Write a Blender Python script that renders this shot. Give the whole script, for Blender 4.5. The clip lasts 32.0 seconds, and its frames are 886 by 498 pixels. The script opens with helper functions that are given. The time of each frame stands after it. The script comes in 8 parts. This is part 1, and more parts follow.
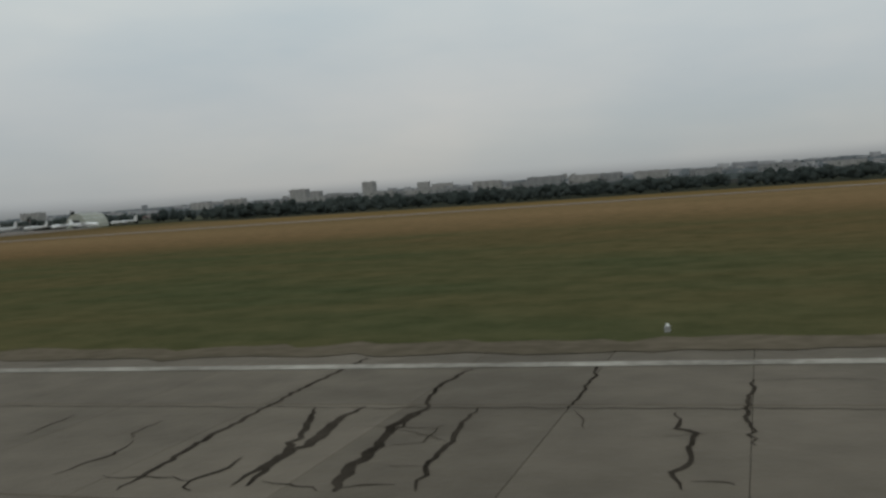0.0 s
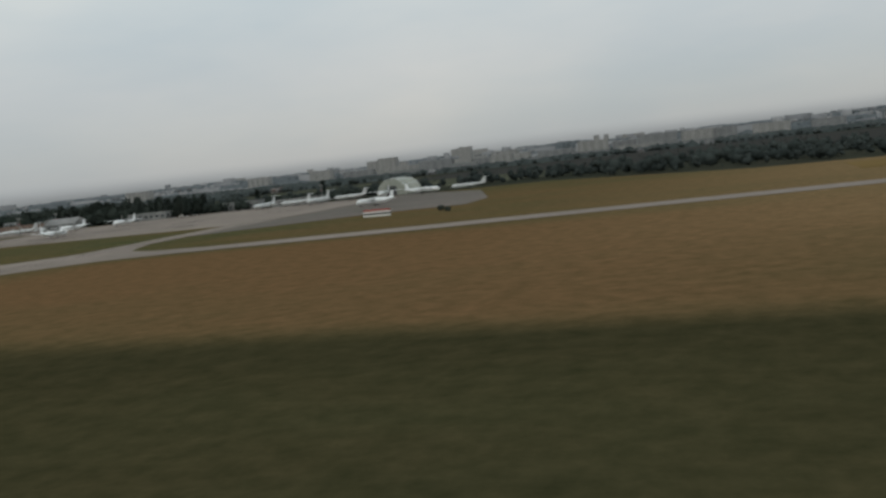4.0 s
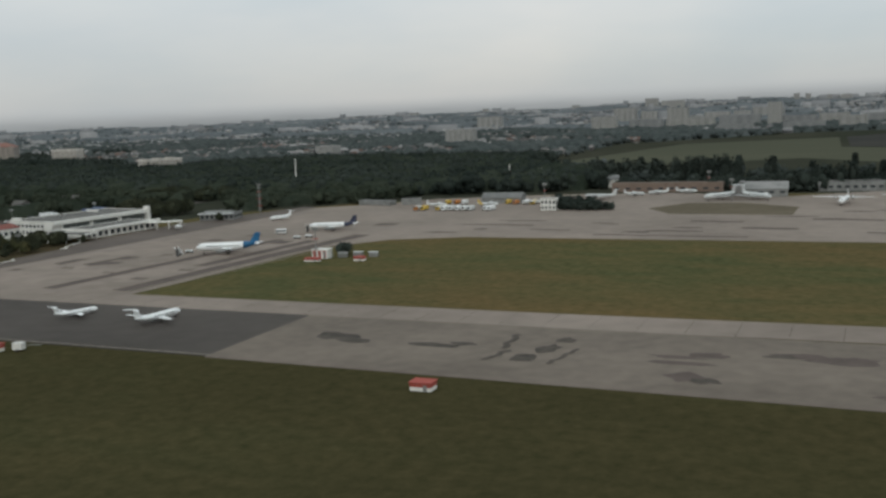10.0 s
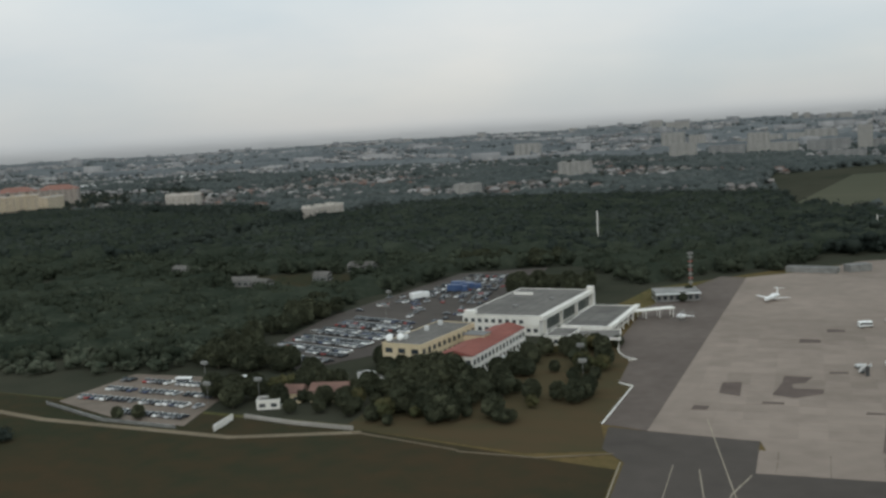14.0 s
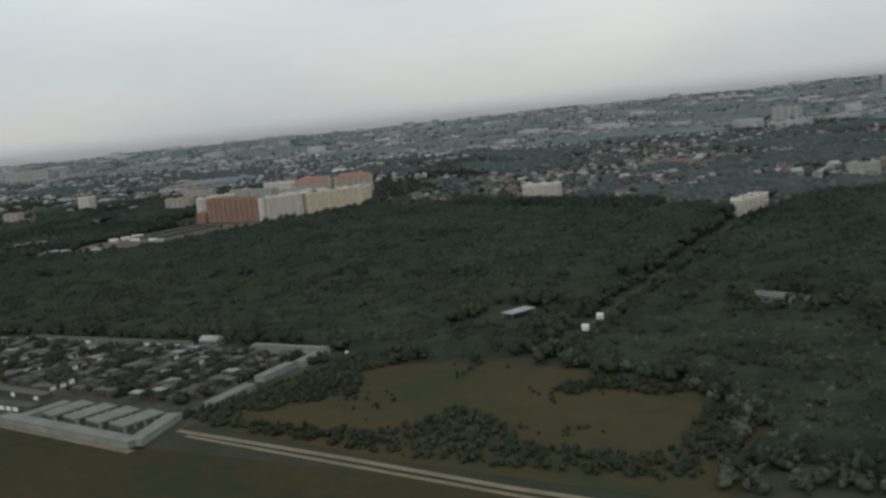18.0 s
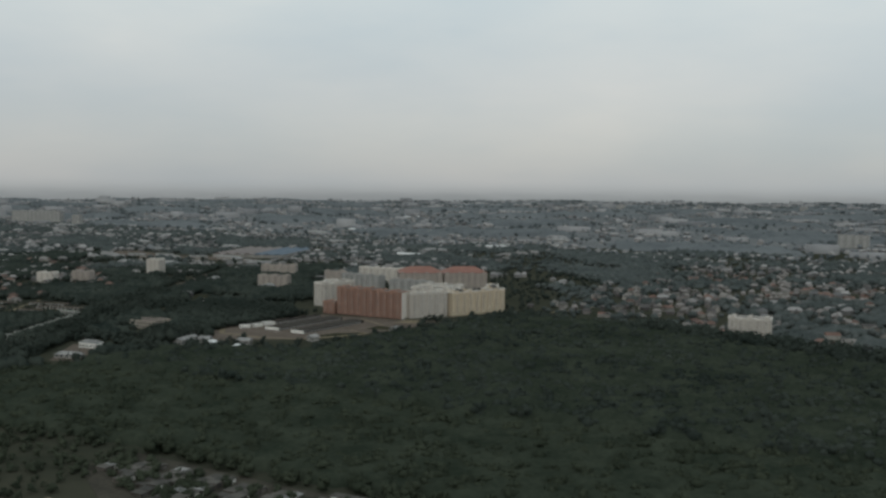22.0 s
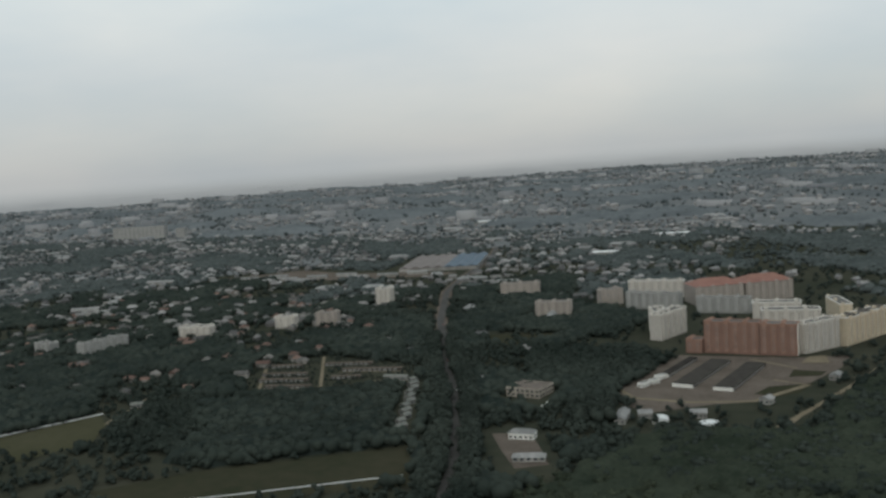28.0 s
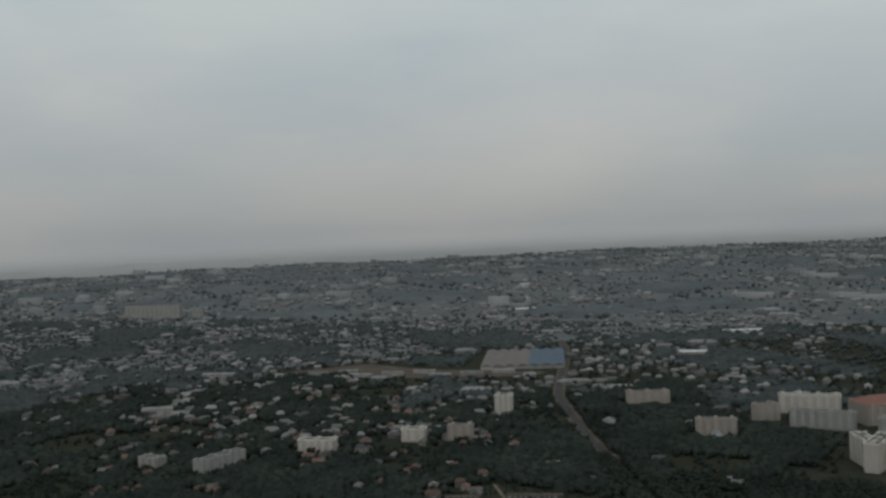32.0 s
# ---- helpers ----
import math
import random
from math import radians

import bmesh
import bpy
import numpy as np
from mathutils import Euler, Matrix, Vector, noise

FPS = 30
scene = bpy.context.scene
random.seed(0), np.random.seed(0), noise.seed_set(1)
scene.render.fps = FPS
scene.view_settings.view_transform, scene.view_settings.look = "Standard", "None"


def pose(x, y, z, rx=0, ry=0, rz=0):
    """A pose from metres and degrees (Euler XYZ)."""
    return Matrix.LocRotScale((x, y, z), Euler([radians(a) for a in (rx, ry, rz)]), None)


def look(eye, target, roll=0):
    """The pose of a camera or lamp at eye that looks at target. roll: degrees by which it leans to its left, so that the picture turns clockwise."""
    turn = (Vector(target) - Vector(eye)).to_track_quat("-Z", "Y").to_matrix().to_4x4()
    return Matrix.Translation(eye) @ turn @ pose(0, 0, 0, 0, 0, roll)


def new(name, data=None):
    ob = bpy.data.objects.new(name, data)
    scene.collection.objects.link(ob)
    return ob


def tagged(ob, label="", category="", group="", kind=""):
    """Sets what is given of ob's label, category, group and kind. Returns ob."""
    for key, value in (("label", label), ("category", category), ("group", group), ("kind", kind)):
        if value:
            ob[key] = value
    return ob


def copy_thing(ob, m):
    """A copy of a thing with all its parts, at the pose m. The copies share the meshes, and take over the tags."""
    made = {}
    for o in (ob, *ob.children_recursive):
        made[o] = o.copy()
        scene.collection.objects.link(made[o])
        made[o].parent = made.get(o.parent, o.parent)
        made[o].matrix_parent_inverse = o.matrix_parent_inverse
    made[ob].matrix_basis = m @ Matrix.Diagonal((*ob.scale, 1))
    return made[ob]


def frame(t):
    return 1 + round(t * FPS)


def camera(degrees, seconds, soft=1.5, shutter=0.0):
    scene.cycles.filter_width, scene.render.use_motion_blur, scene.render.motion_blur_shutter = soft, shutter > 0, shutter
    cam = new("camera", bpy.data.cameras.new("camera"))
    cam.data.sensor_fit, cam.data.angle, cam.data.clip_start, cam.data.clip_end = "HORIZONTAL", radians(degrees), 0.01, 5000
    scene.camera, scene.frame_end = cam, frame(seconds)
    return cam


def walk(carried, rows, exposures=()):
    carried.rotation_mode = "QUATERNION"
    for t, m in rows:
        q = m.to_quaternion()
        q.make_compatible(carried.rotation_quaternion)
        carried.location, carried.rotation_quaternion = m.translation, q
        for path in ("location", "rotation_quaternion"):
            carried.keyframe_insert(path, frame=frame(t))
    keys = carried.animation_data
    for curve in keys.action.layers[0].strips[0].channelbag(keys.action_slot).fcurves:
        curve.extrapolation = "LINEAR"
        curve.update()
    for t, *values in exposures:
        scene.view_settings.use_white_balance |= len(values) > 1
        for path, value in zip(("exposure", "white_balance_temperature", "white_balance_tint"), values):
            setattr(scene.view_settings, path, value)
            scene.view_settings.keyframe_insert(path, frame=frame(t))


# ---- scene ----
# A take-off past an airfield and over a town. The flight is faster than the camera may go, so the
# whole place is laid out at about 1:1.9; one unit of every length below is that of the model.
cam = camera(49.0, 32.0, soft=2.8)
# seconds, eye, yaw (to the left of +y), pitch, roll
PATH = [
    (0, (0.00, -0.00, 3.15), 18.32, -3.14, -3.96),
    (0.5, (-18.93, 0.14, 3.44), 18.55, -3.28, -1.52),
    (1, (-37.86, 0.28, 3.81), 17.84, -3.87, -2.74),
    (1.5, (-56.80, 0.43, 4.35), 17.15, -3.22, -2.04),
    (2, (-75.74, 0.57, 5.12), 17.61, -3.77, -1.79),
    (2.5, (-94.68, 0.72, 6.08), 17.60, -4.48, -2.66),
    (3, (-113.63, 0.87, 7.18), 17.61, -4.57, -3.33),
    (3.5, (-132.58, 1.02, 8.37), 17.62, -4.78, -4.82),
    (4, (-151.54, 1.18, 9.74), 17.64, -4.99, -6.30),
    (4.5, (-170.51, 1.33, 11.28), 17.64, -5.09, -6.97),
    (5, (-189.48, 1.49, 12.99), 18.98, -5.21, -6.13),
    (5.5, (-208.47, 1.65, 14.72), 20.23, -6.18, -5.67),
    (6, (-227.46, 1.81, 16.27), 17.69, -6.50, -4.15),
    (6.5, (-246.48, 1.97, 17.89), 20.89, -5.86, -5.92),
    (7, (-265.51, 2.14, 19.57), 19.50, -5.81, -4.79),
    (7.5, (-284.56, 2.30, 21.25), 20.76, -6.40, -4.99),
    (8, (-303.62, 2.47, 22.93), 23.03, -7.89, -7.50),
    (8.5, (-322.72, 2.63, 24.66), 23.65, -7.70, -5.10),
    (9, (-341.83, 2.80, 26.43), 23.35, -7.95, -3.16),
    (9.5, (-360.97, 2.97, 28.32), 24.75, -7.86, -2.59),
    (10, (-380.13, 3.14, 30.22), 23.77, -7.97, -2.38),
    (10.5, (-399.31, 3.31, 32.12), 24.11, -8.18, -2.89),
    (11, (-418.51, 3.47, 34.01), 23.61, -9.38, -4.11),
    (11.5, (-437.74, 3.64, 35.88), 25.40, -9.74, -3.33),
    (12, (-456.98, 3.81, 37.76), 23.12, -9.62, -2.23),
    (12.5, (-476.25, 3.98, 39.66), 23.00, -10.40, -2.45),
    (13, (-495.54, 4.15, 41.61), 22.76, -9.64, -3.29),
    (13.5, (-514.85, 4.32, 43.55), 21.41, -7.83, -3.63),
    (14, (-534.17, 4.48, 45.60), 20.81, -6.81, -3.41),
    (14.5, (-553.51, 4.65, 47.78), 20.19, -6.10, -3.00),
    (15, (-572.87, 4.82, 50.11), 20.43, -5.87, -2.94),
    (15.5, (-592.24, 4.98, 52.57), 20.96, -5.39, -2.80),
    (16, (-611.63, 5.15, 55.24), 21.49, -4.92, -2.66),
    (16.5, (-631.03, 5.32, 57.97), 21.73, -4.71, -2.60),
    (17, (-650.44, 5.48, 60.73), 23.64, -5.51, -4.46),
    (17.5, (-669.86, 5.65, 63.50), 25.43, -6.84, -5.35),
    (18, (-689.30, 5.81, 66.25), 30.00, -8.10, -5.81),
    (18.5, (-708.74, 5.97, 68.94), 30.17, -7.77, -6.13),
    (19, (-728.18, 6.13, 71.58), 27.72, -5.89, -3.49),
    (19.5, (-747.63, 6.28, 74.18), 26.72, -4.77, -1.30),
    (20, (-767.07, 6.44, 76.73), 26.20, -5.01, -1.47),
    (20.5, (-786.51, 6.59, 79.26), 27.03, -4.84, -1.80),
    (21, (-805.93, 6.75, 81.75), 27.13, -4.72, -0.87),
    (21.5, (-825.35, 6.90, 84.23), 26.89, -4.39, 0.10),
    (22, (-844.75, 7.05, 86.69), 27.18, -3.77, 0.61),
    (22.5, (-864.12, 7.19, 89.14), 26.97, -4.07, -0.06),
    (23, (-883.48, 7.34, 91.60), 26.48, -3.75, 0.55),
    (23.5, (-902.82, 7.48, 94.05), 26.85, -3.22, 1.47),
    (24, (-922.14, 7.63, 96.51), 27.00, -2.37, 0.82),
    (24.5, (-941.45, 7.77, 98.99), 26.13, -2.20, -0.37),
    (25, (-960.74, 7.92, 101.48), 28.12, -2.84, -1.21),
    (25.5, (-980.01, 8.06, 104.00), 30.12, -3.67, -3.21),
    (26, (-999.27, 8.20, 106.55), 31.35, -3.77, -1.89),
    (26.5, (-1018.52, 8.30, 109.13), 32.33, -5.26, -2.69),
    (27, (-1037.75, 7.40, 112.60), 31.54, -5.32, -2.92),
    (27.5, (-1056.98, 6.30, 116.40), 29.81, -5.39, -3.41),
    (28, (-1075.90, 5.20, 120.30), 27.95, -5.46, -3.91),
    (28.5, (-1094.90, 4.20, 124.40), 27.15, -5.50, -4.16),
    (29, (-1113.00, 4.30, 127.18), 26.13, -5.01, -2.50),
    (29.5, (-1131.10, 4.40, 129.95), 25.41, -4.05, -2.24),
    (30, (-1149.20, 4.50, 132.72), 24.86, -3.79, -2.43),
    (30.5, (-1167.30, 4.60, 135.50), 23.85, -2.91, -1.63),
    (31, (-1185.40, 4.70, 138.28), 23.82, -1.66, -0.77),
    (31.5, (-1203.50, 4.80, 141.05), 24.55, -0.08, -0.95),
    (32, (-1221.60, 4.90, 143.83), 25.08, -1.30, -2.40),
]


def heading(eye, yaw, pitch):
    a, b = radians(yaw), radians(pitch)
    return Vector(eye) + 10 * Vector((-math.sin(a) * math.cos(b), math.cos(a) * math.cos(b), math.sin(b)))


walk(cam, [(t, look(eye, heading(eye, yaw, pitch), roll)) for t, eye, yaw, pitch, roll in PATH],
     [(0.0, -0.18, 6500, 5), (2.5, -0.1, 6500, 5), (6.0, 0.08, 6500, 5), (10.0, 0.22, 6500, 5), (14.0, 0.32, 6500, 5), (18.5, 0.28, 6500, 5), (22.0, 0.06, 6500, 4), (26.0, -0.12, 6500, 4), (27.2, 0.0, 6500, 4), (28.5, 0.3, 6500, 4), (29.5, 0.18, 6500, 4), (30.5, 0.05, 6500, 4), (31.2, -0.1, 6500, 4), (32.0, -0.36, 6500, 5)])

# ---- sky and light ----
world = bpy.data.worlds.new("overcast_sky")
scene.world = world
world.use_nodes = True
wn, wl = world.node_tree.nodes, world.node_tree.links
wn.clear()


def wnode(kind, **values):
    n = wn.new(kind)
    for k, v in values.items():
        n.inputs[k].default_value = v
    return n


w_co = wn.new("ShaderNodeTexCoord")
w_sep = wn.new("ShaderNodeSeparateXYZ")
wl.new(w_co.outputs["Generated"], w_sep.inputs[0])
w_ramp = wn.new("ShaderNodeValToRGB")
wl.new(w_sep.outputs["Z"], w_ramp.inputs[0])
els = w_ramp.color_ramp.elements
els[0].position, els[0].color = 0.0, (0.36, 0.37, 0.39, 1)
els[1].position, els[1].color = 0.45, (0.60, 0.66, 0.68, 1)
e = els.new(0.10)
e.color = (0.50, 0.505, 0.515, 1)
e = els.new(0.22)
e.color = (0.60, 0.635, 0.64, 1)
w_map = wnode("ShaderNodeMapping", Scale=(1.0, 1.0, 3.2))
wl.new(w_co.outputs["Generated"], w_map.inputs[0])
w_noise = wnode("ShaderNodeTexNoise", Scale=2.6, Detail=5.0, Roughness=0.5)
wl.new(w_map.outputs[0], w_noise.inputs["Vector"])
w_cloud = wn.new("ShaderNodeValToRGB")
wl.new(w_noise.outputs["Fac"], w_cloud.inputs[0])
ce = w_cloud.color_ramp.elements
ce[0].position, ce[0].color = 0.3, (0.86, 0.90, 0.95, 1)
ce[1].position, ce[1].color = 0.72, (1.14, 1.08, 1.05, 1)
w_mul = wn.new("ShaderNodeMix")
w_mul.data_type, w_mul.blend_type = "RGBA", "MULTIPLY"
w_mul.inputs[0].default_value = 1.0
wl.new(w_ramp.outputs[0], w_mul.inputs[6])
wl.new(w_cloud.outputs[0], w_mul.inputs[7])
w_sky = wn.new("ShaderNodeTexSky")
w_sky.sky_type, w_sky.sun_disc = "NISHITA", False
w_sky.sun_elevation, w_sky.sun_rotation = radians(38), radians(200)
w_bg1 = wnode("ShaderNodeBackground", Strength=0.012)
wl.new(w_sky.outputs[0], w_bg1.inputs[0])
w_bg2 = wnode("ShaderNodeBackground", Strength=1.0)
wl.new(w_mul.outputs[2], w_bg2.inputs[0])
w_add = wn.new("ShaderNodeAddShader")
wl.new(w_bg1.outputs[0], w_add.inputs[0])
wl.new(w_bg2.outputs[0], w_add.inputs[1])
w_out = wn.new("ShaderNodeOutputWorld")
wl.new(w_add.outputs[0], w_out.inputs[0])

sun = new("sun", bpy.data.lights.new("sun", "SUN"))
sun.data.energy, sun.data.angle, sun.data.color = 0.55, radians(25), (1.0, 0.95, 0.88)
sun.matrix_world = look((-300, -500, 600), (-600, 300, 0))

# ---- materials ----
MATS = {}


def surf(name, c1, c2=None, scale=1.0, rough=0.85, metal=0.0, bump=0.0, bscale=8.0, island=0.0, rand=0.0, stretch=(1, 1, 1), fine=0.25, spec=0.3):
    """A surface between two colours: broad and fine noise, with a share of chance by piece (island) or by object (rand)."""
    if name in MATS:
        return MATS[name]
    m = bpy.data.materials.new(name)
    m.use_nodes = True
    n, l = m.node_tree.nodes, m.node_tree.links
    p = n["Principled BSDF"]
    p.inputs["Roughness"].default_value, p.inputs["Metallic"].default_value = rough, metal
    p.inputs["Specular IOR Level"].default_value = spec
    c2 = c2 or c1
    geo = n.new("ShaderNodeNewGeometry")
    mp = n.new("ShaderNodeMapping")
    mp.inputs["Scale"].default_value = stretch
    l.new(geo.outputs["Position"], mp.inputs[0])
    a = n.new("ShaderNodeTexNoise")
    a.inputs["Scale"].default_value, a.inputs["Detail"].default_value = scale, 4
    b = n.new("ShaderNodeTexNoise")
    b.inputs["Scale"].default_value, b.inputs["Detail"].default_value = scale * 9, 3
    l.new(mp.outputs[0], a.inputs["Vector"])
    l.new(mp.outputs[0], b.inputs["Vector"])

    def calc(op, x, y):
        k = n.new("ShaderNodeMath")
        k.operation = op
        for i, v in enumerate((x, y)):
            if isinstance(v, (int, float)):
                k.inputs[i].default_value = v
            else:
                l.new(v, k.inputs[i])
        return k.outputs[0]

    f = calc("ADD", calc("MULTIPLY", calc("SUBTRACT", a.outputs["Fac"], 0.5), 2.2), 0.5)
    f = calc("ADD", f, calc("MULTIPLY", calc("SUBTRACT", b.outputs["Fac"], 0.5), 2.5 * fine))
    if island:
        f = calc("ADD", f, calc("MULTIPLY", calc("SUBTRACT", geo.outputs["Random Per Island"], 0.5), island * 2))
    if rand:
        ob = n.new("ShaderNodeObjectInfo")
        f = calc("ADD", f, calc("MULTIPLY", calc("SUBTRACT", ob.outputs["Random"], 0.5), rand * 2))
    ramp = n.new("ShaderNodeValToRGB")
    ramp.color_ramp.elements[0].color, ramp.color_ramp.elements[1].color = (*c1, 1), (*c2, 1)
    l.new(f, ramp.inputs[0])
    l.new(ramp.outputs[0], p.inputs["Base Color"])
    if bump:
        t = n.new("ShaderNodeTexNoise")
        t.inputs["Scale"].default_value, t.inputs["Detail"].default_value = bscale, 4
        l.new(geo.outputs["Position"], t.inputs["Vector"])
        k = n.new("ShaderNodeBump")
        k.inputs["Strength"].default_value, k.inputs["Distance"].default_value = bump, 0.1
        l.new(t.outputs["Fac"], k.inputs["Height"])
        l.new(k.outputs[0], p.inputs["Normal"])
    MATS[name] = m
    return m


GRASS = surf("airfield_grass", (0.066, 0.071, 0.035), (0.108, 0.087, 0.043), 0.016, bump=0.3, bscale=1.2, stretch=(0.5, 1, 1), fine=0.75, spec=0.0)
TAN = surf("bleached_grass", (0.20, 0.135, 0.06), (0.13, 0.09, 0.035), 0.03, bump=0.6, bscale=3, stretch=(0.3, 1, 1), fine=0.6, spec=0.0)
LUSH = surf("dark_grass", (0.056, 0.056, 0.033), (0.076, 0.057, 0.034), 0.03, bump=0.8, bscale=2.5, stretch=(0.5, 1, 1), fine=0.7, spec=0.0)
MEADOW = surf("brown_meadow", (0.052, 0.039, 0.024), (0.034, 0.036, 0.023), 0.025, bump=0.8, bscale=2, fine=0.8, spec=0.0)
SOIL = surf("scrub_ground", (0.031, 0.035, 0.026), (0.052, 0.051, 0.038), 0.012, bump=0.4, bscale=1, fine=0.5, spec=0.0)
FIELD = surf("green_field", (0.070, 0.073, 0.053), (0.092, 0.091, 0.066), 0.01, stretch=(0.25, 1, 1), fine=0.3, spec=0.0)
PLOUGH = surf("ploughed_field", (0.042, 0.042, 0.040), (0.060, 0.057, 0.052), 0.02, stretch=(0.2, 1, 1), bump=0.4, bscale=0.6, fine=0.8, spec=0.0)
FORE = surf("dark_forecourt_asphalt", (0.086, 0.069, 0.061), (0.130, 0.106, 0.093), 0.05, bump=0.3, bscale=6, fine=0.5, spec=0.1)
CONC = surf("old_concrete", (0.178, 0.145, 0.122), (0.256, 0.209, 0.178), 0.03, bump=0.3, bscale=4, rand=0.25, fine=0.5, spec=0.12)
RUNWAY = surf("worn_runway_concrete", (0.104, 0.087, 0.067), (0.168, 0.141, 0.110), 0.12, bump=0.3, bscale=6, rand=0.3, fine=0.5, spec=0.12)
ASPH = surf("grey_asphalt", (0.053, 0.045, 0.040), (0.083, 0.071, 0.063), 0.03, bump=0.3, bscale=6, fine=0.4, spec=0.12)
ASPHW = surf("worn_asphalt", (0.122, 0.099, 0.082), (0.188, 0.154, 0.127), 0.05, bump=0.3, bscale=6, fine=0.5, spec=0.12)
DSTAIN = surf("oily_dark_stain", (0.046, 0.039, 0.033), (0.095, 0.08, 0.068), 0.4, fine=0.7, spec=0.1)
TAR = surf("crack_sealing_tar", (0.024, 0.020, 0.016), (0.06, 0.05, 0.04), 0.9, rough=0.9, spec=0.0)
SCRAP = surf("trodden_earth", (0.040, 0.038, 0.032), (0.075, 0.068, 0.056), 0.08, fine=0.6, spec=0.0)
STAIN = surf("dark_repair_patch", (0.080, 0.062, 0.055), (0.12, 0.092, 0.08), 0.2, fine=0.5, spec=0.12)
LINE = surf("worn_white_line_paint", (0.17, 0.150, 0.122), (0.38, 0.35, 0.30), 0.5, fine=0.6)
FRESH = surf("fresh_white_paint", (0.78, 0.77, 0.74), (0.85, 0.85, 0.82), 1.0)
YLINE = surf("faded_yellow_line", (0.22, 0.19, 0.14), (0.34, 0.30, 0.24), 0.5)
DARKFIELD = surf("dull_dark_field", (0.030, 0.033, 0.021), (0.048, 0.044, 0.030), 0.02, fine=0.5, spec=0.0)
YARD = surf("brown_yard_dirt", (0.088, 0.072, 0.061), (0.136, 0.113, 0.096), 0.06, fine=0.6, spec=0.0)
DULLRED = surf("dull_red_roof", (0.12, 0.068, 0.056), (0.18, 0.105, 0.085), 0.3)
TRACK = surf("pale_dirt_track", (0.13, 0.108, 0.078), (0.20, 0.165, 0.12), 0.1, fine=0.5, spec=0.0)
LEAF = surf("broad_leaves", (0.024, 0.030, 0.0215), (0.049, 0.057, 0.040), 0.03, island=0.15, fine=0.2, rough=0.7, spec=0.0)
LEAFD = surf("dark_leaves", (0.021, 0.027, 0.0235), (0.045, 0.053, 0.045), 0.02, island=0.15, rough=0.7, spec=0.0)
# Haze is painted into these far leaf colours: paler and bluer with distance.
LEAFF = surf("hazed_far_leaves", (0.12, 0.132, 0.142), (0.17, 0.18, 0.188), 0.004, island=0.4, rough=0.8, spec=0.0)
LEAFM = surf("hazed_leaves", (0.064, 0.075, 0.078), (0.112, 0.123, 0.126), 0.01, island=0.4, rough=0.8, spec=0.0)
# Far ground paled to blue-grey, with the haze put into its colour.
HAZELAND = surf("hazed_town_greenery", (0.112, 0.117, 0.12), (0.172, 0.173, 0.175), 0.02, fine=0.9, spec=0.0)
# A smaller share of haze is mixed into the suburb's leaf colour.
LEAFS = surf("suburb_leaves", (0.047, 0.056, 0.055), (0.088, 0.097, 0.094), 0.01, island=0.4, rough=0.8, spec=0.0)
LEAFP = surf("silvery_leaves", (0.040, 0.050, 0.036), (0.092, 0.100, 0.074), 0.03, island=0.4, rough=0.7, spec=0.0)
LEAFY = surf("yellowing_leaves", (0.045, 0.05, 0.026), (0.10, 0.088, 0.044), 0.05, island=0.4, rough=0.7, spec=0.0)
LEAFT = surf("terminal_tree_leaves", (0.027, 0.032, 0.022), (0.068, 0.072, 0.046), 0.05, island=0.45, fine=0.3, rough=0.7, spec=0.0)
BARK = surf("bark", (0.07, 0.055, 0.04), (0.12, 0.10, 0.08), 1.5)
WHITE = surf("white_wall", (0.62, 0.60, 0.56), (0.74, 0.72, 0.68), 0.3, fine=0.3)
PAINT = surf("white_aircraft_paint", (0.74, 0.75, 0.75), (0.80, 0.80, 0.79), 0.3, rough=0.3, spec=0.5)
GLASS = surf("dark_glazing", (0.03, 0.035, 0.04), (0.06, 0.07, 0.075), 0.5, rough=0.12, spec=0.6)
ROOFG = surf("grey_roofing_felt", (0.085, 0.08, 0.075), (0.16, 0.15, 0.14), 0.15, rand=0.3, fine=0.4, spec=0.12)
ROOFL = surf("pale_slate_roof", (0.15, 0.15, 0.147), (0.28, 0.272, 0.265), 0.2, rand=0.4, island=0.3, spec=0.12)
RUST = surf("red_roof_sheet", (0.175, 0.056, 0.046), (0.245, 0.086, 0.068), 0.3)
CREAM = surf("cream_wall", (0.50, 0.41, 0.27), (0.58, 0.49, 0.34), 0.3)
METAL = surf("galvanised_metal", (0.17, 0.17, 0.165), (0.28, 0.28, 0.27), 0.6, rough=0.5, metal=0.3)
DARK = surf("dark_metal", (0.04, 0.04, 0.042), (0.07, 0.07, 0.07), 1.0, rough=0.5)
RED = surf("red_paint", (0.27, 0.055, 0.045), (0.36, 0.08, 0.06), 1.0)
RUBBER = surf("tyre_rubber", (0.02, 0.02, 0.02), (0.04, 0.04, 0.04), 2.0)


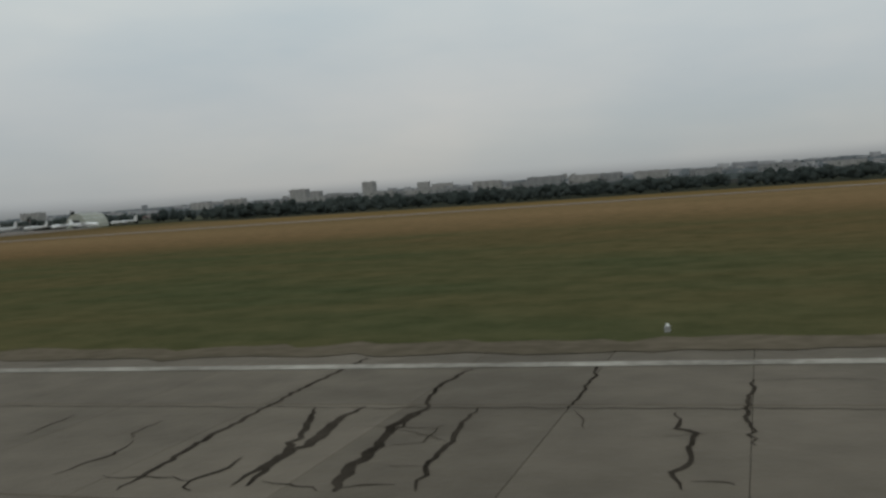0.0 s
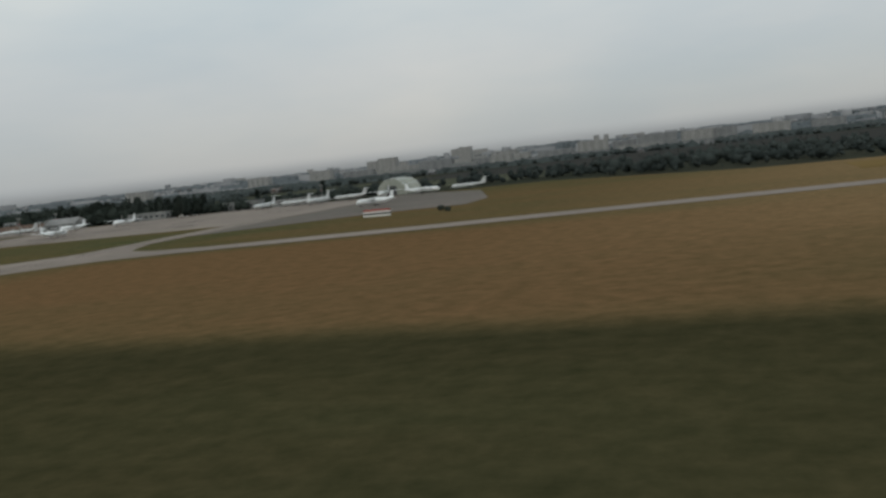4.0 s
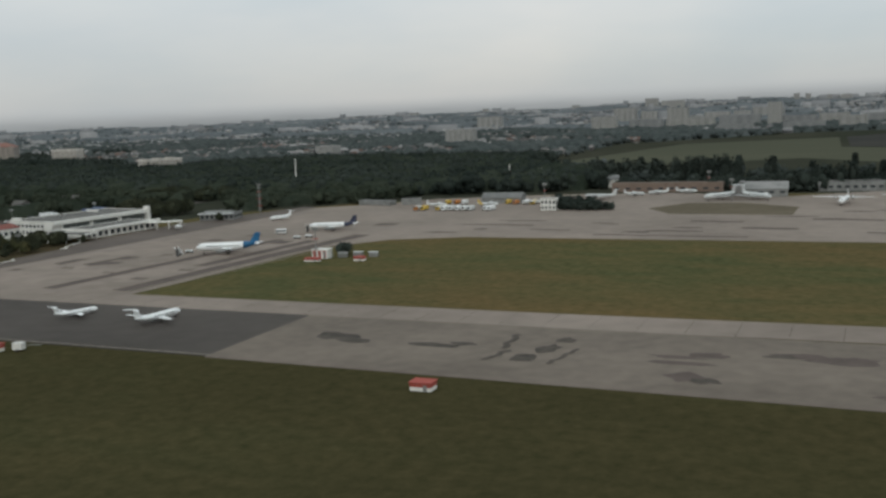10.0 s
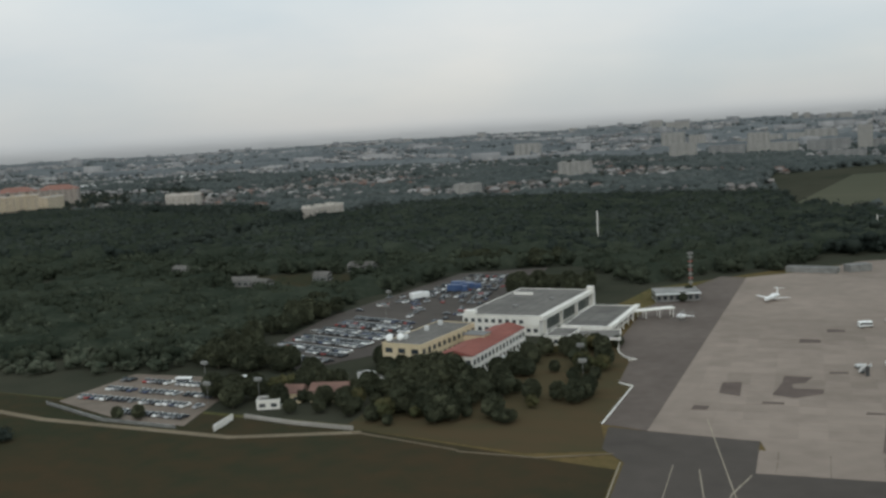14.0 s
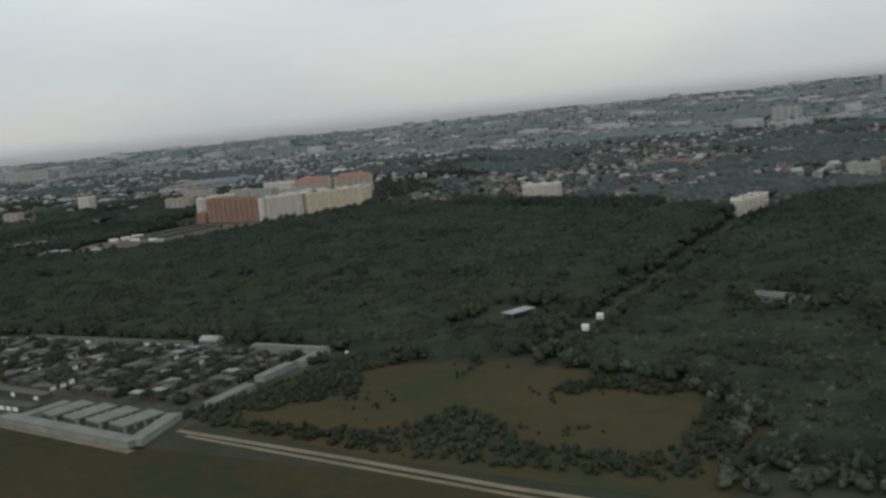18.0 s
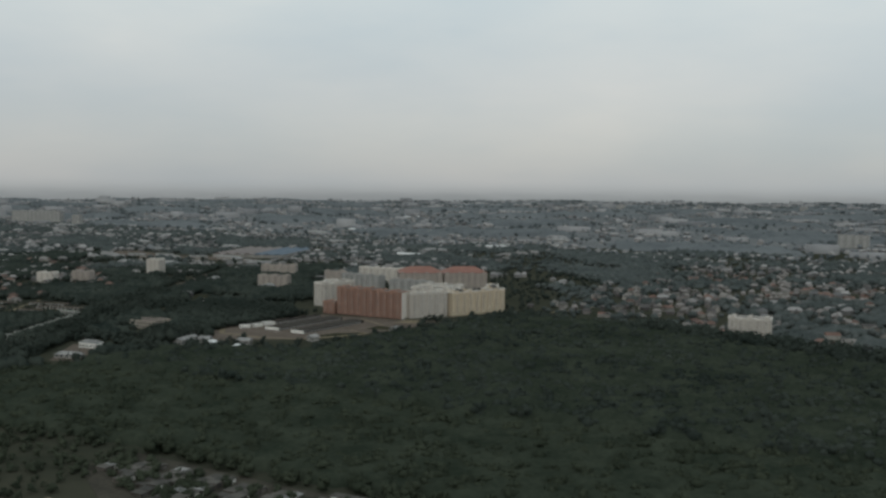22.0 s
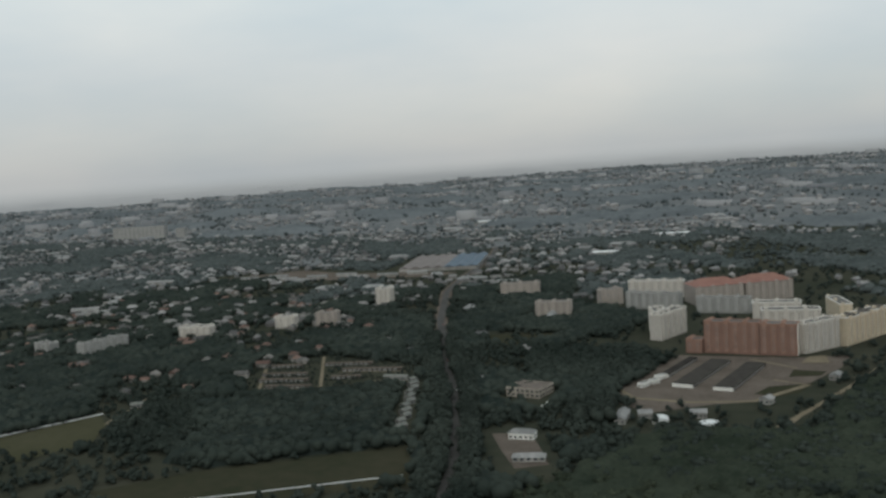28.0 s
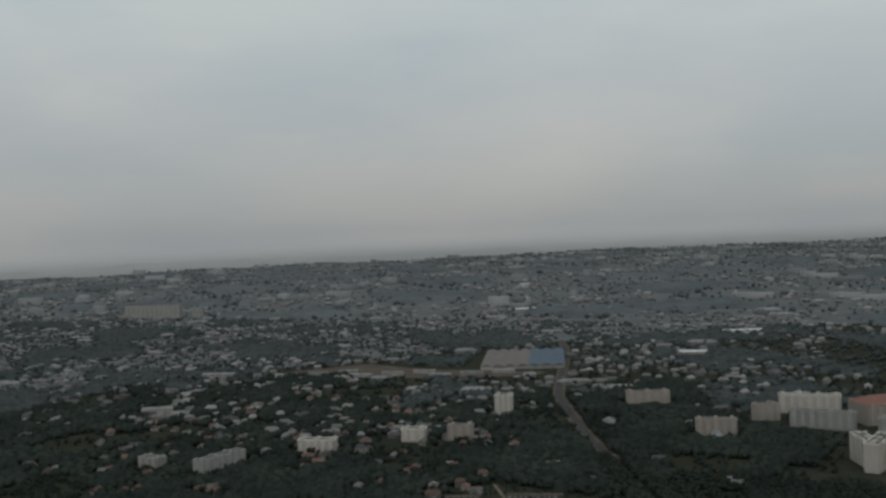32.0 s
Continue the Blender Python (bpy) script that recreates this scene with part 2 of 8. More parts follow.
def dry_out(m):
    """Let the grass turn brown with distance from the runway, east of the cross taxiway."""
    n, l = m.node_tree.nodes, m.node_tree.links
    p = n["Principled BSDF"]
    base = p.inputs["Base Color"].links[0].from_socket
    geo, sep = n.new("ShaderNodeNewGeometry"), n.new("ShaderNodeSeparateXYZ")
    l.new(geo.outputs["Position"], sep.inputs[0])

    def ramp(v, lo, hi):
        k = n.new("ShaderNodeMapRange")
        k.interpolation_type = "SMOOTHSTEP"
        k.inputs["From Min"].default_value, k.inputs["From Max"].default_value = lo, hi
        l.new(v, k.inputs[0])
        return k.outputs[0]

    def calc(op, x, y):
        k = n.new("ShaderNodeMath")
        k.operation = op
        for i, v in enumerate((x, y)):
            if isinstance(v, (int, float)):
                k.inputs[i].default_value = v
            else:
                l.new(v, k.inputs[i])
        return k.outputs[0]

    mp, noise = n.new("ShaderNodeMapping"), n.new("ShaderNodeTexNoise")
    mp.inputs["Scale"].default_value = (0.5, 1.0, 1.0)
    noise.inputs["Scale"].default_value, noise.inputs["Detail"].default_value = 0.03, 6
    l.new(geo.outputs["Position"], mp.inputs[0])
    l.new(mp.outputs[0], noise.inputs["Vector"])
    f = calc("ADD", calc("MULTIPLY", ramp(sep.outputs["Y"], 34, 120), 0.8), calc("MULTIPLY", ramp(sep.outputs["Y"], 124, 150), -0.38))
    f = calc("MULTIPLY", f, calc("ADD", calc("MULTIPLY", ramp(sep.outputs["X"], -266, -236), 0.75), 0.25))
    east = calc("MULTIPLY", ramp(sep.outputs["X"], -262, -238), calc("SUBTRACT", 1.0, ramp(sep.outputs["X"], -170, -100)))
    f = calc("ADD", f, calc("MULTIPLY", calc("MULTIPLY", calc("SUBTRACT", ramp(sep.outputs["Y"], 50, 64), ramp(sep.outputs["Y"], 124, 142)), east), 0.46))
    f = calc("ADD", f, calc("MULTIPLY", calc("SUBTRACT", noise.outputs["Fac"], 0.5), 1.8))
    mix = n.new("ShaderNodeMix")
    mix.data_type = "RGBA"
    l.new(f, mix.inputs[0])
    l.new(base, mix.inputs[6])
    mix.inputs[7].default_value = (0.146, 0.088, 0.045, 1)
    # bleached tan grass on the open east side
    tan = n.new("ShaderNodeMix")
    tan.data_type = "RGBA"
    far = calc("MULTIPLY", ramp(sep.outputs["X"], -200, -110), ramp(sep.outputs["Y"], 62, 118))
    l.new(calc("MULTIPLY", far, calc("ADD", noise.outputs["Fac"], 0.3)), tan.inputs[0])
    l.new(mix.outputs[2], tan.inputs[6])
    tan.inputs[7].default_value = (0.205, 0.138, 0.075, 1)
    # the darker strip along the runway and west of the cross taxiway
    y = calc("ADD", sep.outputs["Y"], calc("MULTIPLY", calc("SUBTRACT", noise.outputs["Fac"], 0.5), 14.0))
    strip = calc("MULTIPLY", calc("SUBTRACT", 1.0, ramp(y, 53, 62)), calc("SUBTRACT", 1.0, ramp(sep.outputs["X"], -150, -90)))
    west = calc("MULTIPLY", calc("SUBTRACT", 1.0, ramp(sep.outputs["X"], -300, -262)), calc("SUBTRACT", 1.0, ramp(y, 106, 128)))
    darker = n.new("ShaderNodeMix")
    darker.data_type = "RGBA"
    l.new(calc("MULTIPLY", calc("MAXIMUM", strip, west), calc("ADD", calc("MULTIPLY", noise.outputs["Fac"], 0.9), 0.45)), darker.inputs[0])
    l.new(tan.outputs[2], darker.inputs[6])
    darker.inputs[7].default_value = (0.046, 0.041, 0.021, 1)
    # fine mottling of tufts and bare spots
    tuft = n.new("ShaderNodeTexNoise")
    tuft.inputs["Scale"].default_value, tuft.inputs["Detail"].default_value = 0.55, 7
    tuft.inputs["Roughness"].default_value = 0.7
    l.new(geo.outputs["Position"], tuft.inputs["Vector"])
    grit = n.new("ShaderNodeMix")
    grit.data_type, grit.blend_type = "RGBA", "MULTIPLY"
    grit.inputs[0].default_value = 1.0
    shade = n.new("ShaderNodeValToRGB")
    shade.color_ramp.elements[0].position, shade.color_ramp.elements[0].color = 0.3, (0.70, 0.76, 0.70, 1)
    shade.color_ramp.elements[1].position, shade.color_ramp.elements[1].color = 0.7, (1.28, 1.22, 1.2, 1)
    l.new(tuft.outputs["Fac"], shade.inputs[0])
    l.new(darker.outputs[2], grit.inputs[6])
    l.new(shade.outputs[0], grit.inputs[7])
    l.new(grit.outputs[2], p.inputs["Base Color"])


dry_out(GRASS)

# ---- builders ----


def mesh_object(name, verts, faces, material, parent=None, label=""):
    me = bpy.data.meshes.new(name)
    me.from_pydata(verts, [], faces)
    for m in material if isinstance(material, (list, tuple)) else [material]:
        me.materials.append(m)
    ob = new(name, me)
    if parent:
        ob.parent = parent
    return tagged(ob, label)


def part(name, bm, material, parent=None, label="", smooth=False):
    me = bpy.data.meshes.new(name)
    bm.normal_update()
    bm.to_mesh(me)
    bm.free()
    me.materials.append(material)
    if smooth:
        me.polygons.foreach_set("use_smooth", [True] * len(me.polygons))
    ob = new(name, me)
    if parent:
        ob.parent = parent
    return tagged(ob, label)


def thing(name, label, category, m=None, group="", kind=""):
    ob = tagged(new(name), label, category, group, kind)
    ob.empty_display_size = 0.5
    if m is not None:
        ob.matrix_world = m
    return ob


def box(bm, x0, x1, y0, y1, z0, z1, bevel=0.0):
    v = [bm.verts.new((x, y, z)) for z in (z0, z1) for x, y in ((x0, y0), (x1, y0), (x1, y1), (x0, y1))]
    fs = [bm.faces.new([v[i] for i in f]) for f in ((3, 2, 1, 0), (4, 5, 6, 7), (0, 1, 5, 4), (1, 2, 6, 5), (2, 3, 7, 6), (3, 0, 4, 7))]
    if bevel:
        es = list({e for f in fs for e in f.edges})
        bmesh.ops.bevel(bm, geom=es, offset=bevel, segments=1, affect="EDGES")
    return v


def boxpart(name, dims, material, parent=None, label="", bevel=0.0):
    bm = bmesh.new()
    box(bm, *dims, bevel=bevel)
    return part(name, bm, material, parent, label)


def slab(name, outline, z, material, parent=None, label="", depth=0.12):
    """A flat sheet of ground cover with an outline and a little thickness."""
    bm = bmesh.new()
    f = bm.faces.new([bm.verts.new((x, y, z)) for x, y in outline])
    bm.normal_update()
    if f.normal.z < 0:
        f.normal_flip()
    up = bmesh.ops.extrude_face_region(bm, geom=[f])
    for v in up["geom"]:
        if isinstance(v, bmesh.types.BMVert):
            v.co.z -= depth
    bmesh.ops.triangulate(bm, faces=bm.faces[:])
    bmesh.ops.recalc_face_normals(bm, faces=bm.faces[:])
    return part(name, bm, material, parent, label)


def ribbon(name, line, width, z, material, parent=None, label=""):
    """A strip of one width along a line on the ground."""
    pts = [Vector((x, y, 0)) for x, y in line]
    left, right = [], []
    for i, p in enumerate(pts):
        d = (pts[min(i + 1, len(pts) - 1)] - pts[max(i - 1, 0)]).normalized()
        s = Vector((-d.y, d.x, 0)) * width / 2
        left.append((*(p + s).xy, z))
        right.append((*(p - s).xy, z))
    n = len(pts)
    faces = [(n + i, n + i + 1, i + 1, i) for i in range(n - 1)]
    return mesh_object(name, left + right, faces, material, parent, label)


def inside(xs, ys, outline):
    xs, ys = np.asarray(xs), np.asarray(ys)
    hit = np.zeros(len(xs), bool)
    for (x0, y0), (x1, y1) in zip(outline, outline[1:] + outline[:1]):
        if y0 != y1:
            c = (ys > min(y0, y1)) & (ys <= max(y0, y1)) & (xs < (ys - y0) * (x1 - x0) / (y1 - y0) + x0)
            hit ^= c
    return hit


def big_mesh(name, verts, tris, material, label, category, kind="stuff", parent=None, smooth=False):
    me = bpy.data.meshes.new(name)
    verts, tris = np.ascontiguousarray(verts, np.float32), np.ascontiguousarray(tris, np.int32)
    me.vertices.add(len(verts))
    me.vertices.foreach_set("co", verts.ravel())
    me.loops.add(tris.size)
    me.loops.foreach_set("vertex_index", tris.ravel())
    me.polygons.add(len(tris))
    me.polygons.foreach_set("loop_start", np.arange(0, tris.size, 3, dtype=np.int32))
    me.update(calc_edges=True)
    if smooth:
        me.polygons.foreach_set("use_smooth", np.ones(len(tris), bool))
    for m in material if isinstance(material, (list, tuple)) else [material]:
        me.materials.append(m)
    ob = new(name, me)
    if parent:
        ob.parent = parent
    return tagged(ob, label, category, kind=kind)


def lobe(rng, sub, rough):
    bm = bmesh.new()
    bmesh.ops.create_icosphere(bm, subdivisions=sub, radius=1.0)
    v = np.array([p.co for p in bm.verts])
    f = np.array([[p.index for p in q.verts] for q in bm.faces])
    bm.free()
    return v * (1 + rough * rng.uniform(-1, 1, (len(v), 1))), f


def crown(rng, lobes, leaves, slim=1.0, sub=1):
    """A crown one unit high over z = 0.18 .. 1: uneven lobes, with loose sprays of leaves that break their outline."""
    vs, fs, at = [], [], 0
    for i in range(lobes):
        v, f = lobe(rng, sub, 0.26)
        a, h = rng.uniform(0, 6.28), (i + 0.5) / lobes
        r = 0.26 * slim * (1.15 - 0.7 * abs(h - 0.45) * 1.6)
        size = r * rng.uniform(0.8, 1.2) * (1.0 if lobes > 1 else 1.5)
        off = (0.18 * slim if lobes > 1 else 0)
        v = v * (size, size, size * (0.9 if slim > 0.6 else 2.2)) + (off * math.cos(a), off * math.sin(a), 0.30 + 0.52 * h if lobes > 1 else 0.58)
        vs.append(v)
        fs.append(f + at)
        at += len(v)
    for i in range(leaves):
        a, h = rng.uniform(0, 6.28), rng.uniform(0.2, 1.0)
        r = slim * 0.42 * math.sqrt(max(0.05, 1 - ((h - 0.55) / 0.5) ** 2)) * rng.uniform(0.75, 1.08)
        c = np.array((r * math.cos(a), r * math.sin(a), h))
        u, w = rng.normal(size=3), rng.normal(size=3)
        u, w = u / np.linalg.norm(u) * 0.075, w / np.linalg.norm(w) * 0.075
        vs.append(np.array([c - u, c + w, c + u]))
        fs.append(np.array([[at, at + 1, at + 2]]))
        at += 3
    return np.concatenate(vs), np.concatenate(fs)


def lift(x, y):
    """Height of the land: flat round the airfield, rising to the far town, more so towards the east."""
    r = np.hypot(np.asarray(x) + 615, y)
    az = np.degrees(np.arctan2(-(np.asarray(x) + 615), y))
    return np.clip((r - 1500) / 1500, 0, 1) * (25 - 11 * np.clip((az - 10) / 28, 0, 1) + 2.5 * np.sin(az * 0.33) + 1.8 * np.sin(az * 0.81 + 1) + 1.0 * np.sin(az * 2.3))


def scatter(name, xs, ys, hs, kinds, material, label, category="trees", seed=1):
    """Many trees or bushes as one mesh, each a turned and scaled copy of one of the given shapes."""
    rng = np.random.default_rng(seed)
    pick, turn = rng.integers(0, len(kinds), len(xs)), rng.uniform(0, 6.28, len(xs))
    wide = rng.uniform(0.85, 1.3, len(xs))
    V, F, at = [], [], 0
    for k, (v, f) in enumerate(kinds):
        i = np.nonzero(pick == k)[0]
        if not len(i):
            continue
        c, s, h = np.cos(turn[i])[:, None], np.sin(turn[i])[:, None], hs[i][:, None]
        x = (v[None, :, 0] * c - v[None, :, 1] * s) * h * wide[i][:, None] + xs[i][:, None]
        y = (v[None, :, 0] * s + v[None, :, 1] * c) * h * wide[i][:, None] + ys[i][:, None]
        z = v[None, :, 2] * h - 0.14 * h + lift(xs[i], ys[i])[:, None]
        V.append(np.stack([x, y, z], -1).reshape(-1, 3))
        F.append((f[None] + (np.arange(len(i)) * len(v))[:, None, None] + at).reshape(-1, 3))
        at += len(i) * len(v)
    return big_mesh(name, np.concatenate(V), np.concatenate(F), material, label, category)


def sow(rng, n, x0, x1, y0, y1, zones=(), holes=()):
    xs, ys = rng.uniform(x0, x1, n), rng.uniform(y0, y1, n)
    keep = np.ones(n, bool)
    if zones:
        keep = np.zeros(n, bool)
        for z in zones:
            keep |= inside(xs, ys, z)
    for z in holes:
        keep &= ~inside(xs, ys, z)
    return xs[keep], ys[keep]

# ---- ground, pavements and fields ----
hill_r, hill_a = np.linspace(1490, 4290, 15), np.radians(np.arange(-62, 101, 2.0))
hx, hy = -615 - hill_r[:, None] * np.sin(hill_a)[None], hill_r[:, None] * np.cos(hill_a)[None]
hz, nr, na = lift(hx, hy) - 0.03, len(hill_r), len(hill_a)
hill = mesh_object("ground_rise", np.stack([hx, hy, hz], -1).reshape(-1, 3).tolist(), [(i * na + j, i * na + j + 1, (i + 1) * na + j + 1, (i + 1) * na + j) for i in range(nr - 1) for j in range(na - 1)], HAZELAND)
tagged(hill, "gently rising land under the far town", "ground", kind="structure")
ground = slab("ground", [(-9000, -6000), (7000, -6000), (7000, 9000), (-9000, 9000)], -0.05, SOIL, depth=3.0)
tagged(ground, "dark scrubby ground under the town and woods", "ground", kind="structure")


def setting(ob, label, category):
    return tagged(ob, label, category, kind="structure")


AIRFIELD = [(700, -300), (700, 250), (-60, 242), (-150, 262), (-215, 330), (-480, 335), (-545, 300), (-575, 270), (-600, 140), (-700, 150), (-860, 148), (-1010, 150), (-1010, -300)]
setting(slab("airfield_ground", AIRFIELD, 0.0, GRASS), "rough mown airfield grass, green turning brown", "grass")
setting(slab("bleached_strip", [(-130, 205), (-60, 190), (60, 195), (400, 225), (400, 240), (-60, 236), (-130, 240)], 0.035, TAN), "bleached tan grass before the tree belt", "grass")
setting(slab("meadow", [(-1010, 19), (-557.6, 19), (-556.8, 84), (-558.6, 128), (-572, 131), (-600, 138), (-700, 150), (-860, 149), (-1010, 150)], 0.03, MEADOW), "brown meadow beyond the airfield taxiway", "grass")
setting(slab("terminal_lawn", [(-604, 139), (-572, 132.2), (-561, 135), (-564.3, 147), (-563.3, 169.3), (-566.1, 171.6), (-566.9, 188.1), (-571.1, 198.1), (-572, 205), (-588, 201), (-600, 176), (-604, 168)], 0.035, LUSH), "dark lawn under the trees before the offices", "grass")
setting(slab("scrub_clearing", [(-860, 166), (-790, 156), (-728, 152), (-722, 190), (-748, 216), (-800, 226), (-850, 214)], 0.02, surf("scrub_clearing_grass", (0.064, 0.049, 0.028), (0.040, 0.043, 0.026), 0.022, bump=0.8, bscale=2, fine=0.7, spec=0.0)), "brown clearing with scattered bushes", "grass")
setting(slab("green_field_1", [(-545, 495), (-505, 480), (-410, 530), (-300, 400), (-180, 398), (-170, 450), (-395, 640), (-400, 790), (-505, 740)], 0.02, FIELD), "pale green field behind the tree belt", "field")
setting(slab("ploughed_field", [(-170, 455), (100, 400), (150, 660), (-150, 960), (-320, 900), (-395, 800), (-390, 645)], 0.04, PLOUGH), "dark ploughed field before the town", "field")
setting(slab("pale_field", [(-1486, 304), (-1466, 353), (-1448, 340), (-1429, 314), (-1441, 282)], 0.03, surf("olive_field", (0.050, 0.050, 0.030), (0.066, 0.062, 0.040), 0.02, fine=0.5, spec=0.0)), "small pale green field with a white fence", "field")
setting(slab("brown_field", [(-1349, 296), (-1281, 349), (-1256, 305), (-1266, 300), (-1338, 250), (-1375, 262)], 0.03, DARKFIELD), "dull brown strip of field by the road", "field")

runway = setting(slab("runway", [(700, -17.6), (700, 18.2), (-1000, 18.2), (-1000, -17.6)], 0.05, RUNWAY), "worn grey concrete runway with sealed cracks", "runway")
setting(ribbon("edge_line", [(700, 16.55), (-1000, 16.55)], 0.42, 0.082, LINE), "worn white painted runway edge line", "marking")
for x0, x1, y in ((-71.2, -70.2, 16.5), (-68.8, -66.6, 16.75), (-67.4, -64.7, 16.45)):
    setting(ribbon("fresh_line_mark", [(x0, y), (x1, y)], 0.24, 0.09, FRESH), "short bright new stroke of runway edge paint", "marking")

TAXI = [(-640, 134), (-550, 134.4), (-420, 134.4), (-343, 136), (-295, 139), (-235, 144), (-200, 148), (-150, 156), (-60, 172), (120, 200), (500, 240)]
setting(ribbon("parallel_taxiway", TAXI[1:], 9.5, 0.05, CONC), "narrow concrete taxiway parallel to the runway", "taxiway")
cross = setting(slab("cross_taxiway", [(-268.5, 18.2), (-261.4, 18.2), (-263.3, 60), (-266.2, 124), (-267.6, 156), (-272.0, 278), (-280, 246), (-275.8, 167), (-273.4, 124), (-270.4, 60)], 0.055, CONC), "cracked concrete taxiway crossing the grass", "taxiway")
for name, side in (("shoulder_west", -1), ("shoulder_east", 1)):
    edge = [(-264.95 - (y - 18) * 0.0455 + side * 3.6, y) for y in (20, 40, 60, 80, 100, 118)]
    far = [(x + side * (1.2 + 0.35 * math.sin(y * 0.19)), y) for x, y in edge]
    setting(slab(name, edge + far[::-1], 0.03, surf("thin_shoulder_turf", (0.070, 0.066, 0.046), (0.098, 0.084, 0.058), 0.08, fine=0.6, spec=0.0)), "dark worn earth shoulder beside the taxiway", "shoulder")
setting(slab("junction_west", [(-271.5, 118), (-272.8, 168), (-276.5, 156), (-282, 148.5), (-290, 144.6), (-300, 143.2), (-300, 134.4), (-290, 133.4), (-281, 129.5), (-275.5, 124)], 0.06, CONC), "flared concrete taxiway junction", "taxiway")
setting(slab("junction_east", [(-267.5, 118), (-262, 127), (-254, 135.5), (-240, 139.4), (-228, 140.6), (-228, 149.2), (-240, 148), (-252, 149.5), (-260, 154), (-264, 162), (-268, 172)], 0.06, CONC), "flared concrete taxiway junction", "taxiway")
apron = setting(slab("apron", [(-557, 145.2), (-541, 143), (-540, 139), (-502, 139), (-501.5, 147), (-497, 200), (-487, 214), (-470, 220.5), (-278, 221.5), (-270, 250), (-271, 338), (-330, 345), (-360, 350), (-405, 322), (-440, 338), (-480, 332), (-520, 318), (-533, 300), (-551, 288)], 0.045, CONC), "large pale concrete parking apron with dark repairs", "apron")
setting(slab("asphalt_apron", [(-271, 186), (-232, 212), (-213, 215), (-214, 240), (-233, 304), (-262, 334), (-270.6, 338), (-269, 250)], 0.05, surf("pale_worn_asphalt", (0.105, 0.088, 0.075), (0.148, 0.124, 0.106), 0.03, bump=0.3, bscale=6, fine=0.5, spec=0.12)), "grey asphalt apron under the parked turboprops", "apron")
setting(slab("asphalt_forecourt", [(-564.2, 147.3), (-557, 145.2), (-551, 288), (-558, 290), (-564, 272), (-570, 250), (-572, 240), (-572, 205), (-571, 198), (-568.2, 190.2), (-566.8, 188), (-566, 171.5), (-563.2, 169.4)], 0.05, FORE), "worn dark asphalt in front of the terminal", "apron")
setting(slab("asphalt_pad", [(-545, 104), (-459, 104), (-459, 130), (-541, 130), (-541, 143), (-557, 145), (-563, 146), (-562, 136), (-558, 131), (-556, 84), (-557, 18.2), (-545, 18.2), (-544.5, 86)], 0.056, ASPH), "dark asphalt stand and taxiway", "apron")
setting(slab("concrete_pad", [(-459, 103.5), (-351, 102), (-352, 130), (-459, 130)], 0.055, ASPHW), "worn concrete strip beside the taxiway", "apron")
for x0, y0, x1, y1, w in ((-523.6, 140.6, -516.6, 211, 3.6), (-506.5, 141.4, -498.8, 222, 4.9), (-510.3, 169.8, -506.6, 210.2, 3.6)):
    setting(ribbon("repair_strip", [(x0, y0), (x1, y1)], w, 0.07, STAIN), "dark asphalt repair strip across the apron", "repair")
rng = np.random.default_rng(5)


def blot(x, y, w, d):
    """An irregular outline about w by d."""
    return [(x + w / 2 * math.cos(a) * rng.uniform(0.55, 1.1), y + d / 2 * math.sin(a) * rng.uniform(0.5, 1.1)) for a in np.linspace(0, 6.0, 13)]


PATCHES = [[(-548.6, 167.2), (-548.5, 174), (-545.3, 174.5), (-545.1, 165.6)], [(-540.2, 167.2), (-538.8, 175), (-538.6, 179.7), (-533.9, 179.4), (-535.2, 175.2), (-537.2, 174.4), (-537, 171.5), (-532.2, 171.6), (-532.4, 168.8), (-536.7, 165.7)], [(-531.2, 181.9), (-531.2, 183.4), (-528.1, 183.7), (-528.1, 182.4)], [(-536.4, 205.8), (-536.2, 209.4), (-532.2, 209), (-532.3, 206.2)], [(-514.6, 152.6), (-514.3, 154.9), (-510.7, 154.3), (-510.9, 152.4)], [(-526.6, 158.2), (-526.4, 159.4), (-523.8, 159.3), (-523.9, 158.3)], [(-541.6, 161.7), (-541.5, 163.1), (-538.2, 163), (-538.3, 161.8)], [(-531, 216), (-531, 219), (-527.5, 219), (-527.5, 216.4)], [(-510.8, 174.8), (-510.6, 176.6), (-507.2, 176.4), (-507.4, 175)], [(-511.4, 163.6), (-511.3, 165), (-507.6, 164.8), (-507.7, 163.8)], [(-515, 203), (-515, 209), (-511, 209), (-511, 204)], [(-506, 241), (-506, 246), (-500, 247), (-500, 242)], [(-552, 157), (-551.8, 159.4), (-549.4, 159.2), (-549.6, 157.2)]]
for k, pts in enumerate(PATCHES):
    setting(slab("repair_patch", pts, 0.072 + 0.0012 * k, STAIN, depth=0.02), "dark square asphalt repair in the concrete", "repair")
for i in range(26):
    x, y = rng.uniform(-480, -285), rng.uniform(228, 300)
    w = rng.uniform(4, 18)
    setting(slab("repair_patch", blot(x, y, w, rng.uniform(2, 4)), 0.056 + 0.0011 * i, STAIN, depth=0.02), "long dark stain on the old apron", "repair")
for i in range(14):
    x, y = rng.uniform(-405, -365), rng.uniform(106, 126)
    w = rng.uniform(3, 9)
    setting(slab("repair_patch", blot(x, y, w, rng.uniform(1.5, 4.5)), 0.0575 + 0.0011 * i, STAIN, depth=0.02), "irregular dark stain on the worn concrete strip", "repair")
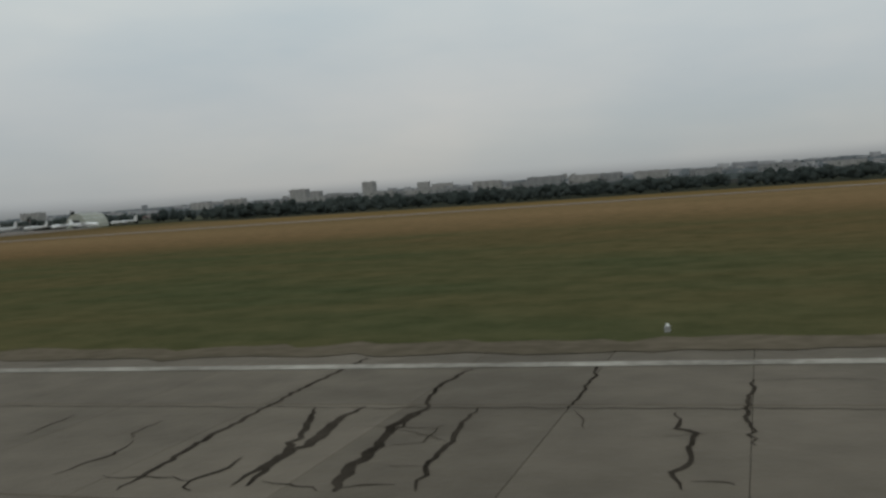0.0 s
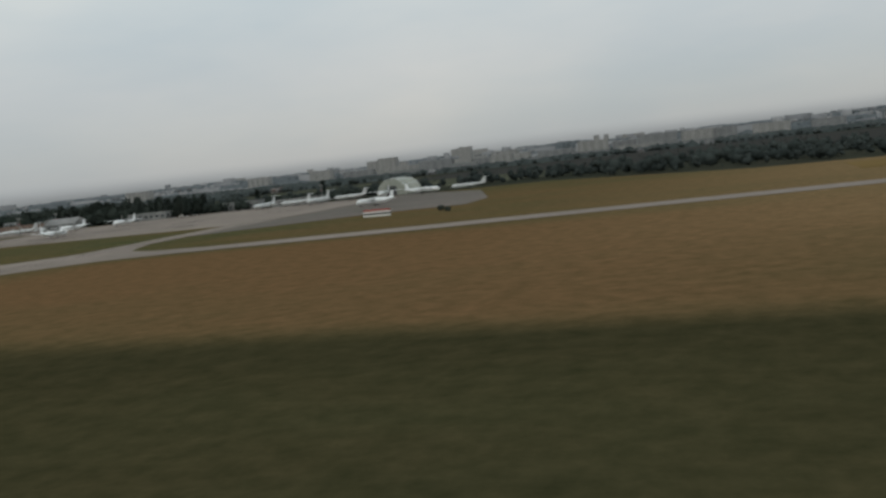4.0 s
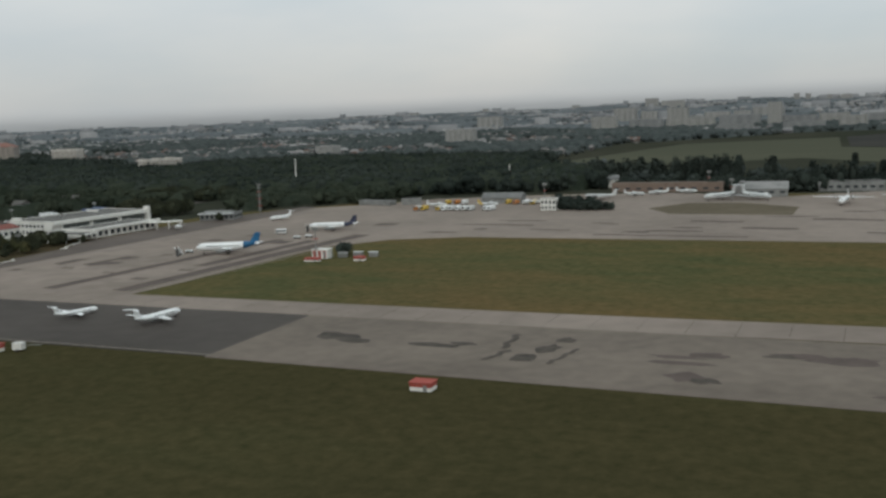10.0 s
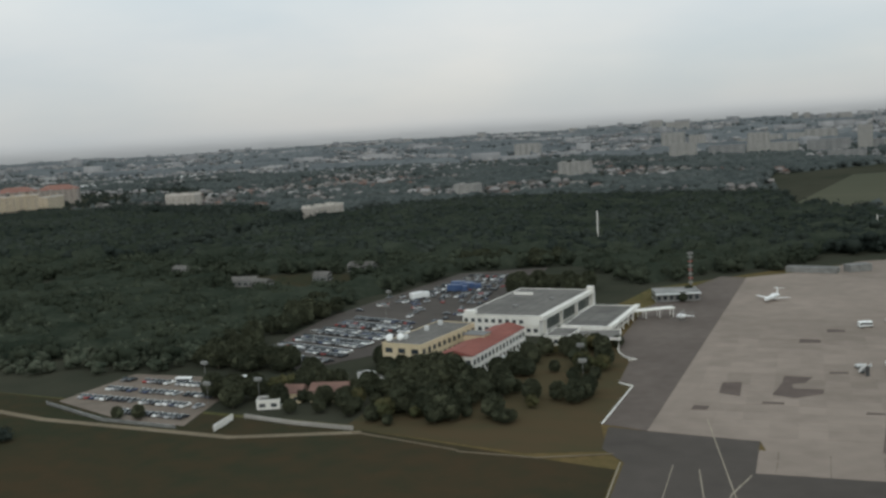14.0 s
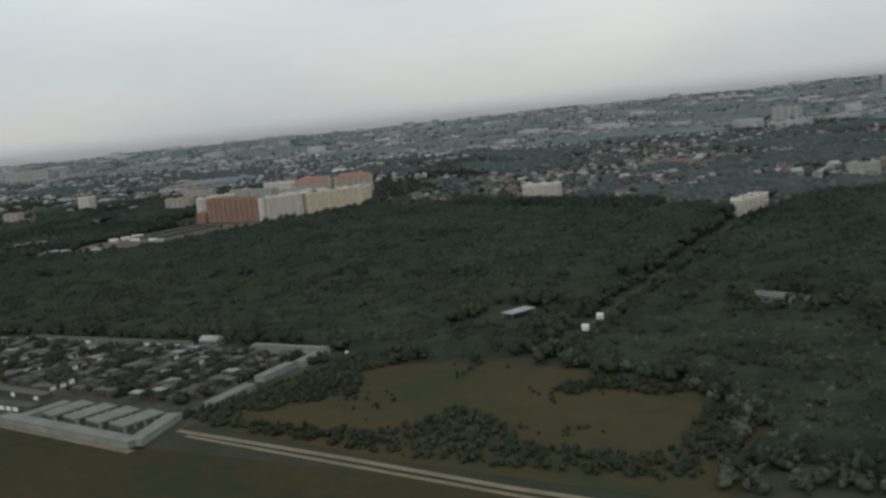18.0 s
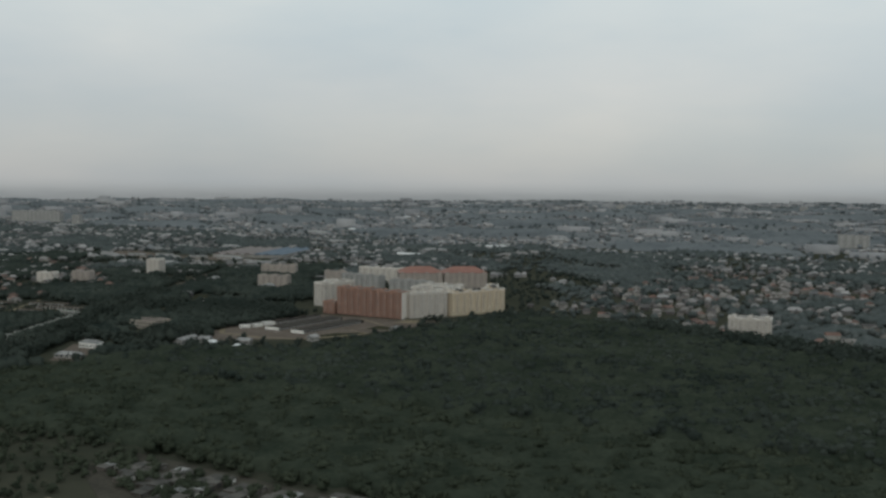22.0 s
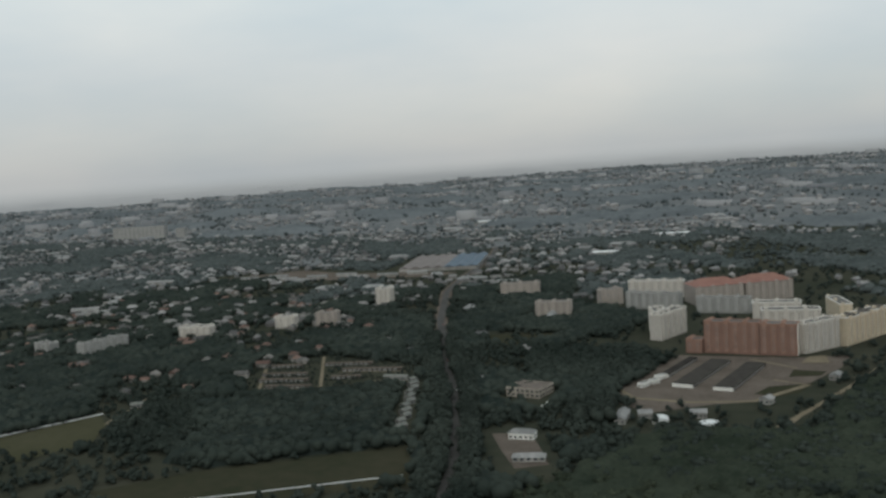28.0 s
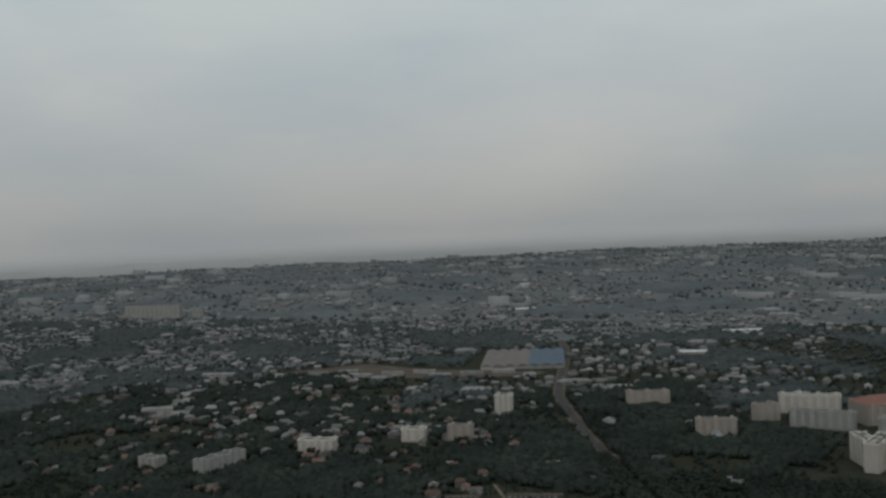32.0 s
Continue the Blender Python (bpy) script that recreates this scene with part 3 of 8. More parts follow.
for k, (x, y, w, d) in enumerate(((-447.5, 118.6, 8, 5), (-443.5, 116.4, 6, 3.2), (-431.5, 116.8, 8.5, 3), (-428.4, 118.4, 4, 2), (-418.4, 113.4, 4.2, 4.5), (-416.8, 118.2, 3.6, 6), (-415.9, 123.2, 3, 3.4), (-396, 108.5, 4, 2.5), (-389, 121, 5, 1.6))):
    setting(slab("oil_stain", blot(x, y, w, d), 0.075 + 0.0012 * k, DSTAIN, depth=0.02), "ragged dark stain on the worn concrete strip", "repair")
for k, (x0, y0, x1, y1, w) in enumerate(((-422.8, 111.4, -421.6, 116, 0.8), (-422.4, 117, -423.2, 125.3, 0.9), (-414.6, 111, -413.4, 119, 0.6), (-472, 245.4, -460, 244, 2.2), (-446, 250.8, -438.6, 248, 1.7), (-429, 235.7, -415, 235.6, 2.0), (-421.5, 256, -408.4, 254.7, 2.4), (-407, 242.8, -394.5, 241.8, 2.6), (-440, 228, -404, 226.6, 1.4), (-458, 236, -448, 235, 1.5), (-392, 262, -376, 260, 2.2), (-380, 236, -360, 235, 1.8), (-350, 243, -333, 240, 2.0))):
    n = 9
    mid = [(x0 + (x1 - x0) * i / n + rng.normal(0, 0.25), y0 + (y1 - y0) * i / n + rng.normal(0, 0.25)) for i in range(n + 1)]
    setting(ribbon("tar_streak", mid, w, 0.089 + 0.0008 * k, STAIN if y0 > 200 else DSTAIN), "dark uneven streak on the old concrete", "repair")
setting(slab("apron_grass", [(-439, 287), (-430, 302.5), (-414, 303), (-397.5, 291), (-398, 271), (-430, 272.5)], 0.062, surf("trodden_brown_turf", (0.105, 0.090, 0.066), (0.145, 0.120, 0.090), 0.06, fine=0.6, spec=0.0)), "trodden dull grass before the stored jets", "grass")
for line, w in (([(-557, 18), (-556, 84), (-558.5, 131)], 0.16), ([(-544.6, 18), (-544.3, 86), (-546, 117), (-548, 130)], 0.16), ([(-541, 112), (-545, 132), (-549, 152)], 0.16), ([(-541.4, 129), (-543.4, 122), (-543.6, 113), (-542.4, 108.4), (-539, 105.6), (-534, 104.8), (-520, 104.6), (-459, 104.6)], 0.2), ([(-550.6, 20), (-550.6, 84), (-551.5, 131)], 0.12), ([(-505, 141), (-497, 214)], 0.25), ([(-501.6, 142), (-493, 213)], 0.3)):
    setting(ribbon("taxi_line", line, w, 0.092, YLINE), "faded yellow taxi line", "marking")
for line in ([(-564.2, 147.3), (-563.2, 169.4)], [(-563.2, 169.4), (-564.6, 170.2), (-566, 171.5)], [(-571, 198), (-570, 194), (-568.2, 190.2), (-565.6, 188.6), (-567.2, 187.8)], [(-582, 131), (-570, 130.5), (-560, 134)], [(-602, 137), (-582, 131.5)]):
    n = len(line)
    bm = bmesh.new()
    for (x0, y0), (x1, y1) in zip(line, line[1:]):
        d = Vector((x1 - x0, y1 - y0, 0))
        s = Vector((-d.y, d.x, 0)).normalized() * 0.11
        p, q = Vector((x0, y0, 0.02)), Vector((x1, y1, 0.02))
        vs = [bm.verts.new(v) for v in (p - s, q - s, q + s, p + s)]
        top = [bm.verts.new(v.co + Vector((0, 0, 0.16))) for v in vs]
        bm.faces.new(top)
        for i in range(4):
            bm.faces.new((vs[i], vs[(i + 1) % 4], top[(i + 1) % 4], top[i]))
    setting(part("kerb", bm, WHITE if line[0][0] > -575 else TRACK), "white painted kerb along the apron edge", "kerb")
loop = [(-275.6 + 9.2 * math.cos(a), 87 + 18 * math.sin(a)) for a in np.linspace(1.25, 5.1, 20)]
setting(ribbon("worn_loop", loop, 1.7, 0.034, surf("worn_turf", (0.115, 0.094, 0.066), (0.082, 0.070, 0.047), 0.3, fine=0.6, spec=0.0)), "faint worn loop track in the grass", "track")
for line, w in (([(-1060, 190), (-1000, 165), (-905, 152), (-853, 146)], 2.0), ([(-853, 160), (-804, 155), (-764, 150), (-720, 147), (-660, 134), (-620, 131), (-600, 137)], 1.6), ([(-848, 157.5), (-802, 152), (-760, 147), (-700, 143)], 1.2), ([(-566, 60), (-565, 90), (-559, 102)], 0.7), ([(-793, 240), (-795, 345), (-797, 500), (-797, 640)], 1.5)):
    setting(ribbon("dirt_track", line, w, 0.05, SCRAP if line[0][1] == 240 else TRACK), "pale dirt track along the airfield fence", "track")
ROAD = [(-1226, 266), (-1250, 330), (-1280, 391), (-1306, 440), (-1345, 505), (-1380, 571), (-1411, 625), (-1442, 690), (-1478, 765), (-1503, 845), (-1530, 942), (-1560, 1040), (-1640, 1250)]
setting(ribbon("road_shoulder", ROAD[4:], 10.5, 0.03, YARD), "pale dusty shoulders of the main road", "road")
setting(ribbon("main_road", ROAD, 5.6, 0.06, surf("grey_road_asphalt", (0.046, 0.043, 0.041), (0.070, 0.066, 0.062), 0.05, fine=0.4, spec=0.1)), "wide grey main road into the town", "road")
SIDE = [(-1143, 408), (-1135, 434), (-1121, 485), (-1103, 560), (-1085, 620), (-1060, 690)]
setting(ribbon("side_road", SIDE, 2.6, 0.06, TRACK), "pale road past the apartment blocks", "road")
setting(slab("garage_yard", [(-1231, 466), (-1225, 488), (-1214, 540), (-1150, 545), (-1126, 555), (-1128, 525), (-1140, 486), (-1155, 452), (-1176, 440), (-1197, 422), (-1222, 436)], 0.04, YARD), "bare brown yard round the garage rows", "yard")
setting(slab("car_park", [(-648, 186), (-651, 226), (-640, 298), (-614, 310), (-609, 252), (-618, 190), (-630, 172)], 0.05, ASPH), "grey asphalt car park behind the terminal", "car park")
setting(slab("staff_car_park", [(-666, 144.5), (-664.5, 165), (-648, 165), (-636, 157.5), (-631.5, 135), (-646, 136.5)], 0.05, ASPHW), "grey asphalt staff car park beside the trees", "car park")
setting(slab("market_apron", [(-1790, 800), (-1741, 842), (-1623, 832), (-1536, 870), (-1532, 893), (-1604, 894), (-1650, 884), (-1740, 912), (-1795, 850)], 0.05, YARD), "pale paved strip beside the market roofs", "yard")
setting(slab("garage_ground", [(-1075, 215), (-1000, 165), (-905, 153), (-852, 148), (-854, 228), (-1010, 230), (-1075, 236)], 0.03, SCRAP), "dusty ground between the garage rows", "yard")

def off_road(xs, ys, gap, line=None):
    """True where a point keeps its distance from the main road."""
    keep = np.ones(len(xs), bool)
    for (x0, y0), (x1, y1) in zip(line or ROAD, (line or ROAD)[1:]):
        u = np.clip(((xs - x0) * (x1 - x0) + (ys - y0) * (y1 - y0)) / ((x1 - x0) ** 2 + (y1 - y0) ** 2), 0, 1)
        keep &= np.hypot(xs - x0 - u * (x1 - x0), ys - y0 - u * (y1 - y0)) > gap
    return keep


# ---- woods ----
FOREST = [(-700, 168), (-657, 171), (-652, 230), (-641, 300), (-612, 314), (-575, 272), (-560, 296), (-540, 300), (-530, 330), (-470, 345), (-470, 400), (-535, 478), (-548, 560), (-700, 590), (-750, 570), (-790, 505), (-900, 535), (-1000, 580), (-1100, 600), (-1122, 500), (-1130, 410), (-1190, 390), (-1215, 300), (-1190, 230), (-1075, 236), (-1010, 231), (-858, 229.5), (-850, 180), (-790, 163)]
CLEAR = [(-860, 166), (-790, 158), (-735, 160), (-730, 188), (-750, 212), (-800, 225), (-850, 214)]
LANE = [(-794.8, 230), (-791.2, 230), (-788, 476), (-780, 530), (-806, 530), (-800, 474)]
SHELTER = [(-833, 256), (-812, 256), (-812, 288), (-833, 288)]
YARD2 = [(-716, 292), (-695, 300), (-672, 296), (-672, 270), (-697, 262), (-712, 274)]
rng = np.random.default_rng(11)
NEAR = [crown(rng, 5, 55) for _ in range(10)]
MID = [crown(rng, 3, 30) for _ in range(8)]
FAR = [crown(rng, 1, 3) for _ in range(6)]
POPLAR = [crown(rng, 5, 60, slim=0.4) for _ in range(5)]
xs, ys = sow(rng, 12500, -1220, -470, 160, 610, [FOREST], [CLEAR, LANE, YARD2, SHELTER])
keep = off_road(xs, ys, 3.6, SIDE)
xs, ys = xs[keep], ys[keep]
near = ys < 330
scatter("woods", xs[near], ys[near], rng.uniform(3.2, 6.2, near.sum()), NEAR, LEAF, "dense dark green broadleaf woodland by the airfield", seed=2)
scatter("woods", xs[~near], ys[~near], rng.uniform(5.0, 9.0, (~near).sum()), MID, LEAFD, "dense dark green broadleaf woodland before the suburb", seed=3)

# thickets that fill the wood below the crowns
HUTS = [(-706, 274), (-697, 270), (-683, 284), (-679, 306), (-601, 367), (-747, 300), (-739, 294), (-906, 230), (-795, 262), (-822, 279)]
urng = np.random.default_rng(27)
gx, gy = np.meshgrid(np.arange(-1218, -468, 2.6), np.arange(160, 600, 2.6), indexing="ij")
gx, gy = gx + urng.uniform(-0.9, 0.9, gx.shape), gy + urng.uniform(-0.9, 0.9, gy.shape)
ux, uy = gx.ravel(), gy.ravel()
ok = inside(ux, uy, FOREST) & off_road(ux, uy, 5.0, SIDE)
for dx, dy in ((-3, 0), (3, 0), (0, -4), (0, 4)):
    ok &= inside(ux + dx, uy + dy, FOREST)
    for hole in (CLEAR, LANE, YARD2, SHELTER):
        ok &= ~inside(ux + dx, uy + dy, hole)
for hx0, hy0 in HUTS:
    ok &= np.hypot(ux - hx0, uy - hy0) > 13
uz = np.where(uy < 330, urng.uniform(2.0, 3.6, len(ux)), urng.uniform(3.4, 5.8, len(ux)))
ok2, nu, nv = ok.reshape(gx.shape), *gx.shape
ii, jj = np.nonzero(ok2[:-1, :-1] & ok2[1:, :-1] & ok2[1:, 1:] & ok2[:-1, 1:])
a0, a1, a2, a3 = ii * nv + jj, (ii + 1) * nv + jj, (ii + 1) * nv + jj + 1, ii * nv + jj + 1
rim = np.zeros(len(ux), int)
for q in (a0, a1, a2, a3):
    np.add.at(rim, q, 1)
uz[rim < 4] = -0.2
big_mesh("thicket", np.stack([ux, uy, uz], -1), np.concatenate([np.stack([a0, a1, a2], -1), np.stack([a0, a2, a3], -1)]), surf("thicket_leaves", (0.020, 0.026, 0.019), (0.042, 0.049, 0.036), 0.06, bump=0.8, bscale=1.5, fine=0.6, spec=0.0), "tangled dark green thicket under the woodland crowns", "undergrowth")

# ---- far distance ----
# The backdrop glows: haze is painted as an emission gradient that fades out upwards.
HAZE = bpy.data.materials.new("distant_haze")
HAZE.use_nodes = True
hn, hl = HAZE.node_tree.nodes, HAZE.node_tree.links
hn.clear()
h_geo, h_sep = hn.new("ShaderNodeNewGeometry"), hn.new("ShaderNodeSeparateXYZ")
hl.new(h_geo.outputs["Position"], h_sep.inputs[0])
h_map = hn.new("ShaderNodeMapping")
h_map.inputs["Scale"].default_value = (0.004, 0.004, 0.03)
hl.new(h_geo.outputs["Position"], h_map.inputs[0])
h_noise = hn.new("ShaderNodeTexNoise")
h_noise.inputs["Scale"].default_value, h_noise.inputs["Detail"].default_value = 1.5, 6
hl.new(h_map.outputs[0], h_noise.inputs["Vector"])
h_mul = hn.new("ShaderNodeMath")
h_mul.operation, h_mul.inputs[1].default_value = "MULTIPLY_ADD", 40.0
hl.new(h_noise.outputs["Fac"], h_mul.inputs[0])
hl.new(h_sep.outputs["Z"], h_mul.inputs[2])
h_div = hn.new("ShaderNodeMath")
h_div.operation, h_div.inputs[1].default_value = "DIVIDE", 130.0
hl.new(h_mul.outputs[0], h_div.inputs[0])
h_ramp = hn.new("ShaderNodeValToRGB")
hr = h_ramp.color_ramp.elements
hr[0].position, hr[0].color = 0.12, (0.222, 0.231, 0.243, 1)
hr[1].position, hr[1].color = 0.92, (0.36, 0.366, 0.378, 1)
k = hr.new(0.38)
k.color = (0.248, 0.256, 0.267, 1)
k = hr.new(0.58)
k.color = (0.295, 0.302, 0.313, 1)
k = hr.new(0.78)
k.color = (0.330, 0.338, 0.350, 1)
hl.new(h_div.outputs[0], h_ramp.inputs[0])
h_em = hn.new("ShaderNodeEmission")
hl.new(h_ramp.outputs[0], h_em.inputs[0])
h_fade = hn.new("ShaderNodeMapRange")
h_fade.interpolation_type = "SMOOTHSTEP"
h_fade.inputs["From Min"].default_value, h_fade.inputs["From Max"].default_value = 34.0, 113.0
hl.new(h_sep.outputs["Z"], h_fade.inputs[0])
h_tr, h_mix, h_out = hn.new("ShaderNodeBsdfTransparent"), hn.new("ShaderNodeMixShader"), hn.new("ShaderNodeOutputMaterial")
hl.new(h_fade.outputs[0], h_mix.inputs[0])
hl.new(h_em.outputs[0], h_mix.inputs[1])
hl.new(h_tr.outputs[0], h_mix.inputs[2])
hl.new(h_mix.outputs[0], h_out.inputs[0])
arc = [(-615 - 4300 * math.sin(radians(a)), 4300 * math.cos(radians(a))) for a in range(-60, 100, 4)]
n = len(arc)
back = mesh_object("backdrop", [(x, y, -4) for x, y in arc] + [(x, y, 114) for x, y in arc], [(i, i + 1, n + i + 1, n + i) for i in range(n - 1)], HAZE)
tagged(back, "glowing backdrop of painted haze over far land and water", "backdrop", kind="structure")

# ragged verge between runway and grass
vrng = np.random.default_rng(8)
top, low = [], []
for i in range(400):
    x = 40 - i * 0.6
    low.append((x, 17.75 + vrng.normal(0, 0.12)))
    top.append((x, 19.4 + vrng.normal(0, 0.2) + 0.12 * math.sin(i * 0.13)))
n = len(top)
setting(mesh_object("verge", [(x, y, 0.086) for x, y in low] + [(x, y, 0.05) for x, y in top], [(i, n + i, n + i + 1, i + 1) for i in range(n - 1)], surf("gritty_verge", (0.100, 0.084, 0.060), (0.148, 0.122, 0.090), 0.25, fine=0.8, spec=0.0)), "gritty brown verge along the runway edge", "verge")

# ---- airfield things ----


def rot(x, y, deg=0.0, z=0.0):
    return pose(x, y, z, 0, 0, deg)


def tube(bm, stations, seg=14):
    """Rings at (x, half width, half height, middle height), joined and closed."""
    rings = []
    for x, w, h, z in stations:
        rings.append([bm.verts.new((x, w * math.cos(6.2832 * i / seg), z + h * math.sin(6.2832 * i / seg))) for i in range(seg)])
    for a, b in zip(rings, rings[1:]):
        for i in range(seg):
            bm.faces.new((a[i], b[i], b[(i + 1) % seg], a[(i + 1) % seg]))
    bm.faces.new(rings[0][::-1])
    bm.faces.new(rings[-1])
    bmesh.ops.recalc_face_normals(bm, faces=bm.faces[:])


def blade(bm, root, tip, c0, c1, t0, t1, up=(0, 0, 1)):
    """A tapered wing panel with a rounded section, from root to tip; chords along x."""
    r, t, u = Vector(root), Vector(tip), Vector(up)
    rings = []
    for p, c, th in ((r, c0, t0), (t, c1, t1)):
        ring = [(0.5, 0), (0.25, 0.45), (-0.1, 0.5), (-0.5, 0.06), (-0.5, -0.06), (-0.1, -0.35), (0.3, -0.35)]
        rings.append([bm.verts.new(p + Vector((c * a, 0, 0)) + u * th * b) for a, b in ring])
    n = len(rings[0])
    for i in range(n):
        bm.faces.new((rings[0][i], rings[0][(i + 1) % n], rings[1][(i + 1) % n], rings[1][i]))
    bm.faces.new(rings[0][::-1])
    bm.faces.new(rings[1])
    bmesh.ops.recalc_face_normals(bm, faces=bm.faces[:])


def disc_wheel(name, x, y, r, parent):
    bm = bmesh.new()
    bmesh.ops.create_cone(bm, cap_ends=True, segments=10, radius1=r, radius2=r, depth=r * 0.7, matrix=pose(x, y, r, 90))
    return part(name, bm, RUBBER, parent)


def aircraft(label, m, L, R, span, high=False, sweep=0.1, ttail=False, engines="prop", tail=None, body=None, stripe=None, group="parked aircraft"):
    """A parked aircraft, nose to +x; lengths in the model's units."""
    body, tail = body or PAINT, tail or body or PAINT
    root = thing("aircraft", label, "aircraft", m, group)
    zc = R * (1.75 if high else 2.0)
    bm = bmesh.new()
    tube(bm, [(L * 0.5, R * 0.12, R * 0.12, zc - R * 0.2), (L * 0.485, R * 0.45, R * 0.45, zc - R * 0.15), (L * 0.45, R * 0.8, R * 0.8, zc - R * 0.05), (L * 0.39, R, R, zc), (-L * 0.18, R, R, zc), (-L * 0.33, R * 0.75, R * 0.72, zc + R * 0.28), (-L * 0.45, R * 0.34, R * 0.34, zc + R * 0.6), (-L * 0.5, R * 0.1, R * 0.12, zc + R * 0.7)])
    part("fuselage", bm, body, root, smooth=True)
    wz, wx, c = (zc + R * 0.9 if high else zc - R * 0.6), L * 0.03, L * (0.12 if high else 0.15)
    for s in (-1, 1):
        bm = bmesh.new()
        blade(bm, (wx, s * R * 0.5, wz), (wx - sweep * span, s * span / 2, wz + (0 if high else span * 0.045)), c, c * 0.42, c * 0.13, c * 0.05)
        part("wing", bm, body, root)
        hz = zc + R * (0.55 if not ttail else 0)
        hx = -L * 0.45
        if ttail:
            hz, hx = zc + R * 0.7 + L * 0.155, -L * 0.5
        bm = bmesh.new()
        blade(bm, (hx, s * 0.02, hz), (hx - sweep * span * 0.3, s * span * 0.17, hz), c * 0.6, c * 0.3, c * 0.07, c * 0.04)
        part("tailplane", bm, body, root)
    bm = bmesh.new()
    blade(bm, (-L * 0.415, 0, zc + R * 0.5), (-L * (0.485 if sweep > 0.05 else 0.455), 0, zc + R * 0.7 + L * 0.155), c * 1.05, c * 0.55, c * 0.1, c * 0.06, (0, 1, 0))
    part("fin", bm, tail, root, "painted tail fin" if tail is not body else "")
    if tail is not body:
        bm = bmesh.new()
        tube(bm, [(-L * 0.25, R * 0.93, R * 0.92, zc + R * 0.13), (-L * 0.33, R * 0.77, R * 0.74, zc + R * 0.28), (-L * 0.45, R * 0.37, R * 0.37, zc + R * 0.6)])
        part("tail_band", bm, tail, root, "painted rear fuselage", smooth=True)
    if engines == "prop" or engines == "wing":
        for s in (-1, 1):
            y, r, ln = s * span * (0.14 if engines == "prop" else 0.17), R * (0.36 if engines == "prop" else 0.5), L * 0.15
            z = wz - (0.05 if high else r * 0.8)
            bm = bmesh.new()
            tube(bm, [(wx + c * 0.5 + ln * 0.3, y * 0, r * 0.7, z), (wx + c * 0.5 + ln * 0.3, r * 0.75, r * 0.75, z), (wx + c * 0.3, r, r, z), (wx - c * 0.2, r * 0.8, r * 0.8, z), (wx - c * 0.6, r * 0.3, r * 0.3, z)], 10)
            bmesh.ops.translate(bm, verts=bm.verts[:], vec=(0, y, 0))
            eng = part("engine", bm, METAL if engines == "wing" else body, root, smooth=True)
            if engines == "prop":
                for k in range(4):
                    bm = bmesh.new()
                    box(bm, 0, R * 0.06, -R * 0.08, R * 0.08, 0.05, R * 1.05)
                    bmesh.ops.transform(bm, matrix=pose(wx + c * 0.5 + ln * 0.32, y, z, 20 + 90 * k), verts=bm.verts[:])
                    part("propeller_blade", bm, DARK, eng)
    else:
        for s in (-1, 1):
            r = R * 0.48
            bm = bmesh.new()
            tube(bm, [(-L * 0.18, r * 0.85, r * 0.85, zc + R * 0.35), (-L * 0.22, r, r, zc + R * 0.35), (-L * 0.33, r * 0.9, r * 0.9, zc + R * 0.4), (-L * 0.37, r * 0.55, r * 0.55, zc + R * 0.42)], 10)
            bmesh.ops.translate(bm, verts=bm.verts[:], vec=(0, s * R * 1.45, 0))
            part("engine", bm, body, root, smooth=True)
    for x, y in ((L * 0.38, 0), (wx - L * 0.04, span * 0.075), (wx - L * 0.04, -span * 0.075)):
        disc_wheel("wheel", x, y, R * 0.28, root)
        boxpart("gear_leg", (x - 0.04, x + 0.04, y - 0.04, y + 0.04, R * 0.25, zc - R * 0.3), DARK, root)
    for s in (-1, 1):
        boxpart("window_row", (-L * 0.2, L * 0.33, s * R * 0.985 - 0.015, s * R * 0.985 + 0.015, zc + R * 0.08, zc + R * 0.24), GLASS, root, "row of dark cabin windows")
    bm = bmesh.new()
    box(bm, L * 0.43, L * 0.462, -R * 0.55, R * 0.55, zc + R * 0.32, zc + R * 0.62, 0.02)
    part("cockpit_window", bm, GLASS, root)
    if stripe:
        for s in (-1, 1):
            boxpart("cheat_line", (-L * 0.25, L * 0.36, s * R - 0.012, s * R + 0.012, zc - R * 0.22, zc - R * 0.08), stripe, root)
    return root


BLUE = surf("bright_blue_paint", (0.015, 0.09, 0.20), (0.03, 0.14, 0.28), 0.5, rough=0.4)
NAVY = surf("navy_paint", (0.02, 0.025, 0.05), (0.04, 0.045, 0.08), 0.5, rough=0.4)
GREYP = surf("faded_grey_white_paint", (0.48, 0.49, 0.49), (0.64, 0.64, 0.63), 0.4, rough=0.5)
YELL = surf("yellow_vehicle_paint", (0.50, 0.33, 0.05), (0.58, 0.40, 0.08), 0.8, rough=0.5)
ORNG = surf("orange_vehicle_paint", (0.42, 0.16, 0.04), (0.50, 0.2, 0.06), 0.8, rough=0.5)

aircraft("white twin-jet airliner with a bright blue tail on the apron", rot(-515.5, 187.2, 204), 14.6, 0.9, 13.6, sweep=0.22, engines="wing", tail=BLUE)
aircraft("white regional jet with a dark tail on the apron", rot(-512.2, 230, 195), 13.0, 0.74, 12, sweep=0.2, engines="wing", tail=NAVY)
aircraft("white business jet parked on dark asphalt", rot(-480.3, 120.4, 83), 9.2, 0.52, 9.6, sweep=0.22, ttail=True, engines="rear", group="business jets")
aircraft("small white business jet parked on dark asphalt", rot(-497, 120.6, 72), 7.4, 0.4, 7.6, sweep=0.16, ttail=True, engines="rear", group="business jets")
aircraft("small white business jet with a T-tail on concrete", rot(-543, 252, 250), 8.0, 0.5, 8.6, sweep=0.12, ttail=True, engines="rear", group="business jets")
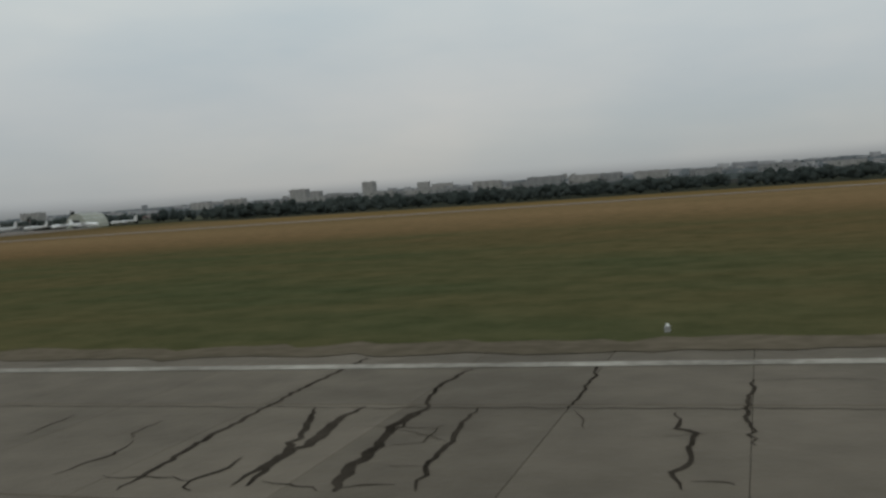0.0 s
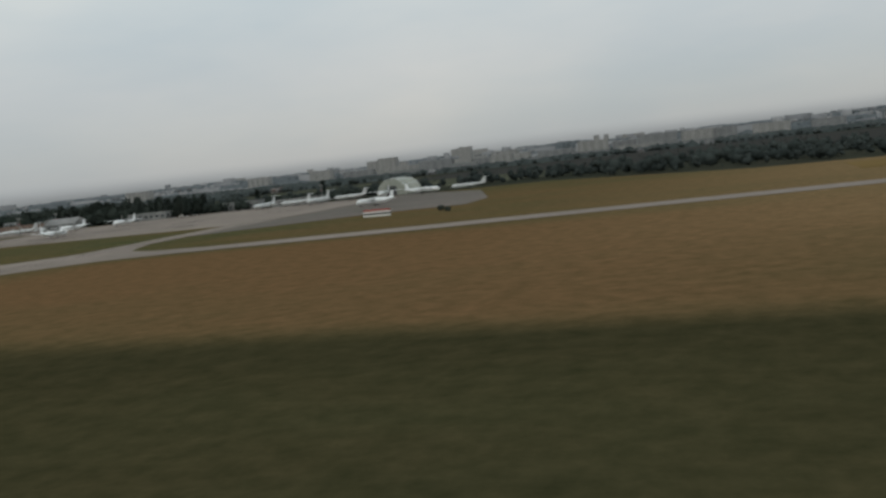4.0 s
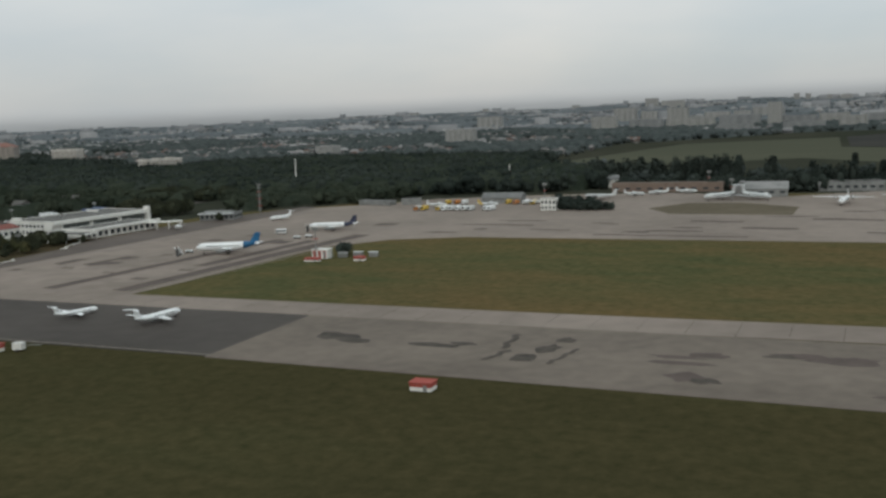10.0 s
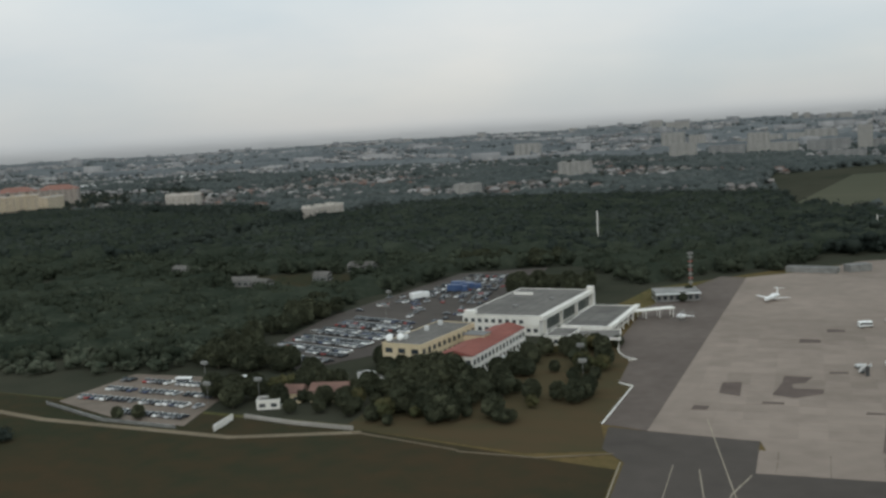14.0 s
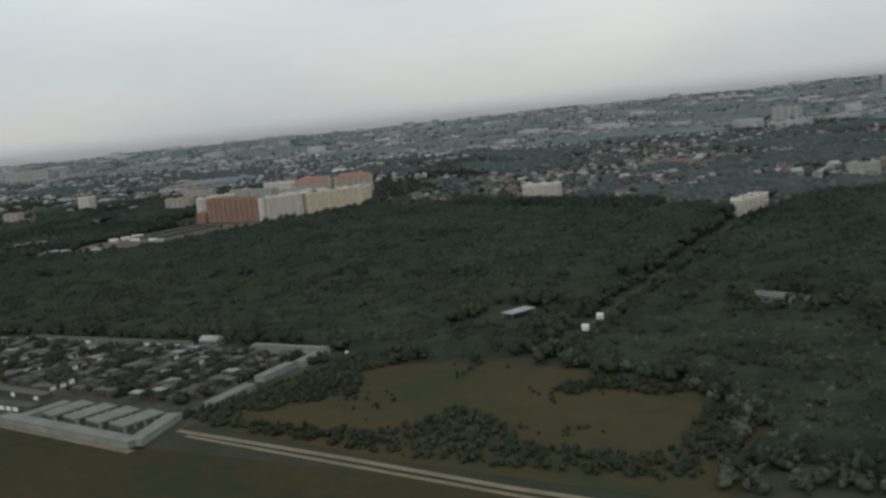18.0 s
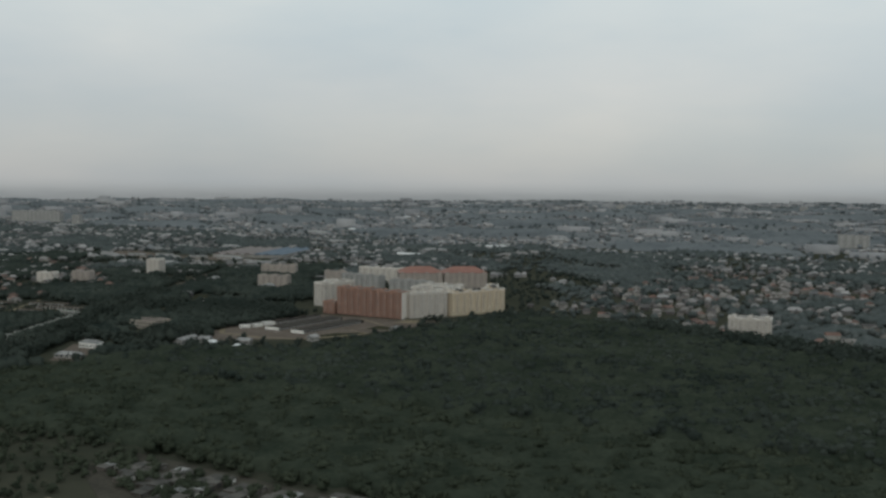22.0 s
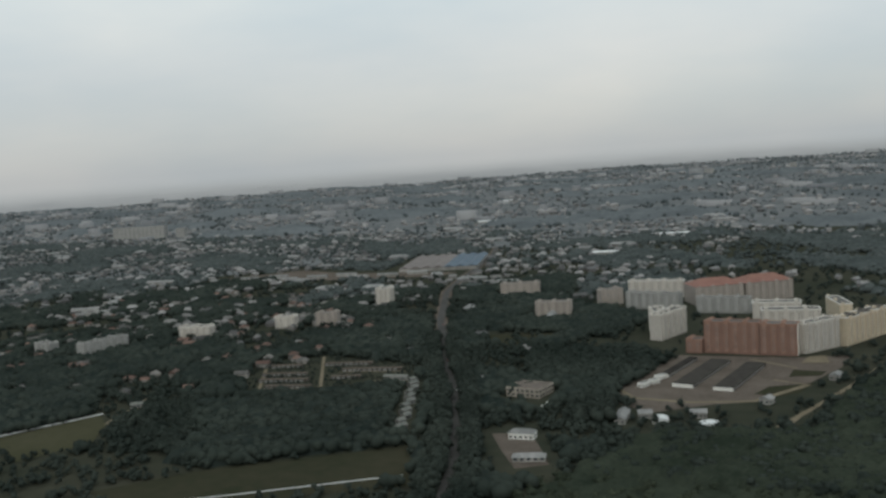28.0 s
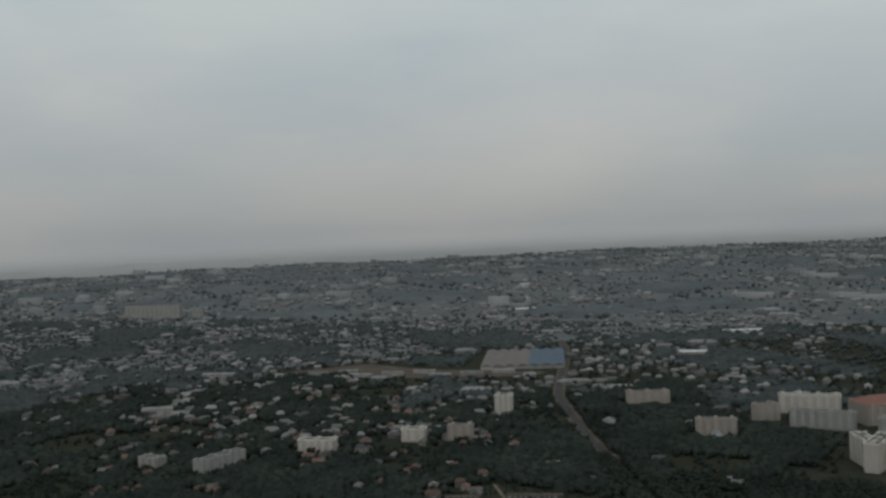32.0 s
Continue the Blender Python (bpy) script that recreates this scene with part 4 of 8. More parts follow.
for x, y, a in ((-355.5, 251, 92), (-386, 299, 262), (-368, 305, 266), (-252, 259, 182), (-261, 329, 10), (-278.5, 337, -88)):
    aircraft("old white high-wing turboprop airliner standing on the apron", rot(x, y, a), 11.6 if x == -252 else 12.6, 0.8, 16.8, high=True, sweep=0.02, engines="prop", body=PAINT)
for x, y, a, sc in ((-323.5, 329, 265, 1.0), (-300.5, 327, 262, 1.0), (-312.5, 333, 170, 0.9), (-292, 337, 175, 0.9), (-245, 333, 180, 0.85), (-422, 313.2, 236, 0.92), (-411.3, 313.1, 314, 0.92), (-460.5, 316, 172, 0.72)):
    aircraft("old white T-tailed jet airliner parked before the trees", rot(x, y, a), 15 * sc, 0.8 * sc, 13.5 * sc, sweep=0.24, ttail=True, engines="rear", body=GREYP, group="stored jets")
for x, y, a in ((-451.5, 325.5, 20), (-444.5, 331, 200), (-436, 335, 10), (-478, 299, 190), (-491, 292, 5), (-508, 290, 8)):
    aircraft("small faded propeller aircraft in outdoor storage", rot(x, y, a), 7.0, 0.5, 9.5, high=True, sweep=0.01, engines="prop", body=GREYP, tail=YELL if x in (-491, -446) else None, group="stored light aircraft")


def helicopter(m):
    root = thing("helicopter", "small white helicopter standing on the forecourt", "helicopter", m)
    bm = bmesh.new()
    tube(bm, [(1.5, 0.1, 0.1, 0.8), (1.2, 0.5, 0.5, 0.85), (0.3, 0.6, 0.65, 0.95), (-0.7, 0.4, 0.4, 1.1), (-1.2, 0.15, 0.15, 1.2)], 12)
    part("cabin", bm, PAINT, root, smooth=True)
    bm = bmesh.new()
    tube(bm, [(-1.0, 0.15, 0.15, 1.2), (-3.4, 0.07, 0.07, 1.35)], 8)
    part("tail_boom", bm, PAINT, root)
    for a in (0, 90):
        bm = bmesh.new()
        box(bm, -3.0, 3.0, -0.08, 0.08, 1.85, 1.9)
        bmesh.ops.rotate(bm, verts=bm.verts[:], matrix=Matrix.Rotation(radians(a + 30), 3, "Z"))
        part("rotor_blade", bm, METAL, root)
    boxpart("mast", (-0.06, 0.06, -0.06, 0.06, 1.4, 1.9), DARK, root)
    for s in (-1, 1):
        boxpart("skid", (-0.9, 1.0, s * 0.55 - 0.05, s * 0.55 + 0.05, 0.06, 0.14), METAL, root)
        boxpart("skid_strut", (-0.05, 0.05, s * 0.5 - 0.04, s * 0.5 + 0.04, 0.1, 0.7), METAL, root)
    return root


helicopter(rot(-561.5, 227, 150))


def building(name, label, category, m, w, d, h, wall, roof, rows=(), kind_roof="flat", eave=0.25, front=True, sides=True, band=None, pitch=0.26):
    """A block w by d by h, its front to -y, with window rows (sill height, window height, how many in front, how many at the sides)."""
    root = thing(name, label, category, m)
    boxpart("wall", (-w / 2, w / 2, -d / 2, d / 2, -0.1, h), wall, root)
    if kind_roof == "flat":
        boxpart("roof", (-w / 2 + 0.12, w / 2 - 0.12, -d / 2 + 0.12, d / 2 - 0.12, h, h + 0.06), roof, root)
        for dims in ((-w / 2 - 0.05, w / 2 + 0.05, -d / 2 - 0.05, -d / 2 + 0.12), (-w / 2 - 0.05, w / 2 + 0.05, d / 2 - 0.12, d / 2 + 0.05), (-w / 2 - 0.05, -w / 2 + 0.12, -d / 2 + 0.12, d / 2 - 0.12), (w / 2 - 0.12, w / 2 + 0.05, -d / 2 + 0.12, d / 2 - 0.12)):
            boxpart("parapet", (*dims, h, h + 0.2), band or wall, root)
    else:
        rise = d * pitch
        e = eave
        bm = bmesh.new()
        hip = d * 0.45 if kind_roof == "hip" else 0
        v = [bm.verts.new(p) for p in ((-w / 2 - e, -d / 2 - e, h), (w / 2 + e, -d / 2 - e, h), (w / 2 + e, d / 2 + e, h), (-w / 2 - e, d / 2 + e, h), (-w / 2 - e + hip, 0, h + rise), (w / 2 + e - hip, 0, h + rise))]
        for f in ((0, 1, 5, 4), (2, 3, 4, 5), (1, 2, 5), (3, 0, 4), (3, 2, 1, 0)):
            bm.faces.new([v[i] for i in f])
        part("roof", bm, roof, root)
    bm = bmesh.new()
    box(bm, -0.5, 0.5, -0.03, 0.03, -0.5, 0.5)
    pane = bpy.data.meshes.new("window")
    bm.to_mesh(pane)
    bm.free()
    pane.materials.append(GLASS)
    for sill, wh, nf, ns in rows:
        for count, length, turn, off in ((nf, w, 0, (0, -d / 2)), (ns, d, 90, (w / 2, 0)), (ns, d, -90, (-w / 2, 0))):
            for i in range(count):
                u = (i + 0.5) / count * length - length / 2
                win = new("window", pane)
                win.parent = root
                x, y = (off[0] + u, off[1]) if turn == 0 else (off[0], u)
                win.matrix_local = pose(x, y, sill + wh / 2, 0, 0, turn) @ Matrix.Diagonal((min(0.55 * length / count, 1.6), 1, wh, 1))
    return root


# terminal and offices
def tiled_roof(root, w, d, z, seams, material):
    """Seams of the roofing felt, and a few patches of newer felt."""
    for i in range(seams):
        u = -w / 2 + w * (i + 0.5) / seams
        boxpart("felt_seam", (u - 0.05, u + 0.05, -d / 2 + 0.3, d / 2 - 0.3, z, z + 0.012), material, root)


FELTD = surf("dark_roof_seam", (0.055, 0.053, 0.05), (0.085, 0.082, 0.078), 0.6, spec=0.05)
term = building("terminal_hall", "white flat-roofed terminal hall with tall glazed bays", "terminal", rot(-597.3, 226.5, -6.5), 18.6, 35, 4.2, WHITE, ROOFG, [(2.55, 0.85, 11, 0), (0.7, 0.85, 11, 0)])
for i in range(3):
    y = -9.4 + 10.6 * i
    boxpart("glazed_bay", (9.22, 9.38, y - 4.7, y + 4.7, 0.5, 3.2), surf("green_grey_glazing", (0.075, 0.085, 0.08), (0.12, 0.13, 0.12), 0.4, rough=0.15, spec=0.6), term, "tall grey-green glazed bay")
    for k in range(5):
        boxpart("mullion", (9.38, 9.46, y - 3.8 + k * 1.9, y - 3.72 + k * 1.9, 0.5, 3.2), METAL, term)
    boxpart("pier", (9.22, 9.9, y - 5.5, y - 4.9, 0, 3.4), WHITE, term)
boxpart("fascia", (9.25, 10.3, -17.5, 17.6, 3.4, 4.35), WHITE, term)
boxpart("end_wall", (8.9, 10.5, 16.6, 17.9, 0, 5.3), WHITE, term)
boxpart("corner_panel", (6.2, 9.5, -17.75, -17.5, 2.2, 4.5), WHITE, term)
boxpart("roof_screen", (-7.5, -2.5, 8.6, 8.9, 4.2, 4.9), WHITE, term)
boxpart("roof_cabin", (-9.2, -6.6, -16.8, -15.2, 4.2, 5.0), WHITE, term)
boxpart("vent_box", (-1, 0.2, -8, -7, 4.2, 4.8), METAL, term)
boxpart("vent_box", (4, 4.8, 3, 3.8, 4.2, 4.7), METAL, term)
tiled_roof(term, 18.6, 35, 4.262, 7, FELTD)
low = building("departure_wing", "low white terminal wing with a canopy roof", "terminal", rot(-578.9, 219.2, -4), 10, 24.5, 2.4, WHITE, ROOFG, [(0.5, 1.2, 6, 11)], band=WHITE)
boxpart("fascia", (5.05, 6.2, -12.5, 13.2, 2.1, 2.75), WHITE, low)
boxpart("front_fascia", (-5.2, 5.05, -12.7, -12.3, 2.1, 2.7), WHITE, low)
for i in range(6):
    boxpart("column", (5.85, 6.1, -11.6 + i * 4.6, -11.35 + i * 4.6, -0.1, 2.1), WHITE, low)
tiled_roof(low, 10, 24.5, 2.462, 4, FELTD)
can = thing("canopy", "dark-roofed canopy with white edges on slim columns", "canopy", rot(-575.4, 201.3, 10))
boxpart("roof_plate", (-4.3, 4.3, -4.2, 4.0, 1.9, 2.1), ROOFG, can)
for dims in ((-4.5, 4.5, -4.4, -4.2), (-4.5, 4.5, 4.0, 4.2), (-4.5, -4.3, -4.2, 4.0), (4.3, 4.5, -4.2, 4.0)):
    boxpart("fascia", (*dims, 1.75, 2.25), WHITE, can)
for x in (-4.0, 0.0, 4.0):
    for y in (-3.9, 3.6):
        boxpart("column", (x - 0.12, x + 0.12, y - 0.12, y + 0.12, -0.1, 1.9), WHITE, can)
can = thing("canopy", "long white walkway canopy along the forecourt", "canopy", rot(-568.8, 229.3, 30))
boxpart("roof_plate", (-5.5, 5.5, -1.1, 1.1, 1.9, 2.2), WHITE, can, bevel=0.05)
for x in (-5, -1.7, 1.7, 5):
    boxpart("column", (x - 0.1, x + 0.1, -1.0, -0.8, -0.1, 1.9), WHITE, can)
    boxpart("column", (x - 0.1, x + 0.1, 0.8, 1.0, -0.1, 1.9), WHITE, can)
arrivals = building("arrivals_building", "low pale grey building at the apron corner", "building", rot(-566.4, 254.2, 16), 11, 8, 2.2, METAL, ROOFL, [(0.5, 1.1, 7, 3)])
boxpart("porch_roof", (-5.6, 5.6, -5.2, -4.0, 2.0, 2.2), GREYP, arrivals)
link = building("link_building", "low white link between the terminal wings", "building", rot(-583.4, 202, -5), 5.4, 8.5, 2.2, WHITE, ROOFG, [(0.7, 0.9, 3, 3)])
red = building("office_building", "white two-storey offices with a red metal roof", "office", rot(-594.9, 184, 84.2), 26.4, 7.0, 4.3, WHITE, RUST, [(0.7, 1.0, 15, 4), (2.5, 1.0, 15, 4)], kind_roof="gable", pitch=0.14)
boxpart("stair_turret", (-1.6, 1.9, -0.6, 3.6, 4.3, 5.6), CREAM, red, "pale stair turret above the roof")
boxpart("turret_roof", (-1.8, 2.1, -0.8, 3.8, 5.6, 5.75), ROOFL, red)
boxpart("plinth", (-13.22, 13.22, -3.56, -3.505, -0.1, 0.5), GREYP, red)
boxpart("porch", (-0.9, 0.9, -4.9, -3.505, 0, 1.3), GREYP, red)
for k in range(18):
    u = -13.0 + k * 1.53
    bm = bmesh.new()
    box(bm, u - 0.03, u + 0.03, -3.72, -0.05, 0.0, 0.05)
    for p in bm.verts:
        p.co.z += 4.31 + (p.co.y + 3.75) * 0.2613
    part("roof_seam", bm, DULLRED, red)
yel = building("admin_building", "yellow three-storey offices with a flat grey roof", "office", rot(-605.5, 182, -9.5), 8.8, 21.4, 6.0, CREAM, ROOFG, [(0.7, 0.95, 3, 11), (2.5, 0.95, 3, 11), (4.3, 0.95, 3, 11)])
tiled_roof(yel, 8.8, 21.4, 6.062, 4, FELTD)
for y in (-6.5, 1.5, 7.0):
    boxpart("chimney", (-2.2, -1.5, y, y + 0.8, 6.0, 7.0), GREYP, yel)
for x, y in ((-3.4, -9.6), (-1.8, -8.2)):
    dish = thing("satellite_dish", "white round satellite dish on the office roof", "dish", Matrix.Translation(yel.matrix_world @ Vector((x, y, 6.06))))
    bm = bmesh.new()
    bmesh.ops.create_uvsphere(bm, u_segments=12, v_segments=6, radius=0.75, matrix=pose(0, 0, 0.9, 60) @ Matrix.Diagonal((1, 1, 0.25, 1)))
    part("bowl", bm, PAINT, dish, smooth=True)
    boxpart("stand", (-0.06, 0.06, -0.06, 0.06, 0, 0.8), METAL, dish)
building("gatehouse", "long low pale gatehouse among trees", "building", rot(-608.4, 164.6, -25), 12, 2.4, 1.5, GREYP, ROOFG, [(0.5, 0.6, 6, 1)])
building("shed", "small cream shed with a red roof", "shed", rot(-614, 154.5, 12), 6.5, 5, 1.7, CREAM, DULLRED, [(0.5, 0.6, 3, 2)], kind_roof="gable")
building("shed", "small grey shed with a dull red roof", "shed", rot(-621, 152.5, 10), 5, 4.5, 1.7, CREAM, DULLRED, [(0.5, 0.6, 3, 1)], kind_roof="gable")
building("kiosk", "small white flat-roofed kiosk by the car park", "kiosk", rot(-622.5, 147.5, 20), 4, 2.6, 1.5, WHITE, ROOFG, [(0.4, 0.6, 2, 1)])


def wall_run(label, line, h, t, material, category="wall", step=2.4):
    """A wall of separate panels along a line."""
    root = thing("perimeter_wall", label, category)
    for (x0, y0), (x1, y1) in zip(line, line[1:]):
        n = max(1, int(math.hypot(x1 - x0, y1 - y0) / step))
        a = math.degrees(math.atan2(y1 - y0, x1 - x0))
        ln = math.hypot(x1 - x0, y1 - y0) / n
        for i in range(n):
            p = boxpart("panel", (-ln * 0.49, ln * 0.49, -t / 2, t / 2, -0.1, h), material, root)
            u = (i + 0.5) / n
            p.matrix_local = pose(x0 + (x1 - x0) * u, y0 + (y1 - y0) * u, 0, 0, 0, a)
    return root


wall_run("low white concrete panel wall along the meadow", [(-623.6, 141), (-612.9, 138.9), (-601.7, 137.8)], 0.7, 0.15, surf("weathered_wall_panel", (0.27, 0.255, 0.23), (0.37, 0.35, 0.32), 0.4, rand=0.3))
wall_run("tall white panel wall beside the staff car park", [(-624.4, 133.2), (-624.9, 139.6)], 1.1, 0.15, WHITE)
wall_run("grey panel wall at the end of the staff car park", [(-667, 142.5), (-648, 135), (-632, 133.5)], 0.6, 0.15, METAL)
wall_run("white low wall along the pale field", [(-1358, 246), (-1264, 314.5)], 0.45, 0.25, GREYP, step=6)
wall_run("pale low wall along the pale field", [(-1489, 302.5), (-1465.5, 354.7)], 0.6, 0.5, GREYP, step=6)
wall_run("white low wall by the far clearing", [(-852, 226), (-842, 228), (-828, 229)], 1.0, 0.15, WHITE)


def striped_hut(label, m, w, d, h, checks):
    root = thing("marker_hut", label, "hut", m)
    boxpart("wall", (-w / 2, w / 2, -d / 2, d / 2, -0.1, h), WHITE, root)
    boxpart("roof", (-w / 2 - 0.12, w / 2 + 0.12, -d / 2 - 0.12, d / 2 + 0.12, h, h + 0.12), WHITE if checks else RED, root)
    if checks:
        for i in range(3):
            x = -w / 2 + w * (i + 0.25) / 3
            boxpart("red_square", (x, x + w / 6, -d / 2 - 0.02, -d / 2, 0.1, h - 0.1), RED, root)
    else:
        boxpart("red_band", (-w / 2 - 0.02, w / 2 + 0.02, -d / 2 - 0.02, d / 2 + 0.02, h * 0.5, h * 0.95), RED, root)
    boxpart("door", (w / 2 - 0.9, w / 2 - 0.45, -d / 2 - 0.03, -d / 2 - 0.021, 0.0, h * 0.8), METAL, root)
    return root


striped_hut("small red and white banded equipment hut on grass", rot(-491, 98.6, 0), 2.5, 1.7, 1.0, False)
striped_hut("small red and white banded equipment hut on grass", rot(-424.8, 97.6, 0), 2.5, 1.7, 0.9, False)
striped_hut("red and white chequered equipment hut on grass", rot(-488.8, 184.5, 5), 3.6, 2.6, 1.9, True)
striped_hut("low white equipment hut with a red band", rot(-478.4, 182.4, 5), 2.2, 1.6, 0.8, False)
striped_hut("low white equipment hut with a red band", rot(-488.6, 180.2, 5), 3.2, 1.6, 0.6, False)
for x, y in ((-484.5, 186), (-481.5, 187.5), (-478, 188)):
    boxy = thing("equipment_cabinet", "grey metal equipment cabinet on the grass", "cabinet", rot(x, y, 8))
    boxpart("body", (-1.0, 1.0, -0.5, 0.5, 0, 1.0), METAL, boxy, bevel=0.04)
    boxpart("lid", (-1.05, 1.05, -0.55, 0.55, 1.0, 1.08), GREYP, boxy)
radar = thing("wire_hut", "white mesh monitoring hut on the grass", "hut", rot(-414.2, 62, 10))
boxpart("cabin", (-0.9, 0.9, -0.6, 0.6, 0, 0.8), GREYP, radar)
for x in (-1.2, 1.2):
    for y in (-0.9, 0.9):
        boxpart("post", (x - 0.04, x + 0.04, y - 0.04, y + 0.04, 0, 1.2), PAINT, radar)
boxpart("top_frame", (-1.25, 1.25, -0.95, 0.95, 1.2, 1.28), PAINT, radar)
trail = thing("equipment_trailer", "white trailer with an antenna boom on grass", "trailer", rot(-487.4, 99.8, 15))
boxpart("cabin", (-0.7, 0.7, -0.5, 0.5, 0.25, 1.2), WHITE, trail)
boxpart("boom", (0.7, 3.4, -0.05, 0.05, 0.8, 0.9), METAL, trail)
for y in (-0.45, 0.45):
    disc_wheel("wheel", 0, y, 0.2, trail)
screen = thing("marker_board", "red and white striped marker board on the grass", "marker", rot(-228.2, 198, -10))
for i, m in enumerate((WHITE, DARK, WHITE, RED)):
    boxpart("stripe", (-3.2, 3.2, -0.5 + 0.05 * i, 0.5, 0.38 * i - (0.02 if i == 0 else 0), 0.38 * (i + 1)), m, screen)
boxpart("aerial", (-0.04, 0.04, 0.2, 0.28, 1.6, 2.8), METAL, screen)
ball = thing("marker_ball", "yellow round marker on the dry grass", "marker", rot(-243.3, 75))
bm = bmesh.new()
bmesh.ops.create_cone(bm, cap_ends=True, segments=20, radius1=0.38, radius2=0.38, depth=0.1, matrix=pose(0, 0, 0.58, 80))
part("disc", bm, YELL, ball)
boxpart("post", (-0.04, 0.04, 0.06, 0.12, 0, 0.5), METAL, ball)

LAMPW = surf("white_lamp_glass", (0.70, 0.70, 0.68), (0.78, 0.78, 0.76), 2.0, rough=0.3)
edge_light = thing("runway_light", "small white runway edge light in the grass", "runway light", rot(-2, 20.5), "runway lights")
boxpart("base", (-0.06, 0.06, -0.06, 0.06, -0.03, 0.12), METAL, edge_light)
bm = bmesh.new()
bmesh.ops.create_uvsphere(bm, u_segments=10, v_segments=6, radius=0.04, matrix=pose(0, 0, 0.14))
part("lamp", bm, LAMPW, edge_light, smooth=True)
for x in (-28.4, -54.8, -75.5, -96, -116.6, -137, -158, -178, -199, -220, -241):
    copy_thing(edge_light, rot(x, 20.5))

# hangars and sheds behind the apron
arch = thing("arched_hangar", "pale arched fabric hangar with ribs beside the apron", "hangar", rot(-279, 346.5, -10))
TARP = surf("pale_tarpaulin", (0.26, 0.27, 0.23), (0.36, 0.36, 0.31), 0.2, rough=0.6)
bm = bmesh.new()
ring0 = [(6.6 * math.cos(a), 6.2 * math.sin(a)) for a in np.linspace(0, math.pi, 15)]
for y in (0, 12):
    for x, z in ring0:
        bm.verts.new((x, y, z))
bm.verts.ensure_lookup_table()
for i in range(14):
    bm.faces.new((bm.verts[i], bm.verts[i + 1], bm.verts[16 + i], bm.verts[15 + i]))
bm.faces.new([bm.verts[15 + i] for i in range(15)])
bm.faces.new([bm.verts[i] for i in range(15)][::-1])
part("cover", bm, TARP, arch)
for k in range(7):
    a = math.pi * (k + 0.5) / 7
    bm = bmesh.new()
    box(bm, -0.12, 0.12, -0.12, 12.1, 6.2, 6.42)
    bmesh.ops.rotate(bm, verts=bm.verts[:], matrix=Matrix.Rotation(math.pi / 2 - a, 3, "Y"))
    part("rib", bm, GREYP, arch)
# Dark panel in front of the cover paints in the doorway's shade.
boxpart("door_leaf", (-2.2, 2.2, -0.1, -0.02, 0, 3.4), DARK, arch, "dark panel for the shade of an open doorway")
hang = building("hangar", "grey hangar with a sloping sheet roof", "hangar", rot(-409.5, 325, 5), 13, 8, 2.6, METAL, ROOFL, [(1.2, 0.7, 4, 2)], kind_roof="gable")
tilt = thing("lean_to_roof", "tall grey sloping sheet roof beside the hangar", "roof", rot(-418.5, 326, 5))
bm = bmesh.new()
v = [bm.verts.new(p) for p in ((-2.5, -3, 0), (2.5, -3, 0), (2.5, 3, 0), (-2.5, 3, 0), (1.0, -3, 4.6), (2.5, -3, 4.6), (2.5, 3, 4.6), (1.0, 3, 4.6))]
for f in ((0, 1, 5, 4), (1, 2, 6, 5), (2, 3, 7, 6), (3, 0, 4, 7), (4, 5, 6, 7), (3, 2, 1, 0)):
    bm.faces.new([v[i] for i in f])
part("body", bm, ROOFL, tilt)
building("brick_store", "long low brown brick store behind stored aircraft", "store", rot(-444, 343.5, 1), 38, 4, 3.0, surf("brown_brick", (0.165, 0.118, 0.095), (0.22, 0.16, 0.128), 0.4), ROOFG, [(0.8, 0.7, 10, 2)])
building("long_shed", "long grey shed behind the apron", "shed", rot(-385, 345, 3), 20, 8, 2.8, METAL, ROOFG, [(1.0, 0.8, 8, 2)])
building("long_shed", "long dark shed behind the apron", "shed", rot(-349, 360, 3), 16, 7, 3.2, METAL, ROOFG, [(1.0, 0.8, 7, 2)])
building("white_store", "low white store by the poplars", "store", rot(-369, 349, 3), 6, 4, 1.9, WHITE, ROOFL, [], kind_roof="gable")
building("store", "low grey store at the apron edge", "store", rot(-320, 352, 0), 22, 6, 2.4, METAL, ROOFG, [(0.8, 0.8, 9, 2)])
building("store", "low pale store with a flat roof", "store", rot(-533.5, 297.5, -14), 14, 3.4, 1.4, METAL, ROOFL, [])
building("store", "small white store by the trees", "store", rot(-521.5, 299.5, 30), 6.5, 3.6, 1.8, METAL, ROOFL, [])
tent = building("tent_shed", "white gabled tent shed in the vehicle yard", "tent", rot(-490.5, 305.5, 2), 13.5, 6, 1.8, METAL, ROOFL, [], kind_roof="gable")
building("tower_cabin", "white cabin block with a dark glazed upper floor", "cabin", rot(-467.6, 282.5, 5), 4.6, 4, 3.4, WHITE, ROOFG, [(0.5, 0.8, 4, 3), (2.0, 1.0, 4, 3)])
for x, y, w in ((-521.5, 401, 7), (-511.5, 408, 7), (-483, 409, 8), (-498, 352, 8), (-470, 362, 9)):
    building("house", "white house with a pale rounded roof among trees", "house", rot(x, y, 10), w, 6, 3.0, WHITE, ROOFL, [(0.8, 0.9, 3, 2)], kind_roof="gable")
for x, y, w, a in ((-706, 274, 8, 10), (-697, 270, 6, -15), (-683, 284, 5, 5), (-679, 306, 9, 0), (-601, 367, 9, 0), (-747, 300, 12, -20), (-739, 294, 5, 0), (-906.5, 230, 6.5, 5)):
    building("house", "pale house with a grey roof in the wood", "house", rot(x, y, a), w, 4.5, 2.0, METAL, ROOFG if w > 4 and x > -900 else ROOFL, [(0.6, 0.7, 4, 2)], kind_roof="gable")
